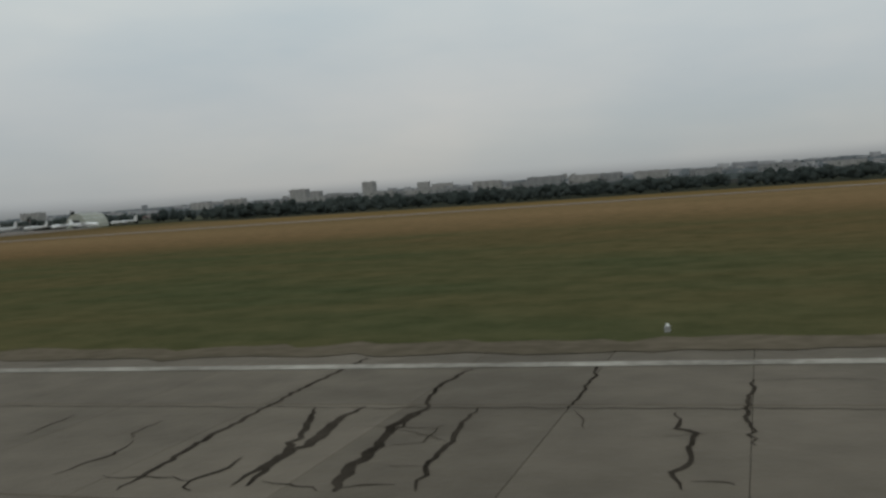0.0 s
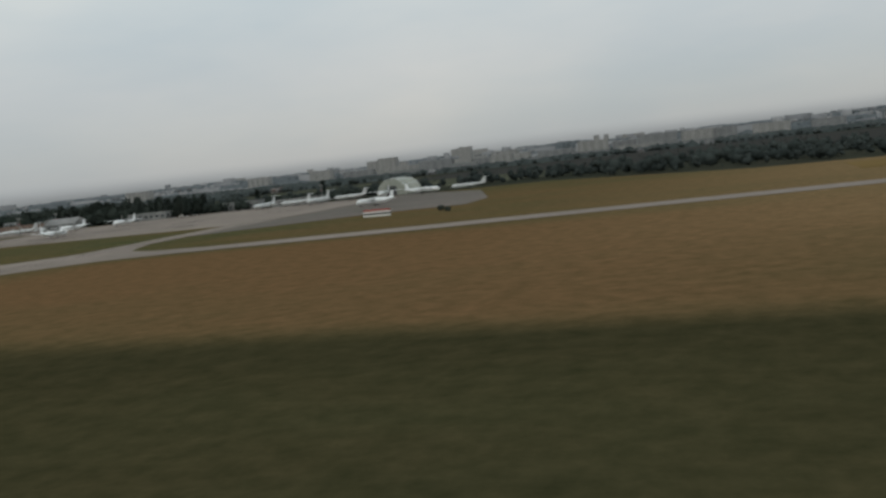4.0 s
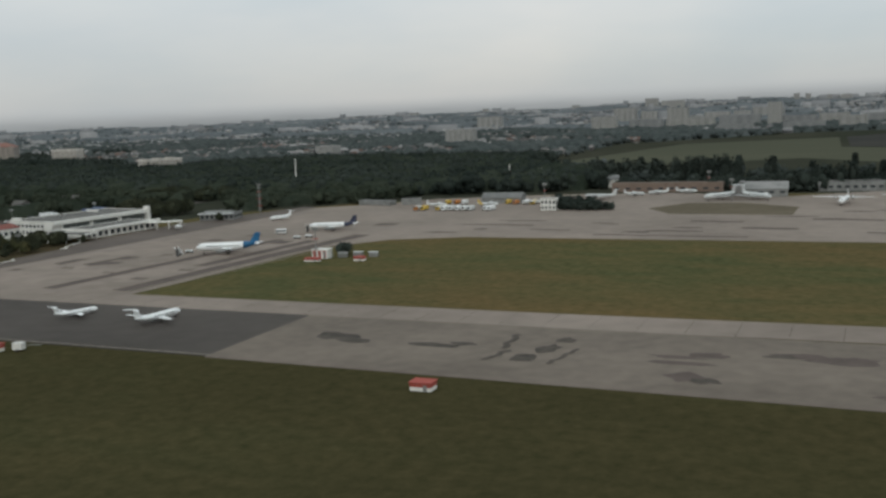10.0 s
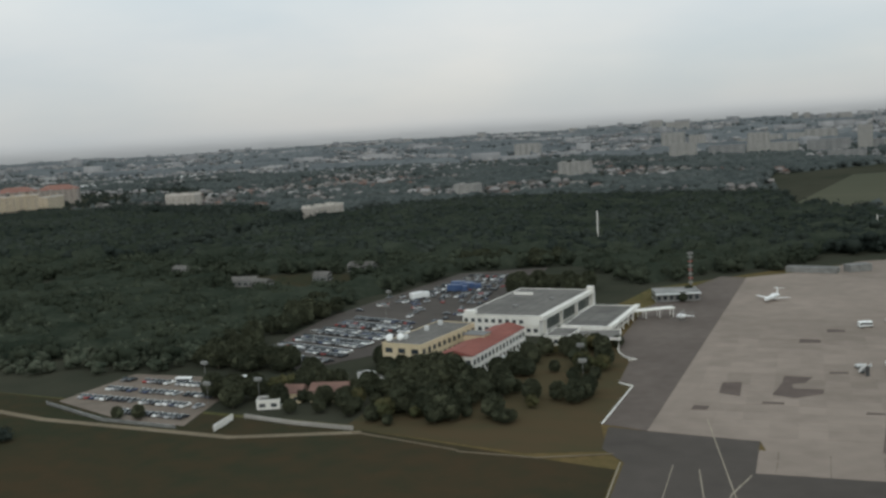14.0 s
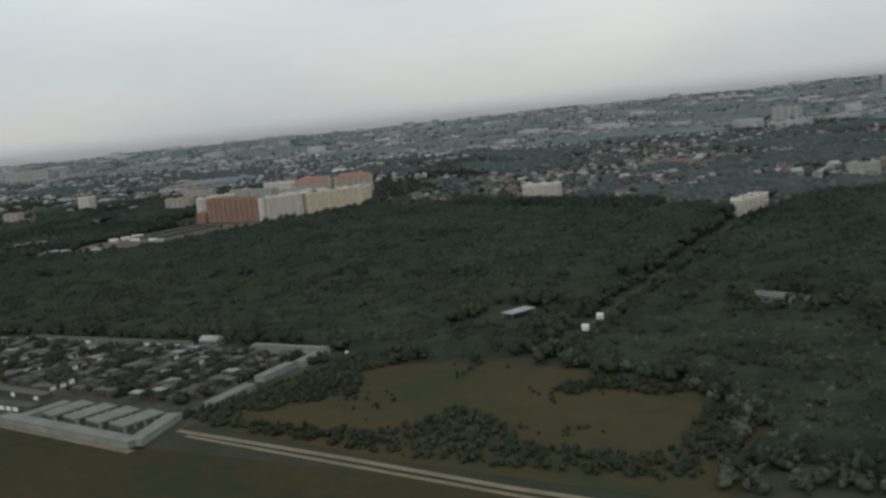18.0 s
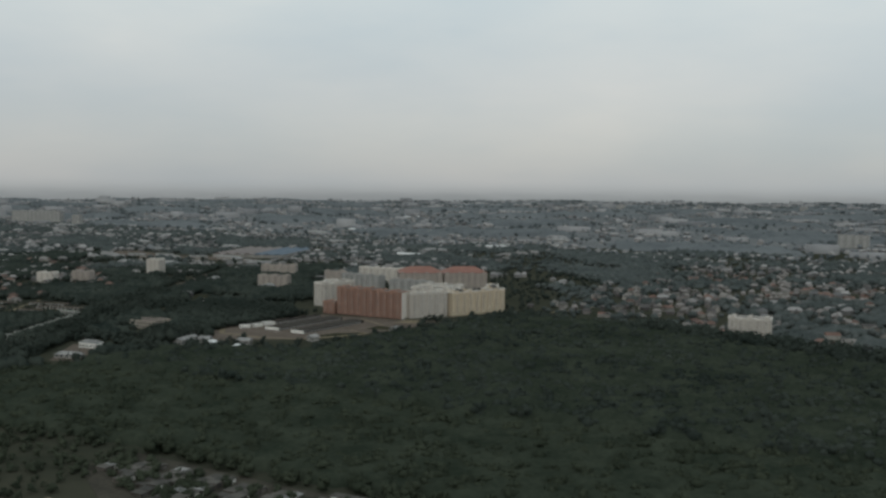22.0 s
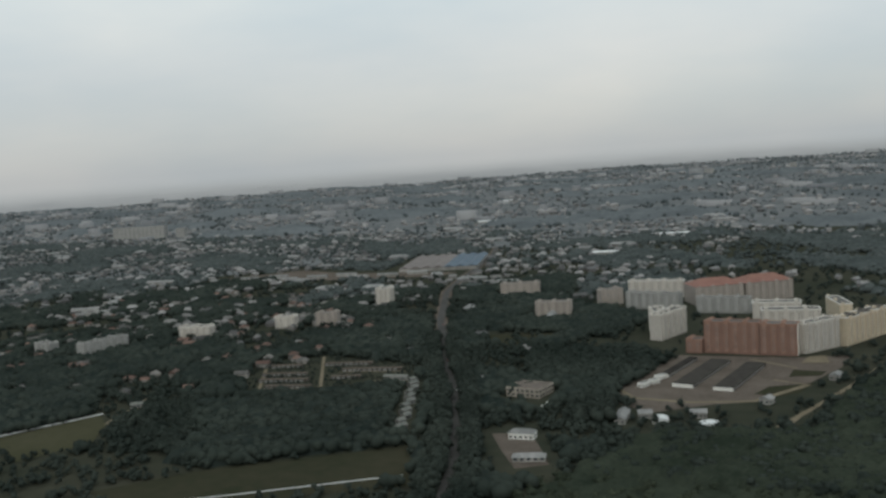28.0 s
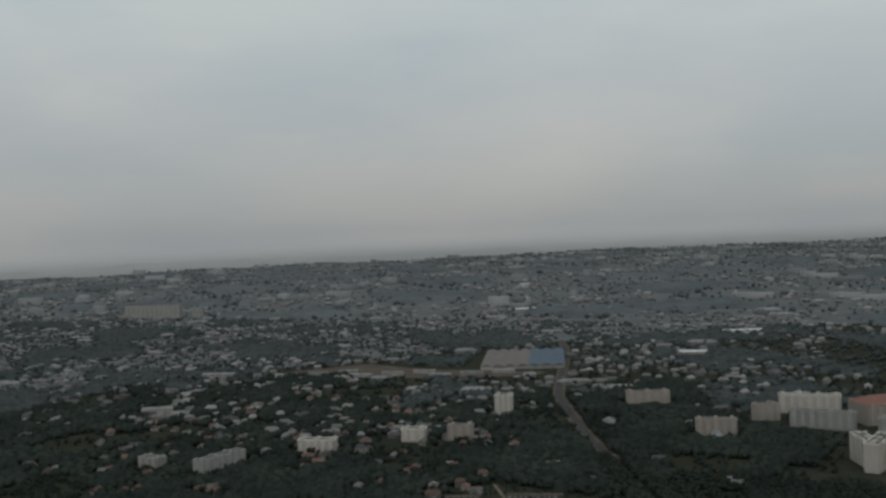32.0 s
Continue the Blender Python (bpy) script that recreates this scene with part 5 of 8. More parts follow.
for x, y in ((-792.3, 261), (-793, 275)):
    building("hut", "tiny white hut beside the forest lane", "hut", rot(x, y, 20), 2.0, 1.8, 1.3, WHITE, WHITE, [])
lean = thing("shelter_roof", "flat silvery shelter roof among bushes", "shelter", rot(-820.6, 276.4, 69))
boxpart("roof_plate", (-5.2, 5.2, -2.6, 2.6, 1.7, 1.85), surf("silver_sheet", (0.20, 0.205, 0.205), (0.27, 0.275, 0.275), 0.3), lean)
for x in (-4.8, 4.8):
    for y in (-2.3, 2.3):
        boxpart("post", (x - 0.1, x + 0.1, y - 0.1, y + 0.1, -0.1, 1.7), METAL, lean)


def mast(label, m, h, material, cross_bars=0, lamps=False, r=0.12):
    root = thing("mast", label, "mast", m)
    bm = bmesh.new()
    bmesh.ops.create_cone(bm, cap_ends=True, segments=8, radius1=r, radius2=r * 0.7, depth=h + 0.2, matrix=pose(0, 0, h / 2 - 0.1))
    part("pole", bm, material, root)
    for i in range(cross_bars):
        z = h * (i + 1) / (cross_bars + 1)
        boxpart("platform", (-r * 3, r * 3, -r * 3, r * 3, z, z + 0.12), RED if i % 2 else material, root)
    if lamps:
        boxpart("lamp_head", (-0.7, 0.7, -0.25, 0.25, h - 0.3, h + 0.3), METAL, root)
    return root


mast("tall red and white lattice light mast", rot(-564.6, 273), 9.2, METAL, 7, True, 0.2)
mast("tall white chimney among trees", rot(-609, 367), 13.0, WHITE, 0, False, 0.3)
mast("white water tower mast among trees", rot(-512, 372), 8.5, WHITE, 2, False, 0.25)
for x, y in ((-489.5, 183.2), (-474, 298), (-430, 345), (-313, 358), (-418, 309)):
    mast("grey apron light mast", rot(x, y), 6.5, METAL, 2, True, 0.16)
for x, y in ((-640, 240), (-632, 220), (-625, 262), (-636, 190), (-644, 160), (-634, 146), (-626, 150), (-572, 170), (-575, 182)):
    mast("slim grey car park lamp post", rot(x, y), 4.2, METAL, 0, True, 0.07)

# ---- vehicles ----


def car(label, colour, m, L=2.25, W=0.95, H=0.78):
    root = thing("car", label, "car", m, "parked cars")
    bm = bmesh.new()
    box(bm, -L / 2, L / 2, -W / 2, W / 2, 0.14, H * 0.6, 0.07)
    part("body", bm, colour, root)
    bm = bmesh.new()
    v = box(bm, -L * 0.32, L * 0.22, -W * 0.44, W * 0.44, H * 0.6, H)
    for p in v[4:]:
        p.co.x = p.co.x * 0.68 - 0.03
        p.co.y *= 0.82
    part("cabin", bm, GLASS, root)
    bm = bmesh.new()
    box(bm, -L * 0.46, L * 0.46, -W * 0.36, W * 0.36, 0.1, 0.15)
    for x in (-L * 0.3, L * 0.3):
        bmesh.ops.create_cone(bm, cap_ends=True, segments=10, radius1=0.16, radius2=0.16, depth=W * 0.96, matrix=pose(x, 0, 0.16, 90))
    part("undercarriage", bm, RUBBER, root, "black wheels and underbody")
    return root


def truck(label, colour, m, L=3.6, W=1.25, H=1.5, category="truck", bus=False):
    root = thing(category, label, category, m, "ground vehicles")
    if bus:
        bm = bmesh.new()
        box(bm, -L / 2, L / 2, -W / 2, W / 2, 0.25, H, 0.08)
        part("body", bm, colour, root)
        for s in (-1, 1):
            boxpart("window_band", (-L * 0.46, L * 0.46, s * W / 2 - 0.02, s * W / 2 + 0.02, H * 0.5, H * 0.82), GLASS, root)
        boxpart("windscreen", (L / 2 - 0.02, L / 2 + 0.02, -W * 0.42, W * 0.42, H * 0.45, H * 0.85), GLASS, root)
    else:
        bm = bmesh.new()
        box(bm, L * 0.22, L / 2, -W / 2, W / 2, 0.3, H * 0.85, 0.06)
        part("cab", bm, colour, root)
        boxpart("windscreen", (L / 2 - 0.02, L / 2 + 0.02, -W * 0.4, W * 0.4, H * 0.5, H * 0.78), GLASS, root)
        bm = bmesh.new()
        box(bm, -L / 2, L * 0.2, -W / 2, W / 2, 0.4, H, 0.05)
        part("load_body", bm, colour if L > 3 else GREYP, root)
        boxpart("chassis", (-L / 2, L * 0.3, -W * 0.3, W * 0.3, 0.22, 0.4), DARK, root)
    for x in (-L * 0.33, L * 0.36):
        for y in (-W * 0.42, W * 0.42):
            disc_wheel("wheel", x, y, 0.26, root)
    return root


truck("white low apron bus with dark windows", PAINT, rot(-523.5, 222, 20), 2.7, 1.3, 1.3, "bus", True)
truck("white minibus in the staff car park", PAINT, rot(-649, 160, 10), 3.2, 1.1, 1.2, "minibus", True)
truck("white minibus beside the trees", PAINT, rot(-637, 163, 30), 3.0, 1.1, 1.2, "minibus", True)
for i, x in enumerate((-516, -513.5, -508.6, -506.4, -504.2, -502, -499.8, -497.7, -492.7, -491)):
    c = (ORNG, YELL, YELL, PAINT, PAINT, PAINT, PAINT, GREYP, PAINT, PAINT)[i]
    truck(("yellow" if c is YELL else "orange" if c is ORNG else "white") + " service truck in a row", c, rot(x + 5.4, 280.6, 262 + i % 3 * 4), 3.4 if i % 2 else 3.0, 1.3, 1.5)
for i, x in enumerate((-511, -508, -505, -490, -487, -484, -481)):
    truck(("yellow" if i % 3 == 0 else "orange" if i % 3 == 1 else "white") + " ground vehicle in the back row", (YELL, ORNG, PAINT)[i % 3], rot(x + 3, 299 + i % 2, 265), 3.2, 1.2, 1.4)
for x, y, a in ((-525.5, 182, 290), (-518, 226.5, 300)):
    st = thing("boarding_stairs", "white mobile boarding stairs at the aircraft door", "stairs", rot(x, y, a))
    for i in range(7):
        boxpart("step", (-1.4 + i * 0.4, -1.0 + i * 0.4, -0.4, 0.4, 0.2 + i * 0.27, 0.28 + i * 0.27), METAL, st)
    for s in (-0.45, 0.45):
        bm = bmesh.new()
        w_ = [bm.verts.new(p) for p in ((-1.5, s, 0.1), (1.5, s, 2.0), (1.5, s, 2.5), (-1.5, s, 0.7))]
        f = bm.faces.new(w_)
        r_ = bmesh.ops.extrude_face_region(bm, geom=[f])
        for q in r_["geom"]:
            if isinstance(q, bmesh.types.BMVert):
                q.co.y += 0.05
        part("side_panel", bm, PAINT, st)
    for x_ in (-1.0, 1.0):
        boxpart("support", (x_ - 0.06, x_ + 0.06, -0.3, 0.3, 0, 0.4 + (x_ + 1) * 0.7), DARK, st)
for x, y in ((-513, 213), (-511, 215.5), (-526, 186.5)):
    truck("small white tug beside the aircraft", PAINT, rot(x, y, 30), 1.8, 0.9, 0.8, "tug")

CARCOL = [("white", PAINT), ("silver", surf("silver_car_paint", (0.33, 0.34, 0.35), (0.42, 0.42, 0.43), 1, rough=0.3)), ("black", surf("black_car_paint", (0.02, 0.02, 0.022), (0.03, 0.03, 0.035), 1, rough=0.25)), ("dark blue", surf("blue_car_paint", (0.03, 0.045, 0.09), (0.05, 0.06, 0.12), 1, rough=0.3)), ("red", surf("red_car_paint", (0.25, 0.03, 0.03), (0.32, 0.05, 0.04), 1, rough=0.3)), ("grey", surf("grey_car_paint", (0.12, 0.125, 0.13), (0.17, 0.17, 0.175), 1, rough=0.3))]
rng = np.random.default_rng(21)
STOCK = []


def park(x, y, a):
    i = int(rng.choice(6, p=(0.15, 0.2, 0.28, 0.13, 0.08, 0.16)))
    m = rot(x + rng.uniform(-0.12, 0.12), y + rng.uniform(-0.15, 0.15), a + rng.uniform(-3, 3))
    while len(STOCK) < 6:
        STOCK.append(None)
    if STOCK[i] is None:
        STOCK[i] = car(CARCOL[i][0] + " car standing in a car park row", CARCOL[i][1], m)
    else:
        copy_thing(STOCK[i], m)


for row in range(11):
    for i in range(22):
        u, v = 2.0 + i * 1.3, row * 3.2 + (row // 2) * 1.8
        x, y = -650 + u * 0.92 + v * 0.16, 183 + v - u * 0.28
        if rng.random() < 0.94 and inside([x], [y], [(-648, 188), (-650, 226), (-643, 246), (-626, 246), (-623, 212), (-627, 180), (-630, 174)])[0]:
            park(x, y, 70)
for row in range(7):
    for i in range(18):
        x, y = -641 + i * 1.35, 256 + row * 6 - i * 0.1
        if rng.random() < 0.85 and inside([x], [y], [(-640, 252), (-612, 254), (-615, 304), (-634, 296)])[0]:
            park(x, y, 92)
for row in range(4):
    for i in range(23):
        x, y = -664 + i * 1.35, 141.5 + row * 6.2 - i * 0.12
        if rng.random() < 0.8 and inside([x], [y], [(-664, 146), (-663, 164), (-648, 163), (-637, 156.5), (-633, 137), (-646, 138.5)])[0]:
            park(x, y, 75)

for x0, x1, y0, y1, n in ((-646, -616, 246, 258, 20), (-624, -614, 200, 250, 16), (-648, -628, 226, 246, 10)):
    for _ in range(n):
        park(float(rng.uniform(x0, x1)), float(rng.uniform(y0, y1)), float(rng.choice([12, 70, 85, 100])))
BLUET = surf("blue_lorry_paint", (0.04, 0.07, 0.16), (0.06, 0.10, 0.20), 0.8, rough=0.4)
for x, y, a, c, word in ((-629, 264, 8, BLUET, "blue"), (-626, 267, 12, BLUET, "blue"), (-630, 270, 5, BLUET, "blue"), (-636, 252, 60, PAINT, "white")):
    truck(word + " lorry standing in the car park", c, rot(x, y, a), 6.0, 1.5, 2.1)

# ---- single trees ----


def tree_kind(rng, lobes, leaves, slim, leaf, label, category="tree"):
    root = thing("tree", label, category)
    bm = bmesh.new()
    bmesh.ops.create_cone(bm, cap_ends=True, segments=7, radius1=0.035, radius2=0.014, depth=0.62, matrix=pose(0, 0, 0.29))
    for i in range(4):
        bmesh.ops.create_cone(bm, cap_ends=True, segments=5, radius1=0.014, radius2=0.005, depth=0.3, matrix=pose(0, 0, 0.3 + 0.06 * i, 0, 0, 90 * i + 20) @ pose(0.1 * slim, 0, 0.1, 0, 40, 0))
    part("trunk", bm, BARK, root)
    v, f = crown(rng, lobes, leaves, slim, 2)
    me = mesh_object("crown", [tuple(p) for p in v], [tuple(q) for q in f], leaf, root)
    return root


trng = np.random.default_rng(31)
KINDS = {"leafy": [tree_kind(trng, 12, 1500, 1.05, LEAFT, "bushy dark green deciduous tree beside the terminal") for _ in range(5)], "poplar": [tree_kind(trng, 6, 360, 0.4, LEAFD, "tall slim dark poplar behind the apron") for _ in range(3)], "bush": [tree_kind(trng, 5, 240, 1.5, LEAFD, "dark green bush on the grass", "bush") for _ in range(2)], "yellow": [tree_kind(trng, 6, 300, 1.1, LEAFY, "yellowing green tree on the lawn") for _ in range(2)]}
used = set()


def plant(kind, x, y, h):
    k = KINDS[kind][int(trng.integers(0, len(KINDS[kind])))]
    m = rot(x, y, float(trng.uniform(0, 360)), -0.03)
    if k.name in used:
        ob = copy_thing(k, m)
    else:
        used.add(k.name)
        ob, k.matrix_world = k, m
    ob.scale = (h, h, h)


for i in range(430):
    x, y = trng.uniform(-634, -566), trng.uniform(139, 198)
    edge = [(-600, 141), (-589, 141), (-578, 144.5), (-572.5, 152.5), (-567, 157), (-565.5, 169), (-569, 186), (-574, 196), (-579, 195), (-586, 198), (-587.5, 168), (-592, 165), (-601, 165), (-604, 160), (-613, 160), (-618, 166), (-626, 168), (-631, 152), (-627, 146), (-617, 145), (-608, 150)]
    if inside([x], [y], edge)[0] and (x < -586 or y < 150 or i % 4 == 0):
        plant("yellow" if trng.random() < 0.16 else "leafy", x, y, trng.uniform(1.8, 4.0))
for x, y, h in ((-600, 160, 6.4), (-597, 158, 6.2), (-593.2, 160, 6.6), (-590, 158, 5.6), (-586.5, 158, 4.6), (-595.5, 154, 5.4), (-588, 153, 4.8), (-601.5, 155, 5.2), (-598, 165, 6.0), (-595, 164.5, 6.0), (-601, 165.5, 5.4), (-588, 171, 4.0), (-587, 178, 3.6), (-586.5, 186, 3.6), (-577.5, 189, 3.8), (-575.6, 183, 3.8), (-594, 150, 5.6), (-590, 146, 5.2), (-597, 148, 5.4), (-584, 190, 3.6), (-578, 192, 4.0), (-575, 196, 3.4), (-571, 199, 2.4), (-584, 160, 4.6), (-628, 152, 4.5), (-631, 150, 4.8), (-629, 146, 4.2), (-642, 137, 2.5), (-646, 136.5, 2.2), (-612, 146, 2.6), (-617, 145, 2.4), (-606, 145, 2.6), (-609, 149, 3.4), (-564, 250, 2.4), (-563.5, 258, 2.8)):
    plant("leafy", x, y, h)
for x, y, h in ((-361, 331, 8.6), (-363.5, 333, 7.8), (-375, 372, 8), (-397, 352, 4.5), (-402, 355, 5), (-435, 380, 9), (-441, 384, 8.6), (-448, 388, 7.5), (-458, 392, 8.8), (-463, 390, 9.5), (-469, 394, 8), (-476, 396, 8.4), (-429, 379, 9), (-424, 376, 8.2), (-412, 378, 9.6), (-398, 372, 8.0), (-470, 352, 5.5), (-467, 349, 5), (-340, 420, 8), (-321, 408, 6.5), (-385, 440, 7), (-430, 430, 7.5), (-520, 395, 6)):
    plant("poplar", x, y, h)
for x, y, h in ((-340.8, 203.5, 2.6), (-212.6, 195, 1.3), (-209.6, 190, 1.1), (-485, 188, 3.0), (-486.5, 190, 2.6), (-466, 297, 3.0), (-463, 296, 3.2), (-459, 298, 3.0), (-469, 299, 2.8), (-471, 302, 3.2), (-664, 121, 3.4), (-660, 119, 3.0), (-666, 117, 3.2), (-657, 122, 2.6)):
    plant("bush", x, y, h)

for x0, x1, y0, y1, n in ((-660, -651, 172, 235, 34), (-646, -612, 312, 322, 20), (-650, -632, 169, 176, 16), (-613, -590, 258, 272, 22), (-639, -634, 148, 154, 4), (-615, -604, 167, 178, 8)):
    for i in range(n):
        plant("leafy", trng.uniform(x0, x1), trng.uniform(y0, y1), trng.uniform(2.8, 5.2))

# ---- the town ----


def facade(name, wall, wall2, bay, floor, glass=(0.12, 0.125, 0.13), wide=(0.28, 0.72), tall=(0.32, 0.74)):
    """A panel-built wall whose small windows are too far off to tell apart one by one."""
    if name in MATS:
        return MATS[name]
    m = surf(name, wall, wall2, 0.05, rough=0.8, rand=0.25)
    n, l = m.node_tree.nodes, m.node_tree.links
    p = n["Principled BSDF"]
    base = p.inputs["Base Color"].links[0].from_socket
    co, sep, geo = n.new("ShaderNodeTexCoord"), n.new("ShaderNodeSeparateXYZ"), n.new("ShaderNodeNewGeometry")
    l.new(co.outputs["Object"], sep.inputs[0])
    up = n.new("ShaderNodeSeparateXYZ")
    l.new(geo.outputs["Normal"], up.inputs[0])

    def calc(op, x, y=0.0):
        k = n.new("ShaderNodeMath")
        k.operation = op
        for i, v in enumerate((x, y)):
            if isinstance(v, (int, float)):
                k.inputs[i].default_value = v
            else:
                l.new(v, k.inputs[i])
        return k.outputs[0]

    def within(v, lo, hi):
        return calc("MULTIPLY", calc("GREATER_THAN", v, lo), calc("LESS_THAN", v, hi))

    u = calc("FRACT", calc("DIVIDE", calc("ADD", calc("ADD", sep.outputs["X"], sep.outputs["Y"]), 100.0), bay))
    w = calc("FRACT", calc("DIVIDE", calc("ADD", sep.outputs["Z"], 100 * floor), floor))
    f = calc("MULTIPLY", within(u, *wide), within(w, *tall))
    f = calc("MULTIPLY", f, calc("LESS_THAN", calc("ABSOLUTE", up.outputs["Z"]), 0.5))
    mix = n.new("ShaderNodeMix")
    mix.data_type = "RGBA"
    l.new(f, mix.inputs[0])
    l.new(base, mix.inputs[6])
    mix.inputs[7].default_value = (*[g_ * 0.5 + w_ * 0.4 for g_, w_ in zip(glass, wall)], 1)
    l.new(mix.outputs[2], p.inputs["Base Color"])
    return m


F_ORANGE = facade("orange_brick_facade", (0.205, 0.118, 0.089), (0.265, 0.158, 0.122), 1.5, 1.5)
F_PALE = facade("pale_panel_facade", (0.385, 0.35, 0.312), (0.475, 0.435, 0.392), 1.6, 1.5)
F_CREAM = facade("cream_panel_facade", (0.45, 0.375, 0.275), (0.54, 0.455, 0.345), 1.6, 1.5)
F_GREY = facade("grey_panel_facade", (0.24, 0.235, 0.225), (0.32, 0.31, 0.295), 1.7, 1.5)
# Blue-grey wall for far rows, with haze put into its colour.
F_DULL = facade("hazed_panel_facade", (0.175, 0.178, 0.182), (0.25, 0.25, 0.25), 1.7, 1.5)
F_PINK = facade("pinkish_brick_facade", (0.262, 0.228, 0.202), (0.32, 0.28, 0.25), 1.6, 1.5)
PAN = {"orange": F_ORANGE, "pale": F_PALE, "cream": F_CREAM, "grey": F_GREY, "pink": F_PINK, "dull": F_DULL}
RIBM = {"dull": surf("hazed_balcony_panel", (0.19, 0.19, 0.192), (0.26, 0.26, 0.258), 0.2), "orange": surf("orange_balcony_panel", (0.245, 0.142, 0.107), (0.305, 0.183, 0.142), 0.2), "pale": surf("pale_balcony_panel", (0.42, 0.385, 0.345), (0.515, 0.475, 0.43), 0.2), "cream": surf("cream_balcony_panel", (0.49, 0.405, 0.305), (0.57, 0.48, 0.37), 0.2), "grey": surf("grey_balcony_panel", (0.26, 0.255, 0.245), (0.34, 0.33, 0.315), 0.2), "pink": surf("pink_balcony_panel", (0.28, 0.243, 0.216), (0.34, 0.298, 0.266), 0.2)}


BUILT = []


def apartment(kind, x, y, w, d, h, a, ribs=6, roof=None, label="", turrets=0, ends=None):
    """A slab block with its front to -y: walls, roof and cornice, stacks of balconies, stair heads and gabled turrets on the roof."""
    floors = max(3, round(h / 1.55))
    words = {"orange": "orange brick", "pale": "white panel", "cream": "cream panel", "grey": "grey panel", "pink": "pinkish brick", "dull": "haze-greyed panel"}[kind]
    for k in range(max(1, int(w / 6))):
        u = (k + 0.5) / max(1, int(w / 6)) * w - w / 2
        BUILT.append((x + u * math.cos(radians(a)), y + u * math.sin(radians(a)), d / 2 + 4.5))
    root = thing("apartment_block", label or f"{words} apartment block of {floors} storeys", "apartment block", rot(x, y, a, float(lift(x, y))), "apartment blocks")
    boxpart("wall", (-w / 2, w / 2, -d / 2, d / 2, -0.3, h), PAN[kind], root)
    boxpart("roof", (-w / 2 + 0.3, w / 2 - 0.3, -d / 2 + 0.3, d / 2 - 0.3, h, h + 0.2), roof or ROOFG, root)
    trim = CORN if kind in ("pale", "cream") else RIBM[kind]
    for dims in ((-w / 2 - 0.2, w / 2 + 0.2, -d / 2 - 0.2, -d / 2 + 0.3), (-w / 2 - 0.2, w / 2 + 0.2, d / 2 - 0.3, d / 2 + 0.2), (-w / 2 - 0.2, -w / 2 + 0.3, -d / 2 + 0.3, d / 2 - 0.3), (w / 2 - 0.3, w / 2 + 0.2, -d / 2 + 0.3, d / 2 - 0.3)):
        boxpart("cornice", (*dims, h - 0.05, h + 0.55), trim, root)
    step = w / ribs
    for i in range(ribs):
        u = -w / 2 + (i + 0.5) * step
        for s in (-1, 1) if y < 900 else (-1,):
            y0, y1 = (-d / 2 - 0.75, -d / 2) if s < 0 else (d / 2, d / 2 + 0.75)
            top = h - 0.6 if i % 2 or y > 900 else h + 1.3
            boxpart("bay_front", (u - step * 0.21, u + step * 0.21, y0, y1, 1.2, top), RIBM[kind], root)
            # Solid dark boxes on the bay stand in for the shade inside loggias.
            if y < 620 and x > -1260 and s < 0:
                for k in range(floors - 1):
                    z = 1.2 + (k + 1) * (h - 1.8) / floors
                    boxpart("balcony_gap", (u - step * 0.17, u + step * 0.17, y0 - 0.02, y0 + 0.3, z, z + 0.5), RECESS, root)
        if i % 2 == 0:
            boxpart("stair_head", (u - 0.9, u + 0.9, -1.2, 1.2, h + 0.2, h + 1.4), RIBM[kind], root)
    for i in range(turrets):
        u = -w / 2 + w * (i + 0.5) / turrets
        bm = bmesh.new()
        v = [bm.verts.new(p) for p in ((u - 1.5, -d / 2 - 0.3, h + 0.5), (u + 1.5, -d / 2 - 0.3, h + 0.5), (u + 1.5, d / 2 - 2, h + 0.5), (u - 1.5, d / 2 - 2, h + 0.5), (u, -d / 2 - 0.3, h + 2.2), (u, d / 2 - 2, h + 2.2))]
        for f in ((0, 1, 4), (2, 3, 5), (1, 2, 5, 4), (3, 0, 4, 5)):
            bm.faces.new([v[q] for q in f])
        part("turret", bm, TURR, root, "dark gabled roof turret")
    for side in ends or ():
        u = side * w / 2
        boxpart("end_wall", (min(u, u + side * 0.12), max(u, u + side * 0.12), -d / 2 + 0.1, d / 2 - 0.1, 0, h - 0.1), CORN, root, "white rendered end wall")
    return root


CORN = surf("white_cornice", (0.60, 0.56, 0.51), (0.70, 0.66, 0.61), 0.3, fine=0.4)
TURR = surf("dark_turret_roof", (0.06, 0.055, 0.05), (0.10, 0.09, 0.08), 0.4)
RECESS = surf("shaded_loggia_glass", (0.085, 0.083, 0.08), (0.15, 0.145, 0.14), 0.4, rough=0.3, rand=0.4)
REDT = surf("faded_red_tile_roof", (0.185, 0.09, 0.071), (0.24, 0.122, 0.097), 0.15, fine=0.5)
apartment("orange", -1187, 553, 30, 9, 17.6, -2, 6, label="long orange brick apartment block with ribbed balconies")
apartment("orange", -1162, 552.6, 19.6, 9, 17.0, 1, 4, label="orange brick end section with a white end wall", ends=(1,))
apartment("orange", -1207.5, 551, 9, 8, 7.5, 0, 2, label="low orange brick wing beside the long block")
apartment("pale", -1144.6, 567.4, 28, 8, 16.2, 57, 5, label="white panel wing running back from the orange block")
apartment("cream", -1124, 600, 46, 8, 15.6, 66, 8, label="long cream panel apartment block with roof turrets", turrets=3)
apartment("pale", -1240.5, 597, 28, 8, 15.4, -65, 5, label="white panel wing of an angled apartment block")
apartment("pale", -1234, 594, 32, 8, 15.8, 76, 5, label="white panel wing of an angled apartment block facing the yard")
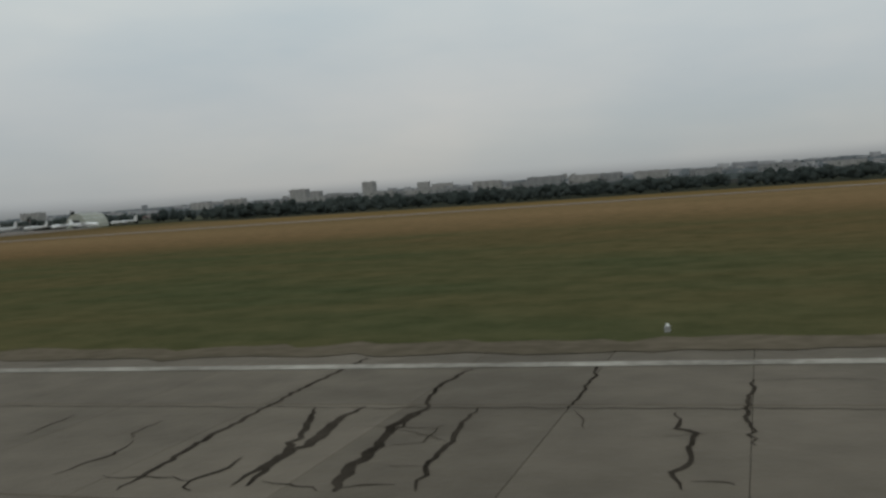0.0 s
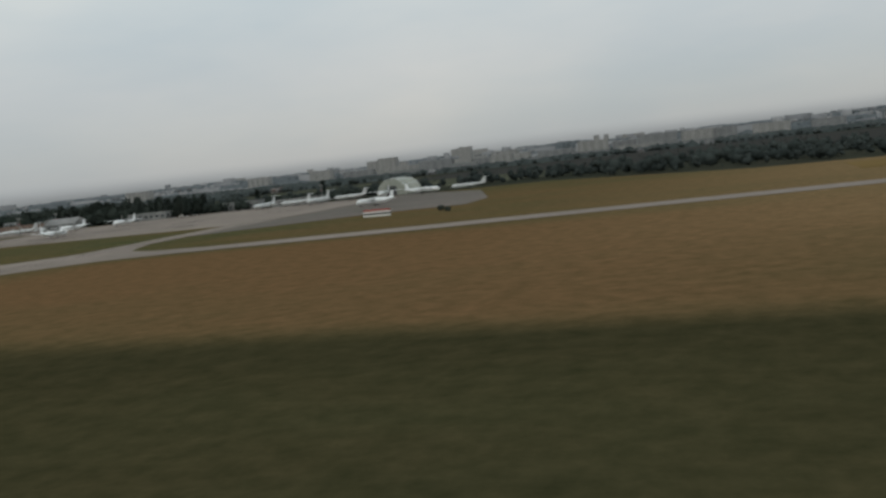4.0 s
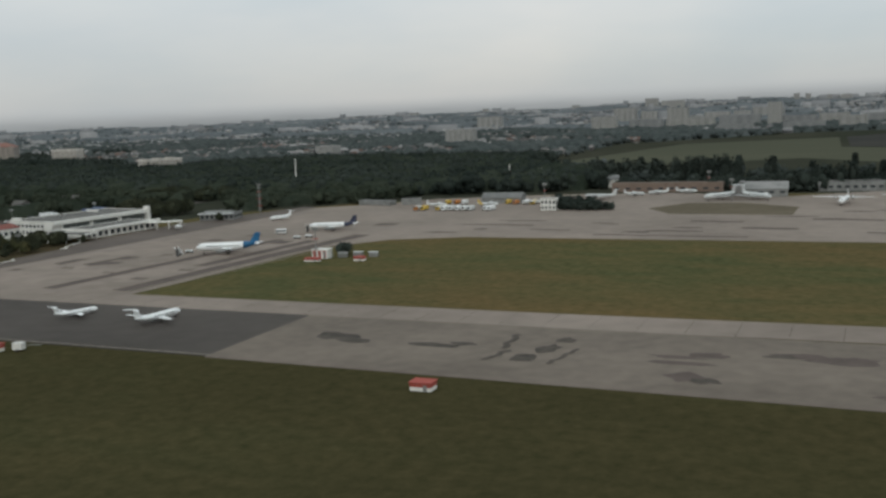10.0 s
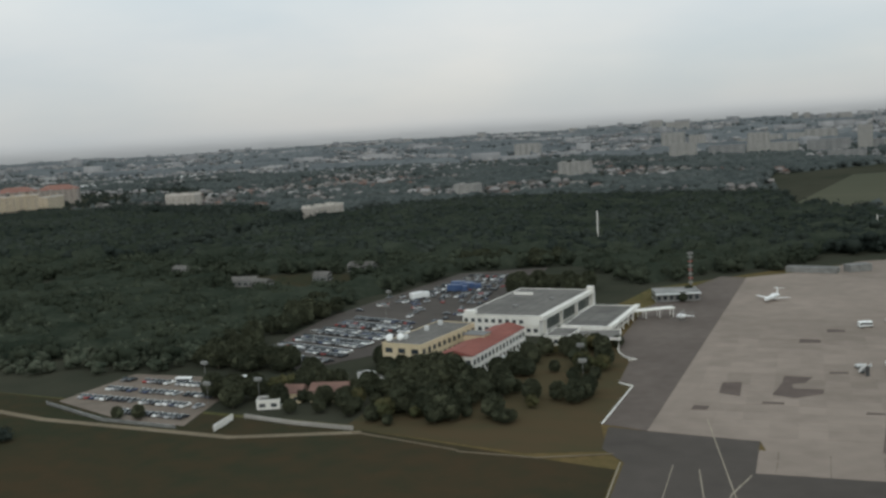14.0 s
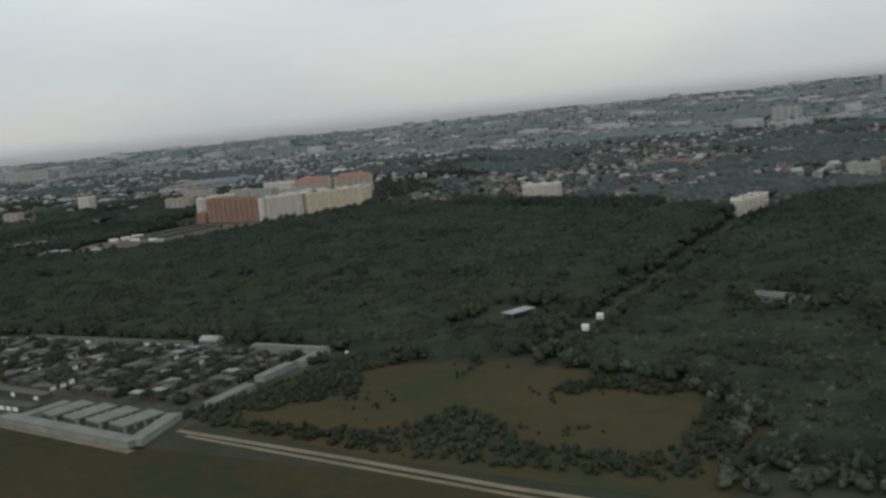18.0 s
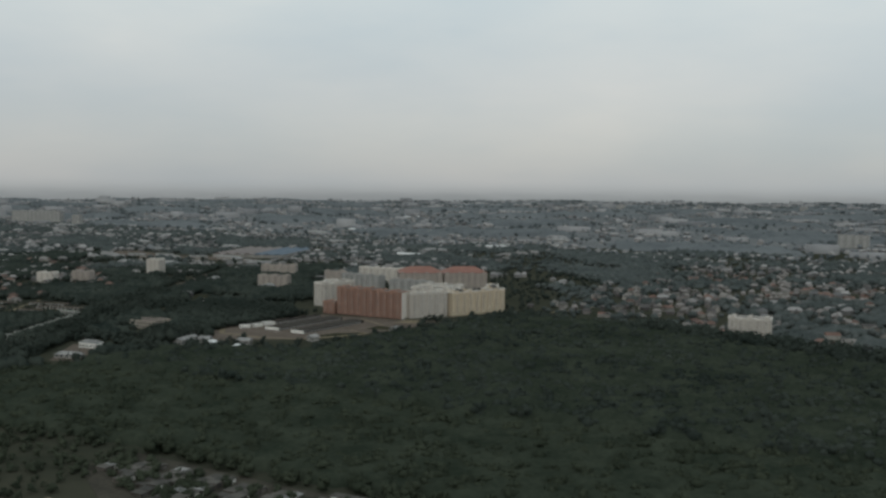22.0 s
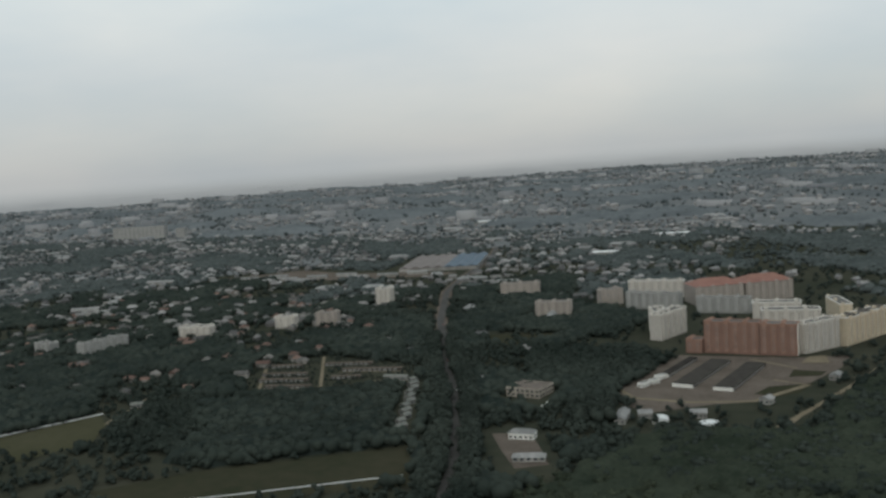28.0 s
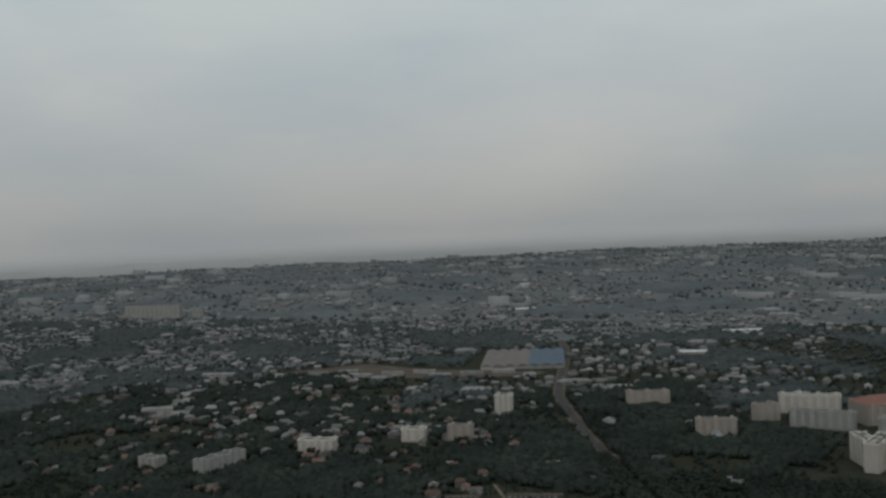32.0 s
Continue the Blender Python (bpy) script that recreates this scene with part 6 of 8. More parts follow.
for x, y in ((-1229, 715), (-1198, 736)):
    tall = apartment("pink", x - 5, y + 8, 36, 24, 13.2, 34, 7, roof=REDT, label="tall pinkish apartment block under a hipped red roof")
    bm = bmesh.new()
    v = [bm.verts.new(p) for p in ((-18.5, -12.6, 13.75), (18.5, -12.6, 13.75), (18.5, 12.6, 13.75), (-18.5, 12.6, 13.75), (-9, -1, 18.2), (9, -1, 18.2), (9, 1, 18.2), (-9, 1, 18.2))]
    for f in ((0, 1, 5, 4), (1, 2, 6, 5), (2, 3, 7, 6), (3, 0, 4, 7), (4, 5, 6, 7), (3, 2, 1, 0)):
        bm.faces.new([v[i] for i in f])
    part("hipped_roof", bm, REDT, tall, "faded red hipped roof")
apartment("grey", -1218, 680, 36, 8, 10.5, 3, 6)
apartment("pale", -1166, 622, 34, 12, 13, 12, 6)
apartment("pale", -1180, 660, 30, 12, 11, 8, 5)
apartment("cream", -1143, 668, 8, 34, 11, 20, 2)
apartment("pale", -1282, 742, 42, 8, 13, 6, 7)
apartment("grey", -1270, 691, 41, 8, 11.5, -9, 7)
apartment("pink", -1308, 707, 18, 8, 11.5, 43, 3)
apartment("pink", -1333, 654, 26, 8, 10.5, 13, 5)
apartment("pink", -1401, 752, 33, 8, 9.6, 21, 5)
apartment("pale", -1496, 689, 13, 11, 14.5, 14, 3, label="pale square tower block standing alone")
apartment("pink", -1492, 599, 17, 8, 10.0, 14, 3)
apartment("pale", -1522, 588, 16, 8, 8.4, 14, 3)
apartment("pale", -1570, 543, 25, 8, 8.2, 14, 5)
apartment("grey", -1605, 486, 36, 9, 8.6, 82, 6)
apartment("grey", -1649, 475, 17, 8, 7.2, -6, 3)
apartment("grey", -2390, 1312, 100, 14, 23, 18, 12)
apartment("grey", -2324, 1348, 16, 14, 17, 18, 3)
apartment("pale", -939, 571, 23, 9, 13.6, 3, 5)
apartment("pale", -797, 505, 30, 6, 7.8, 77, 6)
apartment("grey", -722, 831, 28, 9, 13.5, -8, 5)
apartment("grey", -760, 655, 18, 9, 8, -10, 3)
# Far rows take grey walls in place of haze.
for i, (x, w, h) in enumerate(((-668, 30, 24), (-621, 40, 19), (-572, 56, 19), (-513, 44, 21), (-451, 36, 18), (-415, 32, 19), (-363, 44, 18), (-321, 36, 24), (-285, 28, 20), (-245, 44, 24), (-201, 36, 23), (-170, 26, 23), (-120, 40, 22), (-60, 36, 20), (20, 46, 20), (90, 40, 18))):
    apartment(("grey", "dull", "grey", "dull", "dull")[i % 5], x, 1150 + 12 * (i % 3), w, 10, h - 7, (-4, 6, 2)[i % 3], max(3, int(w / 9)))
apartment("grey", -476, 1156, 15, 12, 26.5, 0, 3, label="tall grey tower block over the panel blocks")
apartment("grey", -587, 1180, 24, 12, 24, 0, 4, label="tall white tower block over the panel blocks")
for i, (x, w, h) in enumerate(((-436, 38, 15), (-393, 24, 19), (-350, 40, 12), (-300, 38, 13), (-250, 40, 14), (-500, 34, 14), (-200, 44, 13))):
    apartment(("dull", "grey", "dull")[i % 3], x, 985 + 14 * (i % 2), w, 9, h - 7, (3, -6, 8)[i % 3], max(3, int(w / 9)))
for i, (x, w, h) in enumerate(((-723, 34, 42), (-690, 24, 36), (-958, 42, 36), (-619, 24, 18), (-588, 38, 22), (-516, 44, 35), (-550, 24, 32))):
    apartment("grey", x, 1500 + 16 * (i % 3), w, 14, h - 17 if h > 30 else h - 8, (0, 8, -5)[i % 3], 4)

PALE = surf("pale_roofing", (0.115, 0.12, 0.11), (0.175, 0.173, 0.157), 0.2, fine=0.6, spec=0.1)
GSTONE = surf("grey_block_wall", (0.15, 0.15, 0.14), (0.24, 0.235, 0.22), 0.3)
BROWNR = surf("brown_felt_roof", (0.034, 0.031, 0.029), (0.058, 0.053, 0.048), 0.2, rand=0.4, spec=0.0)
WSHED = surf("dull_shed_wall", (0.20, 0.19, 0.175), (0.33, 0.315, 0.295), 0.2, rand=0.5)
GWAL = surf("garage_brick", (0.046, 0.040, 0.034), (0.088, 0.077, 0.067), 0.4, rand=0.4)
# towers on the skyline
for x, y, w, d, h in ((-905, 2600, 34, 16, 24), (-868, 2606, 26, 16, 17), (-838, 2606, 34, 16, 19), (-567, 2935, 16, 16, 20), (-536, 2920, 14, 14, 19), (-437, 2898, 30, 16, 17), (-480, 2910, 12, 12, 16), (-1190, 2880, 22, 14, 14), (-1470, 2850, 16, 14, 14), (-1690, 2800, 26, 14, 13)):
    apartment("grey", x, y, w, d, h, 6, 4, label="tall hazy grey tower block on the skyline")

# garage rows before the orange block
for i, (x0, y0, x1, y1, wd) in enumerate(((-1209, 488, -1204, 530, 4.4), (-1195, 469, -1188.5, 527, 10.4), (-1175, 466.5, -1169.5, 523, 9.6))):
    ln, hw = math.hypot(x1 - x0, y1 - y0), wd / 2
    g_row = thing("garage_row", "long row of brown brick garages with a white end", "garages", rot((x0 + x1) / 2, (y0 + y1) / 2, math.degrees(math.atan2(y1 - y0, x1 - x0))), "garage rows")
    boxpart("wall", (-ln / 2, ln / 2, -hw, hw, -0.1, 1.5), GWAL, g_row)
    boxpart("roof", (-ln / 2 - 0.1, ln / 2 + 0.1, -hw - 0.15, hw + 0.15, 1.5, 1.65), BROWNR, g_row)
    boxpart("end_wall", (-ln / 2 - 0.2, -ln / 2 - 0.11, -hw - 0.1, hw + 0.1, -0.1, 1.7), WHITE, g_row, "white painted end wall")
    for k in range(int(ln / 3)):
        u = -ln / 2 + 1.5 + k * 3
        for sgn in (-1, 1):
            boxpart("door", (u - 1, u + 1, min(sgn * (hw + 0.005), sgn * (hw + 0.06)), max(sgn * (hw + 0.005), sgn * (hw + 0.06)), 0, 1.25), METAL, g_row)
for x, y, w, a in ((-1206.5, 408, 16, 99), (-1198, 414, 6, 20), (-1176, 420, 7, 15), (-1300, 461, 9, -45), (-1128, 500, 7, 80), (-1152, 449, 5, 70)):
    building("warehouse", "low pale warehouse with a white sheet roof", "warehouse", rot(x, y, a), w, 5, 2.4, WSHED, ROOFL, [(0.8, 0.7, 4, 2)], kind_roof="gable")
for x, y, w, d, h, a in ((-1238.6, 372, 11, 6, 2.6, 6), (-1224.5, 345, 13, 5, 1.8, 18)):
    building("detached_house", "white house with a hipped pale roof in a bare yard", "house", rot(x, y, a), w, d, h, WSHED if h < 2 else WHITE, ROOFL, [(0.7, 0.9, 5, 3)], kind_roof="hip")
building("workshop", "beige workshop with a flat brown roof behind trees", "workshop", rot(-1264, 441.5, -6), 18.5, 15, 4.6, surf("beige_workshop_wall", (0.24, 0.21, 0.175), (0.32, 0.28, 0.235), 0.3), surf("brown_workshop_roof", (0.105, 0.087, 0.076), (0.155, 0.128, 0.112), 0.3, spec=0.05), [(0.8, 1.0, 7, 5), (2.8, 1.0, 7, 5)])
for x, y, w in ((-1214, 467.5, 6), (-1210.6, 475, 5.5), (-1210.2, 484.5, 6)):
    building("white_store", "small white store along the garage yard", "store", rot(x, y, 65), w, 3.0, 1.9, WHITE, ROOFL, [(0.5, 0.6, 3, 1)])
wall_run("white wall beside the workshop yard", [(-1248.6, 415), (-1248.4, 439)], 1.1, 0.4, WHITE, step=4)
wall_run("short white wall by the roadside trees", [(-1270.7, 408.5), (-1264.8, 403.5)], 1.0, 0.4, WHITE, step=4)
for path, w in (([(-1227, 463), (-1212.5, 444.5), (-1184, 442.6), (-1158, 450.7), (-1139, 486)], 3.4), ([(-1175, 536.5), (-1149, 520)], 2.2), ([(-1156, 492.5), (-1139, 486)], 2.0), ([(-1141.3, 388), (-1138, 418), (-1134.5, 439)], 2.4)):
    tagged(ribbon("dirt_path", path, w, 0.075, TRACK), "pale dirt path by the garage yard", "path", kind="structure")
hall = thing("market_hall", "wide low market hall under blue and pink sheet roofs", "market", rot(-1580, 960, 19))
PINKR = surf("pink_sheet_roof", (0.135, 0.118, 0.112), (0.185, 0.158, 0.148), 0.1)
BLUER = surf("blue_sheet_roof", (0.078, 0.105, 0.14), (0.108, 0.138, 0.17), 0.1)
for i in range(7):
    u = -42 + i * 12
    boxpart("bay", (u, u + 11.6, -58, 60, -0.1, 3.6), WSHED, hall)
    bm = bmesh.new()
    v = [bm.verts.new(p) for p in ((u - 0.2, -58.5, 3.6), (u + 11.8, -58.5, 3.6), (u + 11.8, 60.5, 3.6), (u - 0.2, 60.5, 3.6), (u + 5.8, -58.5, 5.6), (u + 5.8, 60.5, 5.6))]
    for f in ((0, 4, 5, 3), (4, 1, 2, 5), (0, 1, 4), (2, 3, 5)):
        bm.faces.new([v[k] for k in f])
    part("roof_span", bm, BLUER if i > 3 else PINKR, hall)
for i in range(9):
    x = -1780 + i * 26
    building("market_shed", "long pale market shed beside the paved strip", "shed", rot(x, 815 + (x + 1780) * 0.2 + (i % 3) * 12, 12), 22, 5, 2.6, WSHED, ROOFL, [], kind_roof="gable")

# allotment garages, sheds and yards along the main road
LANES = [[(-1444, 462), (-1410, 411)], [(-1428, 500), (-1381, 428)], [(-1449, 377.5), (-1430, 387), (-1405, 392)], [(-1448, 340), (-1458.5, 360), (-1455, 370), (-1473.5, 394)], [(-1393, 464), (-1355, 474.5)], [(-1416, 418.5), (-1386, 425.5)], [(-1362, 450), (-1338, 453)], [(-1530, 640), (-1470, 628), (-1425, 640)]]
for path in LANES:
    tagged(ribbon("allotment_lane", path, 1.9, 0.06, TRACK), "pale dirt lane between allotments", "lane", kind="structure")
for x0, y0, x1, y1 in ((-1442, 465.5, -1424.5, 472), (-1434, 446, -1408, 454), (-1426, 433, -1398, 441), (-1413, 421.5, -1387, 428), (-1392, 467, -1358, 477), (-1388, 449, -1372, 455), (-1474.6, 472, -1464.7, 477.5), (-1412, 478, -1384, 487)):
    ln = math.hypot(x1 - x0, y1 - y0)
    g_row = thing("garage_row", "low brown garage row among allotment trees", "garages", rot((x0 + x1) / 2, (y0 + y1) / 2, math.degrees(math.atan2(y1 - y0, x1 - x0))), "roadside garage rows")
    boxpart("wall", (-ln / 2, ln / 2, -1.6, 1.6, -0.1, 1.5), GWAL, g_row)
    boxpart("roof", (-ln / 2 - 0.1, ln / 2 + 0.1, -1.8, 1.8, 1.5, 1.65), YARD, g_row)
    for k in range(int(ln / 3)):
        u = -ln / 2 + 1.5 + k * 3
        boxpart("door", (u - 1, u + 1, -1.66, -1.605, 0, 1.25), METAL, g_row)
for x, y, w, a in ((-1349, 455, 14, 8), (-1457, 371, 8, 40), (-1421, 553, 8, 20), (-1428, 565, 11, 55), *[(-1337 + 3.9 * k + (k * 7 % 3), 452 - 8.2 * k, 3.6 + (k * 5 % 3), 60 + (k * 37 % 30)) for k in range(11)]):
    building("roadside_shed", "low roadside shed with a pale worn roof", "shed", rot(x, y, a), w, 3.6, 2.0, GSTONE, PALE, [(0.6, 0.7, 3, 1)], kind_roof="gable")
for x, y, w in ((-1189.5, 408, 7), (-1168, 405, 9.5)):
    dome = thing("round_roof_store", "white store with a rounded sheet roof", "store", rot(x, y, 15))
    boxpart("wall", (-w / 2, w / 2, -3, 3, -0.1, 1.2), WSHED, dome)
    bm = bmesh.new()
    arc_pts = [(w / 2 * math.cos(a), 1.2 + 1.5 * math.sin(a)) for a in np.linspace(0, math.pi, 9)]
    front, rear = [bm.verts.new((u, -3.1, z)) for u, z in arc_pts], [bm.verts.new((u, 3.1, z)) for u, z in arc_pts]
    for i in range(8):
        bm.faces.new((front[i], front[i + 1], rear[i + 1], rear[i]))
    bm.faces.new(front)
    bm.faces.new(rear[::-1])
    bmesh.ops.recalc_face_normals(bm, faces=bm.faces[:])
    part("roof", bm, GREYP, dome)
tagged(slab("house_yard", [(-1254, 374), (-1238, 379), (-1227, 362), (-1215, 342), (-1226, 334), (-1240, 353)], 0.05, YARD), "pale bare yard round two houses", "yard", kind="structure")
tagged(slab("sand_heap", [(-1148.4, 531), (-1146.4, 547), (-1138.4, 551), (-1134.5, 534)], 0.3, TRACK), "low heap of pale sand in the yard", "sand", kind="structure")
for pts in ([(-1160, 464), (-1156, 479), (-1143, 486), (-1137, 490), (-1141, 470), (-1150, 460)], [(-1150, 500), (-1136, 505), (-1134, 515), (-1150, 516)]):
    tagged(slab("grass_patch", pts, 0.06, DARKFIELD), "rough grass patch in the dirt yard", "grass", kind="structure")
tagged(slab("lot", [(-1355, 580), (-1310, 594), (-1298, 551), (-1333, 539)], 0.05, DARKFIELD), "dull grass lot between the blocks", "grass", kind="structure")
tagged(slab("wood_clearing", [(-716, 292), (-695, 300), (-672, 296), (-672, 270), (-697, 264), (-712, 274)], 0.03, MEADOW), "brown clearing in the wood", "grass", kind="structure")
# cars on the main road
for i in range(10):
    seg = 3 + i % 8
    (x0, y0), (x1, y1) = ROAD[seg], ROAD[seg + 1]
    u, side = (i * 0.37) % 1.0, 1.5 if i % 2 else -1.5
    dx, dy = (x1 - x0) / math.hypot(x1 - x0, y1 - y0), (y1 - y0) / math.hypot(x1 - x0, y1 - y0)
    copy_thing(STOCK[(i * 5) % len(STOCK)], rot(x0 + (x1 - x0) * u - side * dy, y0 + (y1 - y0) * u + side * dx, math.degrees(math.atan2(dy, dx)) + (180 if i % 2 else 0)))

# the crowded garage colony by the airfield
GCOL = surf("mixed_garage_roofs", (0.034, 0.032, 0.028), (0.084, 0.077, 0.067), 0.4, rand=0.6)
grng = np.random.default_rng(41)
bm = bmesh.new()
box(bm, -1.5, 1.5, -2.0, 2.0, -0.1, 1.3)
G_BODY = bpy.data.meshes.new("body")
bm.to_mesh(G_BODY)
G_BODY.materials.append(GWAL)
bm = bmesh.new()
box(bm, -1.55, 1.55, -2.1, 2.1, 1.3, 1.42)
G_ROOF = bpy.data.meshes.new("roof")
bm.to_mesh(G_ROOF)
G_ROOF.materials.append(GCOL)
bm = bmesh.new()
box(bm, -1.0, 1.0, -2.06, -2.003, 0, 1.1)
G_DOOR = bpy.data.meshes.new("door")
bm.to_mesh(G_DOOR)
G_DOOR.materials.append(surf("garage_door_paint", (0.42, 0.42, 0.40), (0.66, 0.64, 0.60), 0.3, rand=0.3))
G_DULL = G_DOOR.copy()
G_DULL.materials.clear()
G_DULL.materials.append(surf("dull_garage_door", (0.045, 0.042, 0.04), (0.13, 0.12, 0.11), 0.3, rand=0.5))
G_PALE = G_ROOF.copy()
G_PALE.materials.clear()
G_PALE.materials.append(ROOFL)


def garage(x, y, a, s=1.0, tall=1.0, label="small brick garage with a flat patched roof"):
    g = thing("garage", label, "garage", rot(x, y, a), "garage colony")
    g.scale = (s, s, tall)
    pick = grng.random()
    for nm, me in (("body", G_BODY), ("roof", G_ROOF if grng.random() < 0.9 else G_PALE), ("door", G_DOOR if pick < 0.4 else G_DULL)):
        o = new(nm, me)
        o.parent = g


COLONY = [(-1070, 216), (-1000, 184), (-955, 181), (-912, 178), (-866, 176), (-863, 223), (-1000, 224), (-1070, 230)]
made = 0
for r in range(32):
    # pairs of rows back to back, an aisle between the pairs
    x = -868 - (r // 2) * 13.2 - (4.3 if r % 2 else 0)
    for k in range(17):
        y = 176 + k * 3.1
        if inside([x], [y], COLONY)[0] and made < 330 and grng.random() < 0.86:
            garage(x + grng.uniform(-0.25, 0.25), y, (90 if r % 2 == 0 else 270) + grng.uniform(-1.5, 1.5), grng.uniform(0.92, 1.02), grng.uniform(0.8, 1.25))
            made += 1
for x0, y0, x1, y1, wd in ((-991, 227.2, -913, 227.0, 3.0), (-939, 164, -906, 163.5, 3.4), (-953, 176.4, -913, 172.2, 3.4), (-962, 171, -945, 168.5, 3.2)):
    ln = math.hypot(x1 - x0, y1 - y0)
    g_row = thing("garage_row", "long garage row with dark and white doors", "garages", rot((x0 + x1) / 2, (y0 + y1) / 2, math.degrees(math.atan2(y1 - y0, x1 - x0))), "garage colony rows")
    boxpart("wall", (-ln / 2, ln / 2, -wd / 2, wd / 2, -0.1, 1.35), GWAL if y0 < 200 else WSHED, g_row)
    boxpart("roof", (-ln / 2 - 0.1, ln / 2 + 0.1, -wd / 2 - 0.15, wd / 2 + 0.1, 1.35, 1.5), GCOL, g_row)
    for k in range(int(ln / 2.8)):
        u = -ln / 2 + 1.4 + k * 2.8
        boxpart("door", (u - 0.95, u + 0.95, -wd / 2 - 0.06, -wd / 2 - 0.004, 0, 1.1), DARK if grng.random() < 0.72 else WHITE, g_row)
# the walled block of pale garages at its corner
for i, (x0, y0, x1, y1, wd) in enumerate(((-908, 155.2, -855, 149, 3.6), (-855, 149, -860, 166.5, 3.6), (-901.8, 155, -899.6, 168, 3.6), (-857, 175, -857.4, 191, 3.4), (-859.6, 197, -860, 211, 3.2), (-857.8, 212, -858.4, 225, 3.6), (-859, 226.4, -887, 227.2, 2.6))):
    ln = math.hypot(x1 - x0, y1 - y0)
    g_row = thing("garage_row", "pale flat-roofed garage row forming a yard wall", "garages", rot((x0 + x1) / 2, (y0 + y1) / 2, math.degrees(math.atan2(y1 - y0, x1 - x0))), "walled garage yard")
    boxpart("wall", (-ln / 2, ln / 2, -wd / 2, wd / 2, -0.1, 1.5), GSTONE, g_row)
    boxpart("roof", (-ln / 2 - 0.1, ln / 2 + 0.1, -wd / 2 - 0.1, wd / 2 + 0.1, 1.5 + 0.01 * i, 1.66 + 0.01 * i), PALE, g_row)
for i in range(4):
    g_row = thing("garage_row", "broad pale-roofed garage row with dark doors", "garages", rot(-893.8 + i * 8.9, 163.4 - i * 0.7, 78), "walled garage yard")
    boxpart("wall", (-5.5, 5.5, -3.0, 3.0, -0.1, 1.6), GSTONE, g_row)
    boxpart("roof", (-5.7, 5.7, -3.2, 3.2, 1.6, 1.75), PALE, g_row)
    for k in range(4):
        boxpart("door", (-4.6 + k * 2.6, -2.8 + k * 2.6, -3.06, -3.005, 0, 1.3), DARK, g_row)
        boxpart("end_door", (-5.56, -5.505, -2.6 + k * 1.4, -1.6 + k * 1.4, 0, 1.3), DARK, g_row)

# houses of the suburb: nearer ones each a thing, the rest too many to count
HROOF = surf("mixed_house_roofs", (0.060, 0.057, 0.055), (0.20, 0.185, 0.172), 0.2, rand=0.5, island=0.55)
HROOFR = surf("reddish_house_roofs", (0.09, 0.055, 0.045), (0.17, 0.105, 0.085), 0.2, rand=0.4, island=0.45)
HWALL = surf("mixed_house_walls", (0.10, 0.095, 0.088), (0.32, 0.30, 0.275), 0.2, rand=0.4, island=0.5)


def house_mesh(w, d, h, hip):
    bm = bmesh.new()
    box(bm, -w / 2, w / 2, -d / 2, d / 2, -0.2, h)
    wall = bpy.data.meshes.new("wall")
    bm.to_mesh(wall)
    wall.materials.append(HWALL)
    bm = bmesh.new()
    e, k = 0.25, d * 0.4 if hip else 0
    v = [bm.verts.new(p) for p in ((-w / 2 - e, -d / 2 - e, h), (w / 2 + e, -d / 2 - e, h), (w / 2 + e, d / 2 + e, h), (-w / 2 - e, d / 2 + e, h), (-w / 2 - e + k, 0, h + d * 0.32), (w / 2 + e - k, 0, h + d * 0.32))]
    for f in ((0, 1, 5, 4), (2, 3, 4, 5), (1, 2, 5), (3, 0, 4), (3, 2, 1, 0)):
        bm.faces.new([v[i] for i in f])
    bm.normal_update()
    roofs = []
    for mt in (HROOF, HROOFR):
        r = bpy.data.meshes.new("roof")
        bm.to_mesh(r)
        r.materials.append(mt)
        roofs.append(r)
    bm.free()
    return wall, roofs


def patchy(xs, ys):
    """Where the town is built up: broad clusters between stretches of trees."""
    return np.sin(xs * 0.0125 + 1.4 * np.sin(ys * 0.0067)) + np.sin(ys * 0.0165 + 1.7 * np.sin(xs * 0.0058 + 1)) + 0.5 * np.sin(xs * 0.031 + ys * 0.027)


hrng = np.random.default_rng(51)
HM = [house_mesh(*k) for k in ((6.5, 4.6, 2.2, True), (5.2, 4.4, 2.0, False), (8.0, 5.0, 2.6, False), (5.5, 5.0, 3.4, True))]
SUB_E = [(-1110, 640), (-1000, 620), (-955, 575), (-900, 560), (-840, 560), (-740, 610), (-560, 600), (-548, 800), (-600, 960), (-1100, 960), (-1100, 700)]
SUB_W = [(-1390, 470), (-1420, 440), (-1480, 380), (-1560, 380), (-1750, 460), (-1800, 700), (-1640, 760), (-1520, 660), (-1440, 600)]
xs, ys = sow(hrng, 900, -1800, -548, 380, 960, [SUB_E, SUB_W])
spread = (xs < -860) | (patchy(xs * 1.9, ys * 1.9) > 0.35)
xs, ys = xs[spread], ys[spread]
for i, (x, y) in enumerate(zip(xs[:285], ys[:285])):
    wall, roofs = HM[int(hrng.integers(0, 4))]
    BUILT.append((x, y, 5.0))
    hs = thing("house", "small suburban house with a pitched roof among trees", "house", rot(x, y, float(hrng.choice([15, 105, 20, 110, 60]) + hrng.uniform(-6, 6))), "suburban houses")
    for nm, me in (("wall", wall), ("roof", roofs[int(hrng.random() < 0.5)])):
        o = new(nm, me)
        o.parent = hs


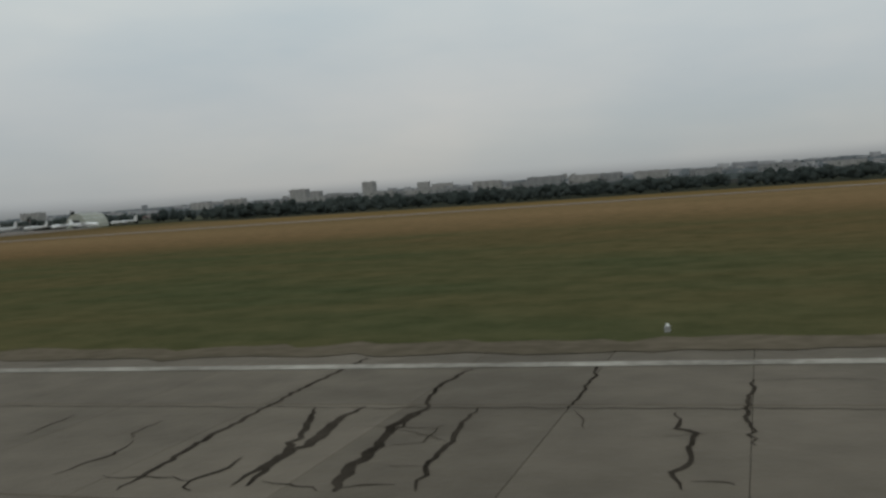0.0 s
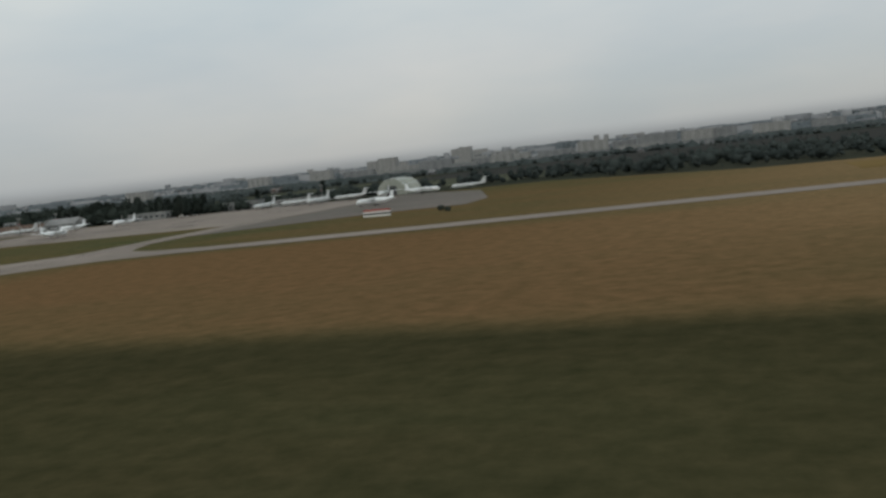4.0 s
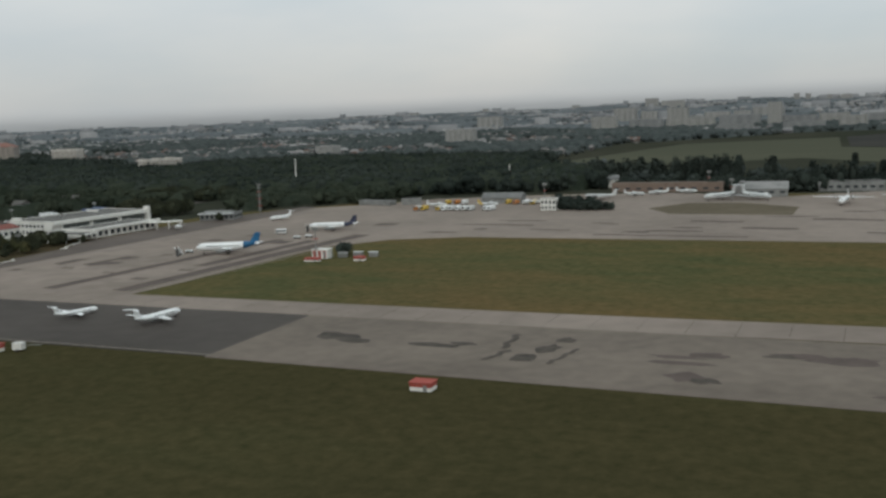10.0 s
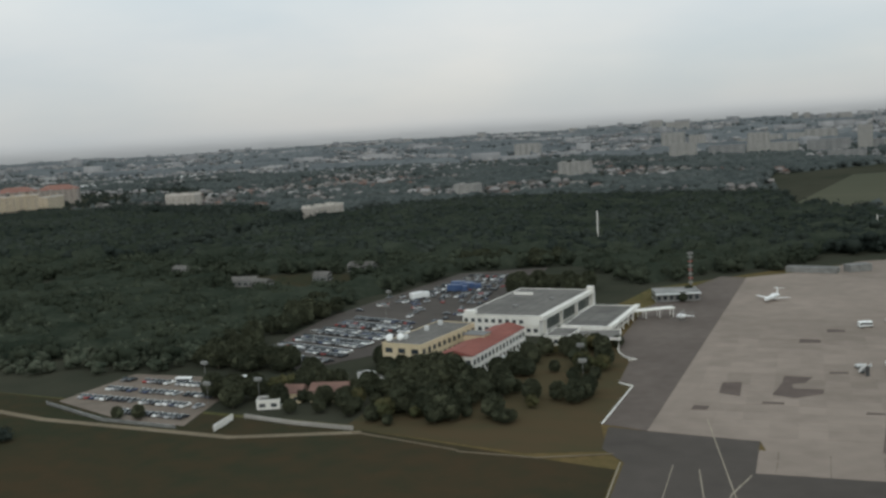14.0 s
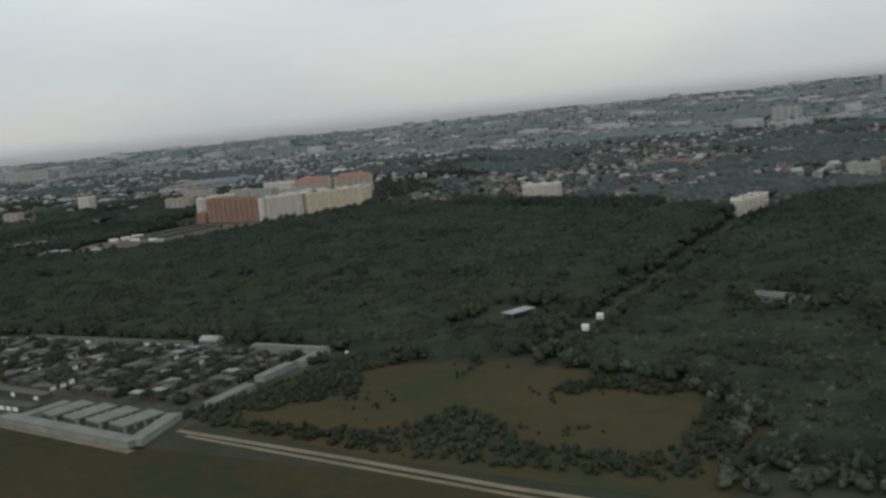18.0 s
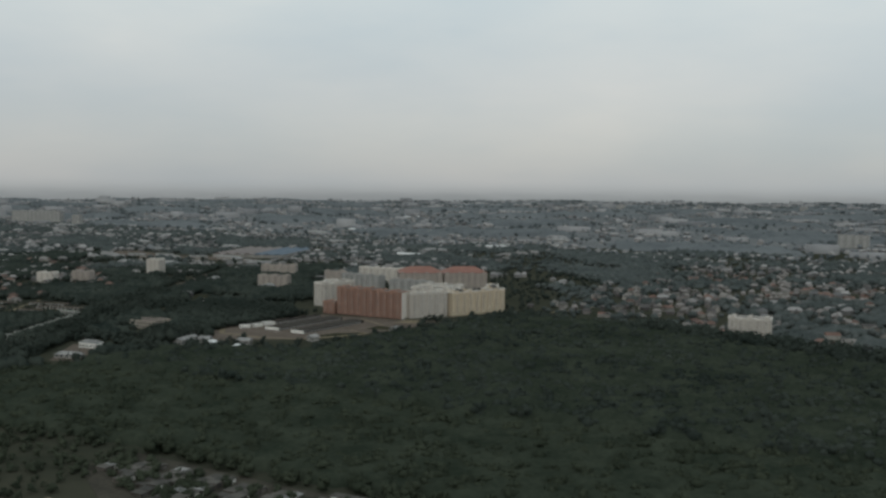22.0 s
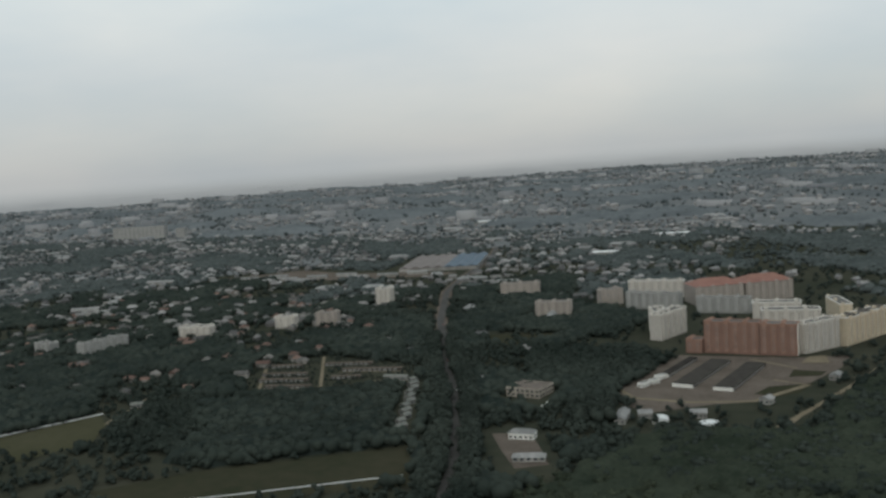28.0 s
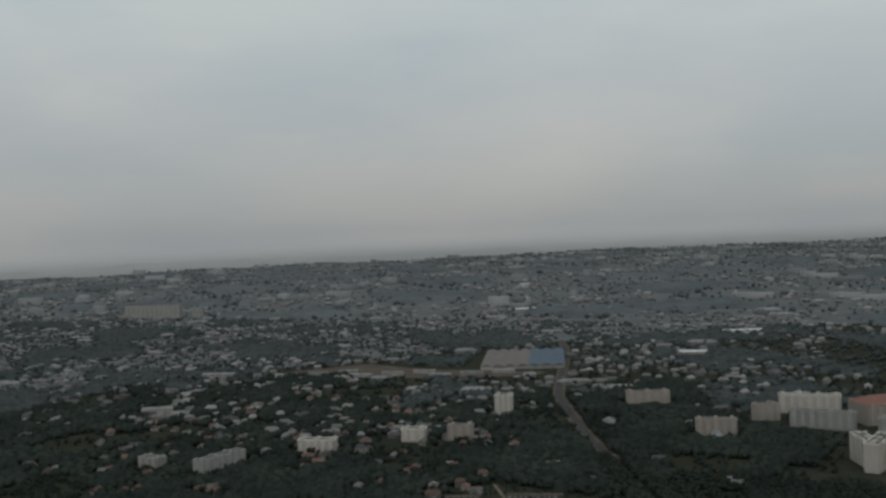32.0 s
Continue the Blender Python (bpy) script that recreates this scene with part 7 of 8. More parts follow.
def blocks(name, xs, ys, ws, ds, hs, turns, material, label, category, pitched):
    """Many far houses or blocks in one mesh: walls and roof of each are islands of their own."""
    n = len(xs)
    c, s = np.cos(turns)[:, None], np.sin(turns)[:, None]
    if pitched:
        u = np.array([-1, 1, 1, -1, -1, 1, 1, -1, -0.7, 0.7, -1.1, 1.1, 1.1, -1.1]) / 2
        w = np.array([-1, -1, 1, 1, -1, -1, 1, 1, 0, 0, -1.14, -1.14, 1.14, 1.14]) / 2
        z = np.array([0, 0, 0, 0, 1, 1, 1, 1, 1.7, 1.7, 0.97, 0.97, 0.97, 0.97])
        f = np.array([[0, 1, 5], [0, 5, 4], [1, 2, 6], [1, 6, 5], [2, 3, 7], [2, 7, 6], [3, 0, 4], [3, 4, 7], [10, 11, 9], [10, 9, 8], [12, 13, 8], [12, 8, 9], [11, 12, 9], [13, 10, 8]])
    else:
        u = np.array([-1, 1, 1, -1, -1, 1, 1, -1]) / 2
        w = np.array([-1, -1, 1, 1, -1, -1, 1, 1]) / 2
        z = np.array([0, 0, 0, 0, 1, 1, 1, 1.0])
        f = np.array([[0, 1, 5], [0, 5, 4], [1, 2, 6], [1, 6, 5], [2, 3, 7], [2, 7, 6], [3, 0, 4], [3, 4, 7], [4, 5, 6], [4, 6, 7]])
    U, W = u[None] * ws[:, None], w[None] * ds[:, None]
    V = np.stack([U * c - W * s + xs[:, None], U * s + W * c + ys[:, None], z[None] * hs[:, None] + 0 * U - 0.1 + lift(xs, ys)[:, None]], -1).reshape(-1, 3)
    F = (f[None] + (np.arange(n) * len(u))[:, None, None]).reshape(-1, 3)
    return big_mesh(name, V, F, material, label, category)


# Far houses and blocks are toned down in colour to imitate haze.
FARH = surf("far_houses", (0.100, 0.098, 0.099), (0.27, 0.257, 0.25), 0.01, island=0.75, fine=0.1)
FARB = surf("far_blocks", (0.17, 0.173, 0.182), (0.285, 0.282, 0.285), 0.01, island=0.6, fine=0.1)
NOTOWN = [[(-545, 480), (-400, 530), (-180, 395), (160, 395), (160, 940), (-320, 935), (-420, 930), (-560, 760)], FOREST, [(-1280, 500), (-1090, 480), (-1080, 720), (-1180, 800), (-1330, 770), (-1300, 560)], [(-1800, 795), (-1741, 836), (-1620, 826), (-1515, 864), (-1508, 900), (-1565, 1045), (-1660, 1045), (-1625, 905), (-1740, 915), (-1800, 850)]]
xs, ys = sow(hrng, 4200, -3200, 700, 600, 1500, [], NOTOWN)
xs, ys = xs[patchy(xs, ys) > 0.1], ys[patchy(xs, ys) > 0.1]
keep = ((ys > 620 + 0.12 * np.abs(xs + 900)) | (xs < -1500)) & ((xs < -900) | (patchy(xs * 1.9, ys * 1.9) > 0.1))
xs, ys = xs[keep], ys[keep]
n = len(xs)
blocks("suburb_houses", xs, ys, hrng.uniform(4, 9, n), hrng.uniform(3.5, 6, n), hrng.uniform(1.8, 3.4, n), hrng.choice([0.26, 1.83, 0.9], n) + hrng.normal(0, 0.08, n), FARH, "countless small suburban houses between trees", "houses", True)
BUILT += [(x, y, 4.2) for x, y in zip(xs, ys)]
xs, ys = sow(hrng, 2500, -2700, -1290, 520, 1420, [], [*NOTOWN, [(-1480, 600), (-1290, 560), (-1290, 700), (-1440, 780)]])
keep = off_road(xs, ys, 9) & (patchy(xs * 1.9, ys * 1.9) > -0.5)
xs, ys = xs[keep], ys[keep]
BUILT += [(x, y, 4.2) for x, y in zip(xs, ys)]
n = len(xs)
blocks("suburb_houses", xs, ys, hrng.uniform(3.5, 10, n), hrng.uniform(3, 5, n), hrng.uniform(1.6, 3.0, n), hrng.choice([0.26, 1.83, 0.3], n) + hrng.normal(0, 0.08, n), surf("western_houses", (0.068, 0.066, 0.066), (0.205, 0.194, 0.186), 0.01, island=0.75, fine=0.1), "countless low houses and sheds of the western town", "houses", True)
FARR = surf("far_tiled_houses", (0.066, 0.060, 0.058), (0.195, 0.178, 0.168), 0.01, island=0.7, fine=0.1)
xs, ys = sow(hrng, 1350, -1110, -548, 560, 1100, [SUB_E, [(-1100, 960), (-600, 960), (-640, 1100), (-1080, 1100)]])
n = len(xs)
keep = patchy(xs * 1.9, ys * 1.9) > np.where(xs > -860, 0.35, -0.25)
xs, ys, n = xs[keep], ys[keep], int(keep.sum())
BUILT += [(x, y, 3.4) for x, y in zip(xs, ys)]
blocks("suburb_houses", xs, ys, hrng.uniform(3, 5.8, n), hrng.uniform(2.6, 4.2, n), hrng.uniform(1.6, 2.8, n), hrng.choice([0.26, 1.83, 0.9], n) + hrng.normal(0, 0.08, n), FARR, "countless tiled suburban houses behind the wood", "houses", True)
xs, ys = sow(hrng, 8600, -4600, 1600, 1400, 4100)
xs, ys = xs[patchy(xs, ys) > 0.2], ys[patchy(xs, ys) > 0.2]
n = len(xs)
blocks("distant_houses", xs, ys, hrng.uniform(5, 16, n), hrng.uniform(5, 10, n), hrng.uniform(2, 5, n), hrng.uniform(0, 3.14, n), FARH, "countless roofs of the distant town", "houses", True)
xs, ys = sow(hrng, 800, -4200, 1200, 1300, 4000)
xs, ys = xs[patchy(xs, ys) > 0.3], ys[patchy(xs, ys) > 0.3]
n = len(xs)
blocks("distant_blocks", xs, ys, hrng.uniform(14, 60, n), hrng.uniform(9, 16, n), hrng.choice([6, 7, 9, 12, 16], n), hrng.choice([0.2, 1.77, 0.0, 0.5], n), FARB, "pale apartment blocks of the distant town", "apartment blocks", False)
xs, ys = sow(hrng, 120, -3000, -1250, 620, 1500, [], [NOTOWN[2], NOTOWN[3]])
n = len(xs)
blocks("long_sheds", xs, ys, hrng.uniform(10, 34, n), hrng.uniform(5, 9, n), hrng.uniform(2.2, 4, n), hrng.choice([0.2, 0.3, 1.8], n), ROOFL, "long pale industrial sheds across the town", "sheds", True)
for x, y, w in ((-1784, 633, 25), (-1756, 620, 25), (-1856, 806, 34), (-1397, 1232, 46), (-1419, 1034, 28), (-1766, 1486, 62), (-1955, 2008, 38)):
    BUILT.append((x, y, 14))
    building("warehouse", "long low warehouse with a bright white sheet roof", "warehouse", rot(x, y, 30 if x > -1800 and y < 700 else 16, float(lift(x, y))), w, 6.5, 2.6, WSHED, ROOFL if y < 900 else GREYP, [], kind_roof="gable")

# ---- trees across the town ----
wrng = np.random.default_rng(61)
HOLES = [NOTOWN[0], [(-1478, 297), (-1454, 347), (-1445, 340), (-1402, 400), (-1330, 426), (-1282, 350), (-1258, 305), (-1338, 250), (-1384, 262), (-1441, 274)], [(-1223, 458), (-1211, 526), (-1206, 545), (-1150, 545), (-1126, 540), (-1132, 491), (-1144, 457), (-1164, 438), (-1197, 435), (-1217, 435)], NOTOWN[3]]
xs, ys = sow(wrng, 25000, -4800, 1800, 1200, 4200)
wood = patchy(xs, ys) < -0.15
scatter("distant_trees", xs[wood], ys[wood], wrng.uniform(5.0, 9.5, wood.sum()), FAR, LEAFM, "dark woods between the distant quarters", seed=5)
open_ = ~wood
scatter("distant_trees", xs[open_], ys[open_], wrng.uniform(4.0, 7.5, open_.sum()), FAR, LEAFF, "tree cover of the distant town, paled by painted haze", seed=18)


BARE = np.zeros((1600, 520), bool)
for bx, by, r in BUILT:
    i0, i1, j0, j1 = [int(v / 2) for v in (bx - r + 2800, bx + r + 2800, by - 1.9 * r - 290, by + 0.8 * r - 290)]
    if i1 >= 0 and j1 >= 0:
        BARE[max(i0, 0):i1 + 1, max(j0, 0):j1 + 1] = True


def wooded(xs, ys):
    """True away from every building and the ground before it."""
    i, j = ((np.asarray(xs) + 2800) / 2).astype(int), ((np.asarray(ys) - 290) / 2).astype(int)
    away = (i < 0) | (j < 0) | (i >= BARE.shape[0]) | (j >= BARE.shape[1])
    return away | ~BARE[np.clip(i, 0, BARE.shape[0] - 1), np.clip(j, 0, BARE.shape[1] - 1)]


def canopy(name, x0, x1, y0, y1, step, grown, low, high, material, label, seed):
    """A closed, uneven sheet of tree crowns wherever grown() allows, open round every building."""
    crng = np.random.default_rng(seed)
    gx, gy = np.meshgrid(np.arange(x0, x1, step), np.arange(y0, y1, step), indexing="ij")
    gx, gy = gx + crng.uniform(-0.35, 0.35, gx.shape) * step, gy + crng.uniform(-0.35, 0.35, gy.shape) * step
    cx, cy = gx.ravel(), gy.ravel()
    ok = (grown(cx, cy) & wooded(cx, cy)).reshape(gx.shape)
    cz = crng.uniform(low, high, len(cx))
    nv = gx.shape[1]
    ii, jj = np.nonzero(ok[:-1, :-1] & ok[1:, :-1] & ok[1:, 1:] & ok[:-1, 1:])
    a0, a1, a2, a3 = ii * nv + jj, (ii + 1) * nv + jj, (ii + 1) * nv + jj + 1, ii * nv + jj + 1
    rim = np.zeros(len(cx), int)
    for q in (a0, a1, a2, a3):
        np.add.at(rim, q, 1)
    cz[rim < 4] = -0.2
    return big_mesh(name, np.stack([cx, cy, cz + lift(cx, cy)], -1), np.concatenate([np.stack([a0, a1, a2], -1), np.stack([a0, a2, a3], -1)]), material, label, "trees")


ALLOT = [(-1452, 462), (-1428, 506), (-1350, 484), (-1334, 446), (-1372, 418), (-1412, 402), (-1440, 436)]
LOTS = [*HOLES[:1], HOLES[2], [(-1486, 304), (-1466, 356), (-1444, 340), (-1427, 312), (-1441, 280)], [(-1359, 592), (-1303, 592), (-1299, 560), (-1338, 548)], [(-1349, 296), (-1281, 349), (-1256, 305), (-1266, 300), (-1338, 250), (-1375, 262)], [(-1344, 460), (-1328, 452), (-1284, 358), (-1299, 358)], [(-1262, 380), (-1235, 384), (-1200, 330), (-1224, 315)], [(-1280, 430), (-1250, 455), (-1244, 410), (-1268, 420)], [(-1230, 430), (-1160, 440), (-1160, 396), (-1212, 392)], [(-1280, 490), (-1090, 480), (-1080, 720), (-1180, 800), (-1250, 700)], NOTOWN[3], ALLOT]


def grown_west(xs, ys):
    ok = (patchy(xs * 2.3, ys * 2.3) < 0.95) & (ys < 760 + 70 * np.sin(xs * 0.021) + 40 * np.sin(xs * 0.053)) & off_road(xs, ys, 7.5) & off_road(xs, ys, 4.5, SIDE) & ~inside(xs, ys, FOREST)
    for lane in LANES:
        ok &= off_road(xs, ys, 3.6, lane)
    for lot in LOTS:
        ok &= ~inside(xs, ys, lot)
    return ok


def grown_town(xs, ys):
    ok = (patchy(xs * 1.9, ys * 1.9) < np.where((xs > -930) & (ys < 1000), 0.9, 0.2)) & off_road(xs, ys, 9) & ~inside(xs, ys, FOREST) & ((xs < -1905) | (ys > 760 + 70 * np.sin(xs * 0.021) + 40 * np.sin(xs * 0.053)) | (xs > -1190))
    for lot in [*LOTS, [(-545, 480), (-400, 530), (-180, 395), (300, 395), (300, 560), (-545, 560)]]:
        ok &= ~inside(xs, ys, lot)
    return ok


xs, ys = sow(wrng, 26000, -2600, 300, 380, 1250, [], [FOREST, *HOLES])
keep = ~((ys < 560) & (xs > -500)) & off_road(xs, ys, 6.0)
keep &= ~((ys > 560) & (ys < 1250) & (xs > -1090) & (xs < -560) & (wrng.random(len(xs)) < 0.35))
keep &= wooded(xs, ys) & ~inside(xs, ys, ALLOT)
xs, ys = xs[keep], ys[keep]
close = (xs < -1100) & (xs > -1900) & (ys < 900)
scatter("town_trees", xs[close], ys[close], wrng.uniform(3.0, 6.0, close.sum()), MID, LEAFD, "dark green trees between the western houses", seed=14)
xs, ys = xs[~close], ys[~close]
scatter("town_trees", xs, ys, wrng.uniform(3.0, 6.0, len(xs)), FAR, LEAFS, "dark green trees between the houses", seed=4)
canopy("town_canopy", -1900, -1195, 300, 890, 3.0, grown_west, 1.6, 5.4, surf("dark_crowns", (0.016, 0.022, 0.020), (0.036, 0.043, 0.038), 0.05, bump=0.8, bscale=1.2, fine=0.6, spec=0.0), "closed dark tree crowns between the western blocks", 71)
# Suburb and distant crowns have haze mixed into their colours, more when farther.
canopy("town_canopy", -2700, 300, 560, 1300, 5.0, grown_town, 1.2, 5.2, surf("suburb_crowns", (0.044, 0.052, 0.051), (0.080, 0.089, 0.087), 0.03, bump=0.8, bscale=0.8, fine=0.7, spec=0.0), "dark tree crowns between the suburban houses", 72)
canopy("distant_canopy", -4600, 1500, 1300, 3300, 13.0, lambda xs, ys: patchy(xs, ys) < -0.55, 1.0, 9.0, surf("hazed_tree_crowns", (0.094, 0.103, 0.109), (0.145, 0.154, 0.16), 0.012, island=0.2, fine=0.5, rough=0.8, spec=0.0), "closed tree crowns of the distant town", 73)
xs, ys = sow(wrng, 30000, -1900, -1195, 300, 890)
keep = grown_west(xs, ys) & wooded(xs, ys)
xs, ys = xs[keep], ys[keep]
scatter("town_trees", xs, ys, wrng.uniform(4.0, 7.2, len(xs)), FAR, LEAFD, "uneven tree tops over the western gardens", seed=34)
xs, ys = sow(wrng, 30000, -2700, 300, 560, 1300)
keep = grown_town(xs, ys) & wooded(xs, ys)
xs, ys = xs[keep], ys[keep]
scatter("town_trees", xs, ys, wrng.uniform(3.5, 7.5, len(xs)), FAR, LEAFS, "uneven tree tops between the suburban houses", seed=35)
# belt of trees east of the apron and along the airfield's far edge
BELT = [(-60, 250), (-150, 272), (-205, 330), (-230, 360), (-470, 372), (-470, 412), (-300, 392), (-180, 390), (0, 380), (700, 390), (700, 262)]
xs, ys = sow(wrng, 2600, -470, 700, 250, 412, [BELT])
scatter("tree_belt", xs, ys, np.where(xs > -130, wrng.uniform(3.0, 6.2, len(xs)), wrng.uniform(4.0, 7.4, len(xs))), MID, surf("belt_leaves", (0.030, 0.037, 0.035), (0.060, 0.069, 0.064), 0.02, island=0.3, rough=0.7, spec=0.0), "dark belt of trees along the airfield edge", seed=6)
xs, ys = sow(wrng, 900, -560, -285, 338, 400, [[(-560, 300), (-530, 330), (-470, 352), (-440, 348), (-400, 338), (-300, 362), (-285, 380), (-290, 398), (-470, 400), (-540, 380)]])
scatter("apron_trees", xs, ys, wrng.uniform(2.6, 5.0, len(xs)), NEAR, LEAFD, "dark trees behind the sheds of the apron", seed=15)
tx, ty = np.concatenate([wrng.uniform(-483, -437, 64), wrng.uniform(-437, -425, 16), wrng.normal(-414, 1.6, 6), wrng.normal(-389, 4, 14), wrng.normal(-365, 1.8, 7)]), np.concatenate([wrng.uniform(384, 396, 64), wrng.uniform(395, 402, 16), wrng.normal(379, 1.5, 6), wrng.normal(356, 2.5, 14), wrng.normal(345, 1.4, 7)])
scatter("poplar_row", tx, ty, wrng.uniform(7.0, 11.5, len(tx)), POPLAR, LEAFD, "uneven row of tall dark poplars behind the apron", seed=36)
tx, ty = np.concatenate([wrng.normal(-457, 4.6, 60), wrng.uniform(-414, -393, 44)]), np.concatenate([wrng.normal(283.5, 1.7, 60), wrng.uniform(340, 349, 44)])
scatter("apron_bushes", tx, ty, np.concatenate([wrng.uniform(1.8, 3.8, 60), wrng.uniform(4.5, 8.0, 44)]), NEAR, LEAFD, "dark clump of bushes among the parked aircraft", "bushes", seed=37)
# bushes and young trees of the scrub
xs, ys = sow(wrng, 900, -860, -722, 155, 226, [CLEAR])
keep = patchy(xs * 11, ys * 11) > 0.9
xs, ys = xs[keep], ys[keep]
scatter("scrub_bushes", xs, ys, wrng.uniform(0.5, 1.4, len(xs)), NEAR, LEAF, "brown and green bushes in the clearing", "bushes", seed=7)
xs, ys = sow(wrng, 1500, -800, -655, 152, 262, [[(-733, 190), (-730, 158), (-700, 158), (-657, 168), (-660, 235), (-720, 262), (-790, 250), (-798, 230), (-752, 216)]])
scatter("scrub_trees", xs, ys, wrng.uniform(2.2, 4.2, len(xs)), NEAR, LEAFP, "pale grey-green young trees by the wood edge", seed=8)
xs, ys = sow(wrng, 620, -1070, -855, 170, 240, [COLONY])
for x, y in ((-949, 203), (-924, 189), (-911, 217), (-994, 215), (-921, 208), (-938, 214), (-968, 197), (-985, 199), (-1010, 206), (-1030, 214), (-902, 190), (-880, 204)):
    n = int(wrng.integers(9, 18))
    xs, ys = np.concatenate([xs, x + wrng.normal(0, 2.6, n)]), np.concatenate([ys, y + wrng.normal(0, 2.6, n)])
scatter("colony_trees", xs, ys, wrng.uniform(1.8, 4.2, len(xs)), NEAR, LEAF, "small trees between the garages", seed=9)
xs, ys = sow(wrng, 1400, -1260, -1060, 160, 300, [[(-1060, 180), (-1260, 170), (-1260, 262), (-1195, 232), (-1070, 244)]])
scatter("dacha_trees", xs, ys, wrng.uniform(1.8, 4.0, len(xs)), MID, LEAF, "garden trees among the huts beyond the garages", seed=10)
xs, ys = sow(wrng, 5200, -1700, -1180, 240, 560, [], [*LOTS[1:], FOREST])
keep = off_road(xs, ys, 4.4) & off_road(xs, ys, 3.6, SIDE)
for lane in LANES:
    keep &= off_road(xs, ys, 2.6, lane)
scatter("roadside_trees", xs[keep], ys[keep], wrng.uniform(2.8, 5.8, keep.sum()), MID, LEAFD, "roadside trees and garden trees", seed=12)

xs, ys = sow(wrng, 4400, -1490, -1205, 360, 720, [], [*LOTS[1:], FOREST, NOTOWN[2], NOTOWN[3], [(-1355, 580), (-1310, 594), (-1298, 551), (-1333, 539)], [(-1475, 468), (-1475, 428), (-1425, 405), (-1360, 405), (-1335, 440), (-1345, 490), (-1405, 490)]])
YARDS = [(-1323, 417), (-1309, 393), (-1297, 371), (-1294, 455), (-1241, 417), (-1262, 433), (-1270, 425), (-1228, 352), (-1236, 362), (-1222, 344), (-1242, 380), (-1282, 470), (-1310, 445), (-1421, 553), (-1340, 646), (-1406, 738), (-1352, 462), (-1232, 340)]
keep = off_road(xs, ys, 5.0) & (patchy(xs * 6, ys * 6) > -0.9)
for bx, by in YARDS:
    keep &= np.hypot(xs - bx, ys - by) > 13
scatter("roadside_trees", xs[keep], ys[keep], wrng.uniform(3.4, 6.4, keep.sum()), MID, LEAFD, "thick dark trees between the road and the blocks", seed=23)

xs, ys = sow(wrng, 900, -1455, -1332, 400, 508, [ALLOT])
keep = off_road(xs, ys, 5.0)
for lane in LANES:
    keep &= off_road(xs, ys, 2.2, lane)
scatter("allotment_bushes", xs[keep], ys[keep], wrng.uniform(1.0, 2.6, keep.sum()), MID, LEAFD, "low bushes and fruit trees of the allotments", "bushes", seed=38)
# avenue that closes over the near end of the main road, and the tall trees by the yard
ax, ay = [], []
for (x0, y0), (x1, y1) in zip(ROAD[:5], ROAD[1:6]):
    n = int(math.hypot(x1 - x0, y1 - y0) * 1.5)
    u, off = wrng.uniform(0, 1, n), wrng.choice([-1, 1], n) * wrng.uniform(4.2, 9.5, n)
    dx, dy = (x1 - x0) / math.hypot(x1 - x0, y1 - y0), (y1 - y0) / math.hypot(x1 - x0, y1 - y0)
    ax.append(x0 + (x1 - x0) * u - off * dy)
    ay.append(y0 + (y1 - y0) * u + off * dx)
ax, ay = np.concatenate(ax), np.concatenate(ay)
scatter("avenue_trees", ax, ay, wrng.uniform(5.5, 9.0, len(ax)), NEAR, LEAFD, "tall dark trees along the main road", seed=31)
xs, ys = sow(wrng, 60, -1232, -1208, 394, 420, [[(-1231, 396), (-1209, 398), (-1212, 414), (-1228, 418)]])
scatter("tall_trees", xs, ys, wrng.uniform(8.0, 11.5, len(xs)), NEAR, LEAFD, "tall dark trees at the corner of the yard", seed=32)
xs, ys = sow(wrng, 1500, -1450, -1280, 305, 448, [[(-1446, 341), (-1445, 372), (-1405, 391), (-1375, 413), (-1345, 440), (-1302, 372), (-1300, 348), (-1348, 302), (-1385, 280)]])
scatter("woods", xs, ys, wrng.uniform(4.0, 7.0, len(xs)), NEAR, LEAFD, "dark copse beside the main road", seed=33)

# dark groves beside the garage yard
xs, ys = sow(wrng, 2600, -1300, -1205, 395, 552, [[(-1299, 530), (-1242, 548), (-1214, 522), (-1225, 462), (-1265, 456), (-1287, 493)], [(-1246, 462), (-1229, 465), (-1211, 407), (-1224, 398)]])
scatter("grove", xs, ys, wrng.uniform(4.5, 8.0, len(xs)), MID, LEAFD, "dense dark grove beside the garage yard", seed=19)
xs, ys = sow(wrng, 4200, -866, -722, 152, 230, [CLEAR])
rim = (patchy(xs * 7, ys * 7) > 0.95) | (ys < 168 + 0.03 * (xs + 860)) | (xs > -742) | (xs < -838 + 6 * np.sin(ys * 0.21))
scatter("scrub_bushes", xs[rim], ys[rim], wrng.uniform(0.8, 2.3, rim.sum()), NEAR, LEAF, "dark green bushes round the clearing", "bushes", seed=20)
# tall trees at the wood's far edge
xs, ys = sow(wrng, 900, -1010, -840, 470, 590, [[(-1005, 565), (-905, 520), (-850, 495), (-850, 530), (-905, 550), (-940, 562), (-1005, 592)]])
scatter("woods", xs, ys, wrng.uniform(8.5, 11.5, len(xs)), MID, LEAFD, "tall dark trees at the edge of the wood", seed=16)

# ---- joints, slabs and cracks ----


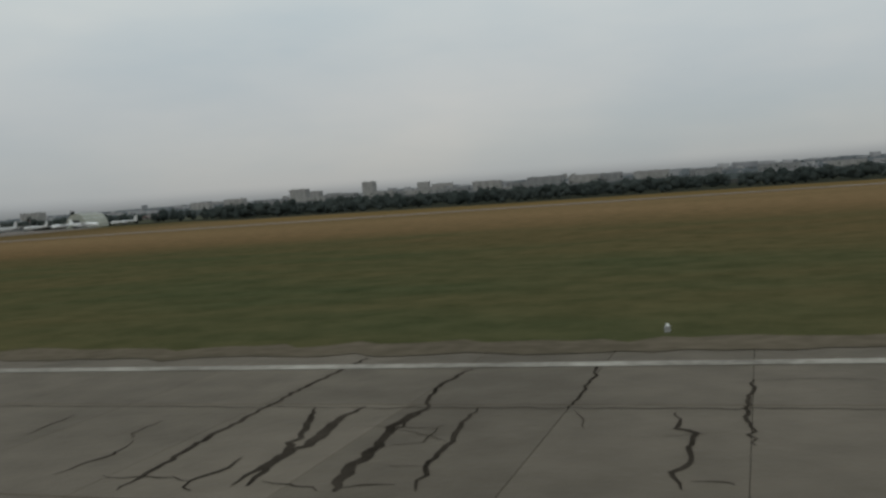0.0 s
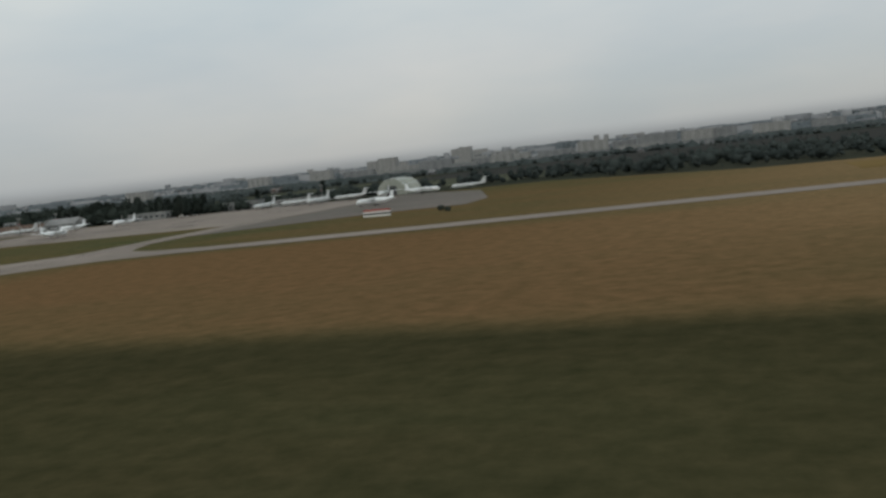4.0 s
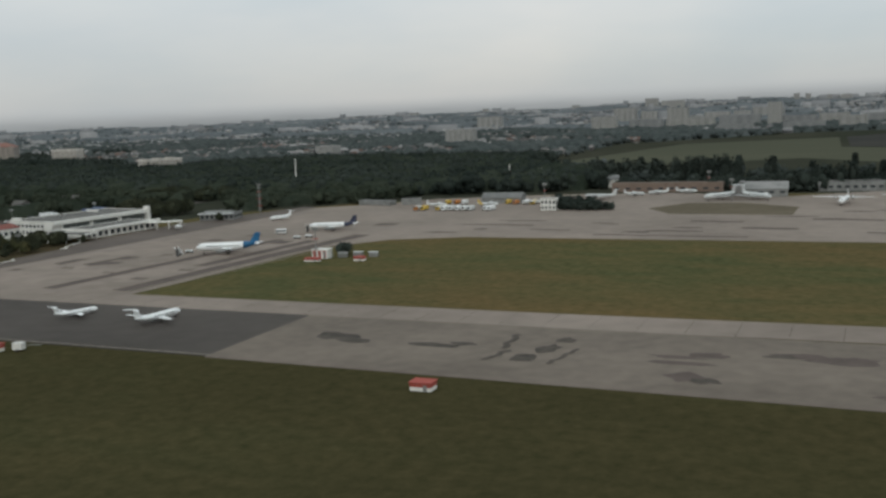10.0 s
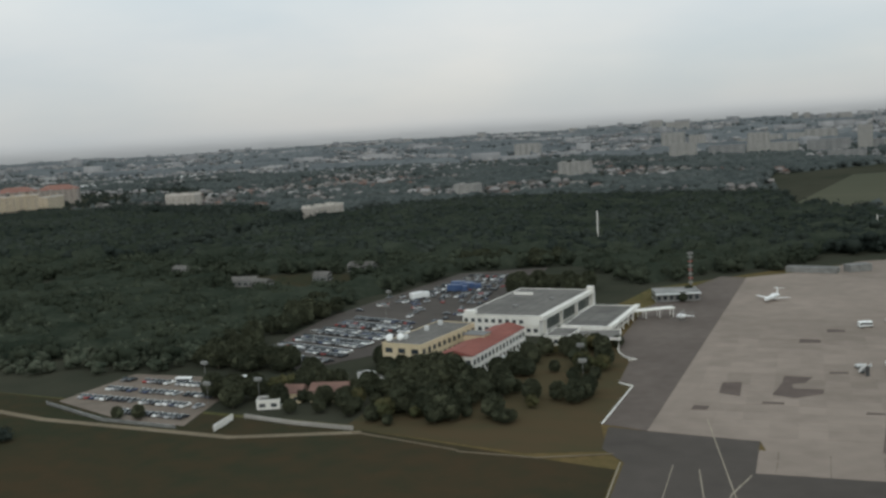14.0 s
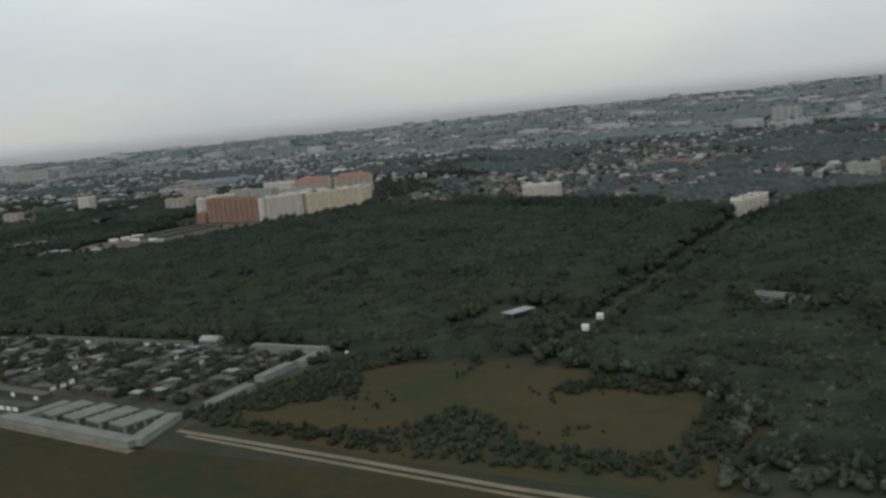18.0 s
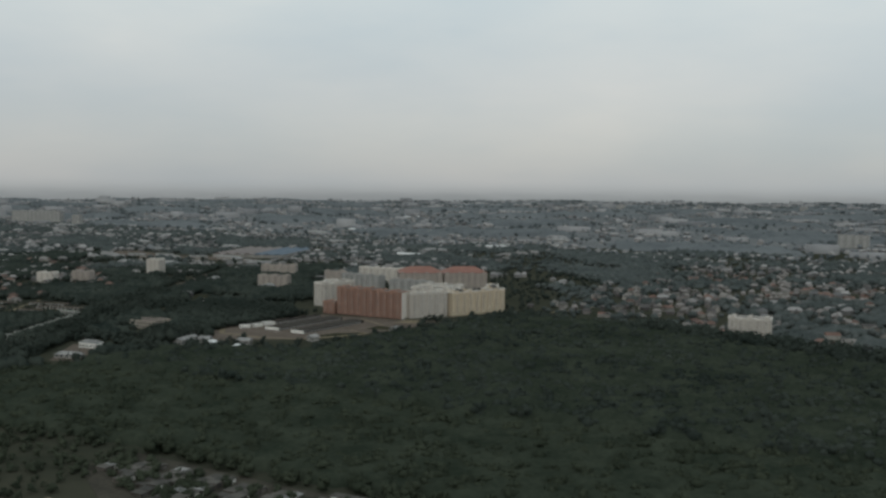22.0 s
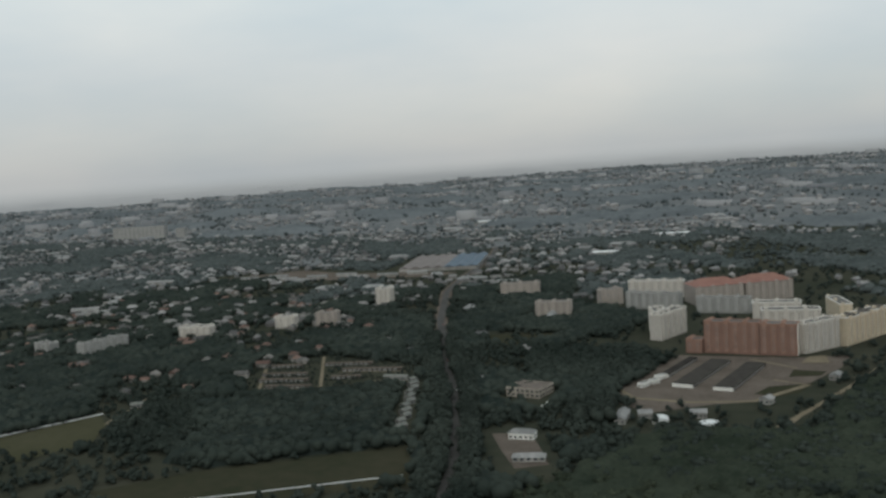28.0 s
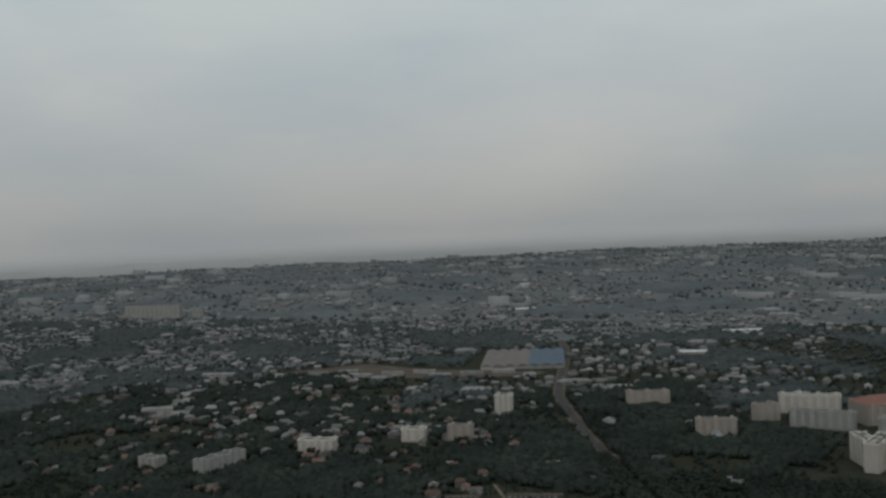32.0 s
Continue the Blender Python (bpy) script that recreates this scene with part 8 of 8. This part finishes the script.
def crack(line, width, z, parent, seed, jit=0.028):
    r = np.random.default_rng(seed)
    pts = []
    for (x0, y0), (x1, y1) in zip(line, line[1:]):
        n = max(2, int(math.hypot(x1 - x0, y1 - y0) / 0.16))
        for i in range(n):
            u = i / n
            pts.append((x0 + (x1 - x0) * u + r.normal(0, jit), y0 + (y1 - y0) * u + r.normal(0, jit)))
    pts.append(line[-1])
    left, right, wob = [], [], 0.8
    for i, (x, y) in enumerate(pts):
        dx, dy = pts[min(i + 1, len(pts) - 1)][0] - pts[max(i - 1, 0)][0], pts[min(i + 1, len(pts) - 1)][1] - pts[max(i - 1, 0)][1]
        ln = math.hypot(dx, dy) + 1e-6
        wob = 0.75 * wob + 0.25 * r.uniform(0.1, 1.5)
        w = width * 0.36 * wob * min(1, 0.25 + 0.2 * min(i, len(pts) - 1 - i))
        left.append((x - dy / ln * w, y + dx / ln * w, z))
        right.append((x + dy / ln * w, y - dx / ln * w, z))
    n = len(pts)
    return mesh_object("sealed_crack", left + right, [(n + i, n + i + 1, i + 1, i) for i in range(n - 1)], TAR, parent)


def slab_mesh(w, d, t):
    bm = bmesh.new()
    box(bm, -w / 2, w / 2, -d / 2, d / 2, 0, t, 0.008)
    me = bpy.data.meshes.new("slab")
    bm.to_mesh(me)
    bm.free()
    return me


R_SLAB = slab_mesh(2.444, 4.55, 0.02)
R_SLAB.materials.append(RUNWAY)
R_EDGE = slab_mesh(7.95, 1.55, 0.02)
R_EDGE.materials.append(RUNWAY)
R_IN = slab_mesh(2.444, 4.57, 0.02)
R_IN.materials.append(RUNWAY)
for i in range(52):
    for me, y, step in ((R_SLAB, 15.75, 2.45), (R_IN, 11.15, 2.45), (R_IN, 6.55, 2.45)):
        o = new("slab", me)
        o.parent = runway
        o.location = (10.77 - i * step, y, 0.052)
crng = np.random.default_rng(71)
# cracks where the start of the run shows them
for i, (w, line) in enumerate((
    (0.13, [(-7.5, 17.5), (-7.5, 16.0), (-7.5, 13.9), (-7.4, 12.7), (-7.4, 11.6), (-7.2, 10.3), (-7.1, 9.1)]),
    (0.16, [(-6.6, 13.2), (-6.1, 11.9), (-5.9, 11.1), (-5.8, 10.2), (-5.8, 9.4)]),
    (0.26, [(-5.8, 13.3), (-5.9, 12.6), (-5.7, 11.3), (-5.8, 10.6), (-5.6, 9.4)]),
    (0.24, [(-4.8, 13.3), (-4.9, 12.1), (-4.7, 10.8), (-4.6, 9.6), (-4.5, 9.3)]),
    (0.1, [(-5.0, 16.3), (-5.1, 14.6), (-5.0, 13.9), (-4.8, 13.3), (-4.8, 11.8)]),
    (0.12, [(-4.0, 13.3), (-4.0, 12.5), (-3.8, 11.2), (-3.8, 10.5), (-3.6, 9.4)]),
    (0.08, [(-2.9, 16.9), (-2.7, 15.5), (-2.7, 14.6), (-2.7, 13.8), (-2.7, 13.1)]),
    (0.06, [(-2.6, 13.1), (-2.4, 12.7), (-2.3, 12.1)]),
    (0.12, [(-0.2, 15.2), (-0.3, 14.0), (-0.3, 12.9), (-0.2, 11.4)]),
    (0.12, [(-1.2, 13.0), (-1.1, 12.1), (-0.9, 11.9), (-0.9, 10.7), (-1.0, 10.3), (-0.9, 9.7)]),
    (0.06, [(-0.8, 10.0), (-0.5, 10.0), (-0.4, 9.9)]),
    (0.06, [(-8.7, 12.3), (-8.7, 11.6), (-8.5, 11.3)]),
    (0.06, [(-8.4, 11.2), (-8.2, 10.5), (-8.4, 9.6)]),
    (0.05, [(-10.6, 12.8), (-10.4, 11.4)]),
    (0.12, [(-6.2, 9.2), (-6.4, 9.5), (-6.3, 9.9), (-6.3, 10.5)]),
    (0.04, [(-4.8, 12.0), (-3.9, 11.4)]),
    (0.04, [(-5.5, 12.1), (-4.7, 12.1), (-4.2, 12.0)]),
    (0.04, [(-4.3, 10.3), (-3.8, 10.3)]),
    (0.07, [(-5.5, 9.6), (-4.7, 9.3)]),
    (0.07, [(-4.5, 9.4), (-4.3, 9.6), (-3.9, 9.6)]),
    (0.03, [(-1.7, 11.7), (-1.1, 11.8), (-0.5, 12.0)]),
    (0.05, [(-4.2, 12.2), (-4.2, 11.3), (-4.6, 11.2)]),
    (0.035, [(-0.2, 15.1), (0.7, 15.2), (1.5, 15.1)]),
    (0.06, [(-7.7, 9.6), (-6.7, 9.6), (-6.4, 9.5)]),
    (0.1, [(-47.5, 16.1), (-47.4, 14.3), (-47.3, 13.6), (-47.2, 12.5), (-47.1, 11.2), (-47.0, 10.4)]),
    (0.11, [(-44.9, 13.7), (-44.7, 12.3), (-44.6, 11.4), (-44.8, 10.8)]),
    (0.07, [(-42.8, 17.2), (-42.8, 15.9), (-42.9, 15.1), (-42.7, 14.4), (-42.6, 13.8)]),
    (0.13, [(-38.1, 17.6), (-38.0, 15.7), (-37.8, 14.1), (-37.7, 13.1), (-37.6, 11.9)]),
    (0.06, [(-44.9, 13.7), (-43.7, 13.7), (-42.6, 13.8)]),
    (0.04, [(-43.2, 12.7), (-42.9, 12.4), (-42.9, 12.0), (-42.5, 11.7)]),
    (0.05, [(-40.3, 14.6), (-40.2, 13.6)]),
    (0.05, [(-50.4, 13.7), (-49.2, 13.7), (-48.0, 13.7), (-47.2, 13.5), (-45.8, 13.4), (-44.2, 13.4), (-43.0, 13.4), (-41.3, 13.4), (-39.7, 13.5), (-38.2, 13.5), (-36.3, 13.7)]),
    (0.045, [(-43.7, 15.3), (-40.8, 15.3), (-39.0, 15.3)]),
    (0.05, [(-40.4, 13.3), (-40.1, 12.9), (-39.6, 13.2)]),
    (0.04, [(-47.9, 12.6), (-48.0, 13.0)]),
    (0.04, [(-50.3, 15.6), (-49.0, 15.6)]),
    (0.08, [(-84.2, 16.3), (-84.2, 15.4), (-84.1, 14.8)]),
    (0.06, [(-86.7, 16.2), (-86.8, 15.9)]),
    (0.08, [(-91.4, 18.2), (-91.3, 17.5)]),
    (0.04, [(-86.8, 17.1), (-86.7, 17.4)]),
    (0.06, [(-83.4, 18.0), (-83.0, 18.0)]),
)):
    crack(line, w, 0.078 + 0.0006 * (i % 5), runway, i)
crack([(20, 13.2), (-10, 13.25), (-37, 13.4)], 0.05, 0.077, runway, 51)
crack([(-50.4, 13.7), (-80, 13.4), (-118, 13.5)], 0.05, 0.077, runway, 52)
k, x = 0, 9.0
while x > -118:
    if not (-12 < x < 1.5 or -50 < x < -36):
        lean = crng.uniform(-0.5, 0.5)
        top = 17.7 if crng.random() < 0.6 else 15.3
        crack([(x, 6.0), (x + lean, 10.0), (x + lean * 0.4 + crng.uniform(-0.3, 0.3), 13.4), (x + lean * 0.6 + crng.uniform(-0.3, 0.3), top)], crng.choice([0.06, 0.08, 0.12]), 0.079 + 0.0005 * (k % 3), runway, 100 + k)
        if crng.random() < 0.6:
            y = crng.uniform(8.5, 16)
            crack([(x, y), (x - crng.uniform(0.8, 2.4), y + crng.uniform(-0.5, 0.5))], 0.04, 0.081, runway, 300 + k)
    x -= crng.uniform(1.8, 5.2)
    k += 1
C_SLAB = slab_mesh(2.3, 4.86, 0.02)
C_SLAB.materials.append(CONC)


def cross_mid(y):
    return -264.95 - (y - 18) * 0.0455


for i in range(45):
    y = 21 + i * 4.95
    for j in range(3):
        o = new("slab", C_SLAB)
        o.parent = cross
        o.matrix_local = pose(cross_mid(y) + (j - 1) * 2.36, y, 0.057, 0, 0, 2.6)
for j, off in enumerate((-2.2, -0.45, 0.45, 2.4)):
    crack([(cross_mid(18.5) + off, 18.5), (cross_mid(130) + off, 130), (cross_mid(240) + off, 240)], 0.2 if abs(off) > 1 else 0.15, 0.082, cross, 600 + j, 0.09)
for i in range(44):
    y = 18.5 + (i + 1) * 4.95
    if crng.random() < 0.8:
        m, h = cross_mid(y), crng.uniform(2.2, 3.7)
        crack([(m - h, y + crng.uniform(-0.1, 0.1)), (m, y), (m + crng.uniform(1.5, 3.7), y + crng.uniform(-0.1, 0.1))], crng.choice([0.09, 0.14, 0.2]), 0.083, cross, 900 + i)
MOSS = surf("mossy_worn_concrete", (0.062, 0.060, 0.044), (0.115, 0.104, 0.080), 0.5, fine=0.6, spec=0.0)
for i in range(15):
    y = crng.uniform(30, 125)
    x = cross_mid(y) + crng.choice([-2.2, -1.2, 0.4, 2.3])
    w, d = crng.uniform(0.5, 1.3), crng.uniform(1.2, 3.4)
    pts = [(x + w / 2 * math.cos(a) * crng.uniform(0.5, 1.1), y + d / 2 * math.sin(a) * crng.uniform(0.5, 1.1)) for a in np.linspace(0, 5.9, 11)]
    slab("worn_patch", pts, 0.0856 + 0.0004 * i, MOSS, cross, depth=0.02)
for i in range(44):
    y = crng.uniform(22, 130)
    s = crng.choice([-2.2, 2.4])
    a = cross_mid(y) + s
    crack([(a - 0.9, y - 0.4), (a, y), (a + crng.uniform(0.3, 1.0), y + crng.uniform(-1.6, 1.6))], 0.2, 0.084, cross, 700 + i)
for i in range(40):
    x = -545 + i * 6.5
    if not -284 > x > -541:
        continue
    crack([(x, 129.8), (x + 0.1, 139)], 0.08, 0.056, None, 800 + i)["kind"] = "structure"
A_SLAB = slab_mesh(3.9, 3.9, 0.012)
A_SLAB.materials.append(CONC)
APRON_IN = [(-555, 147), (-541, 145), (-539, 141), (-503, 141), (-499, 200), (-499, 215), (-552, 215)]
placed = 0
for i in range(14):
    for j in range(20):
        x, y = -554 + i * 4.0, 143 + j * 4.0
        if placed < 298 and all(inside([x - 2, x + 2, x + 2, x - 2], [y - 2, y - 2, y + 2, y + 2], APRON_IN)):
            o = new("slab", A_SLAB)
            o.parent = apron
            o.location = (x, y, 0.047)
            placed += 1
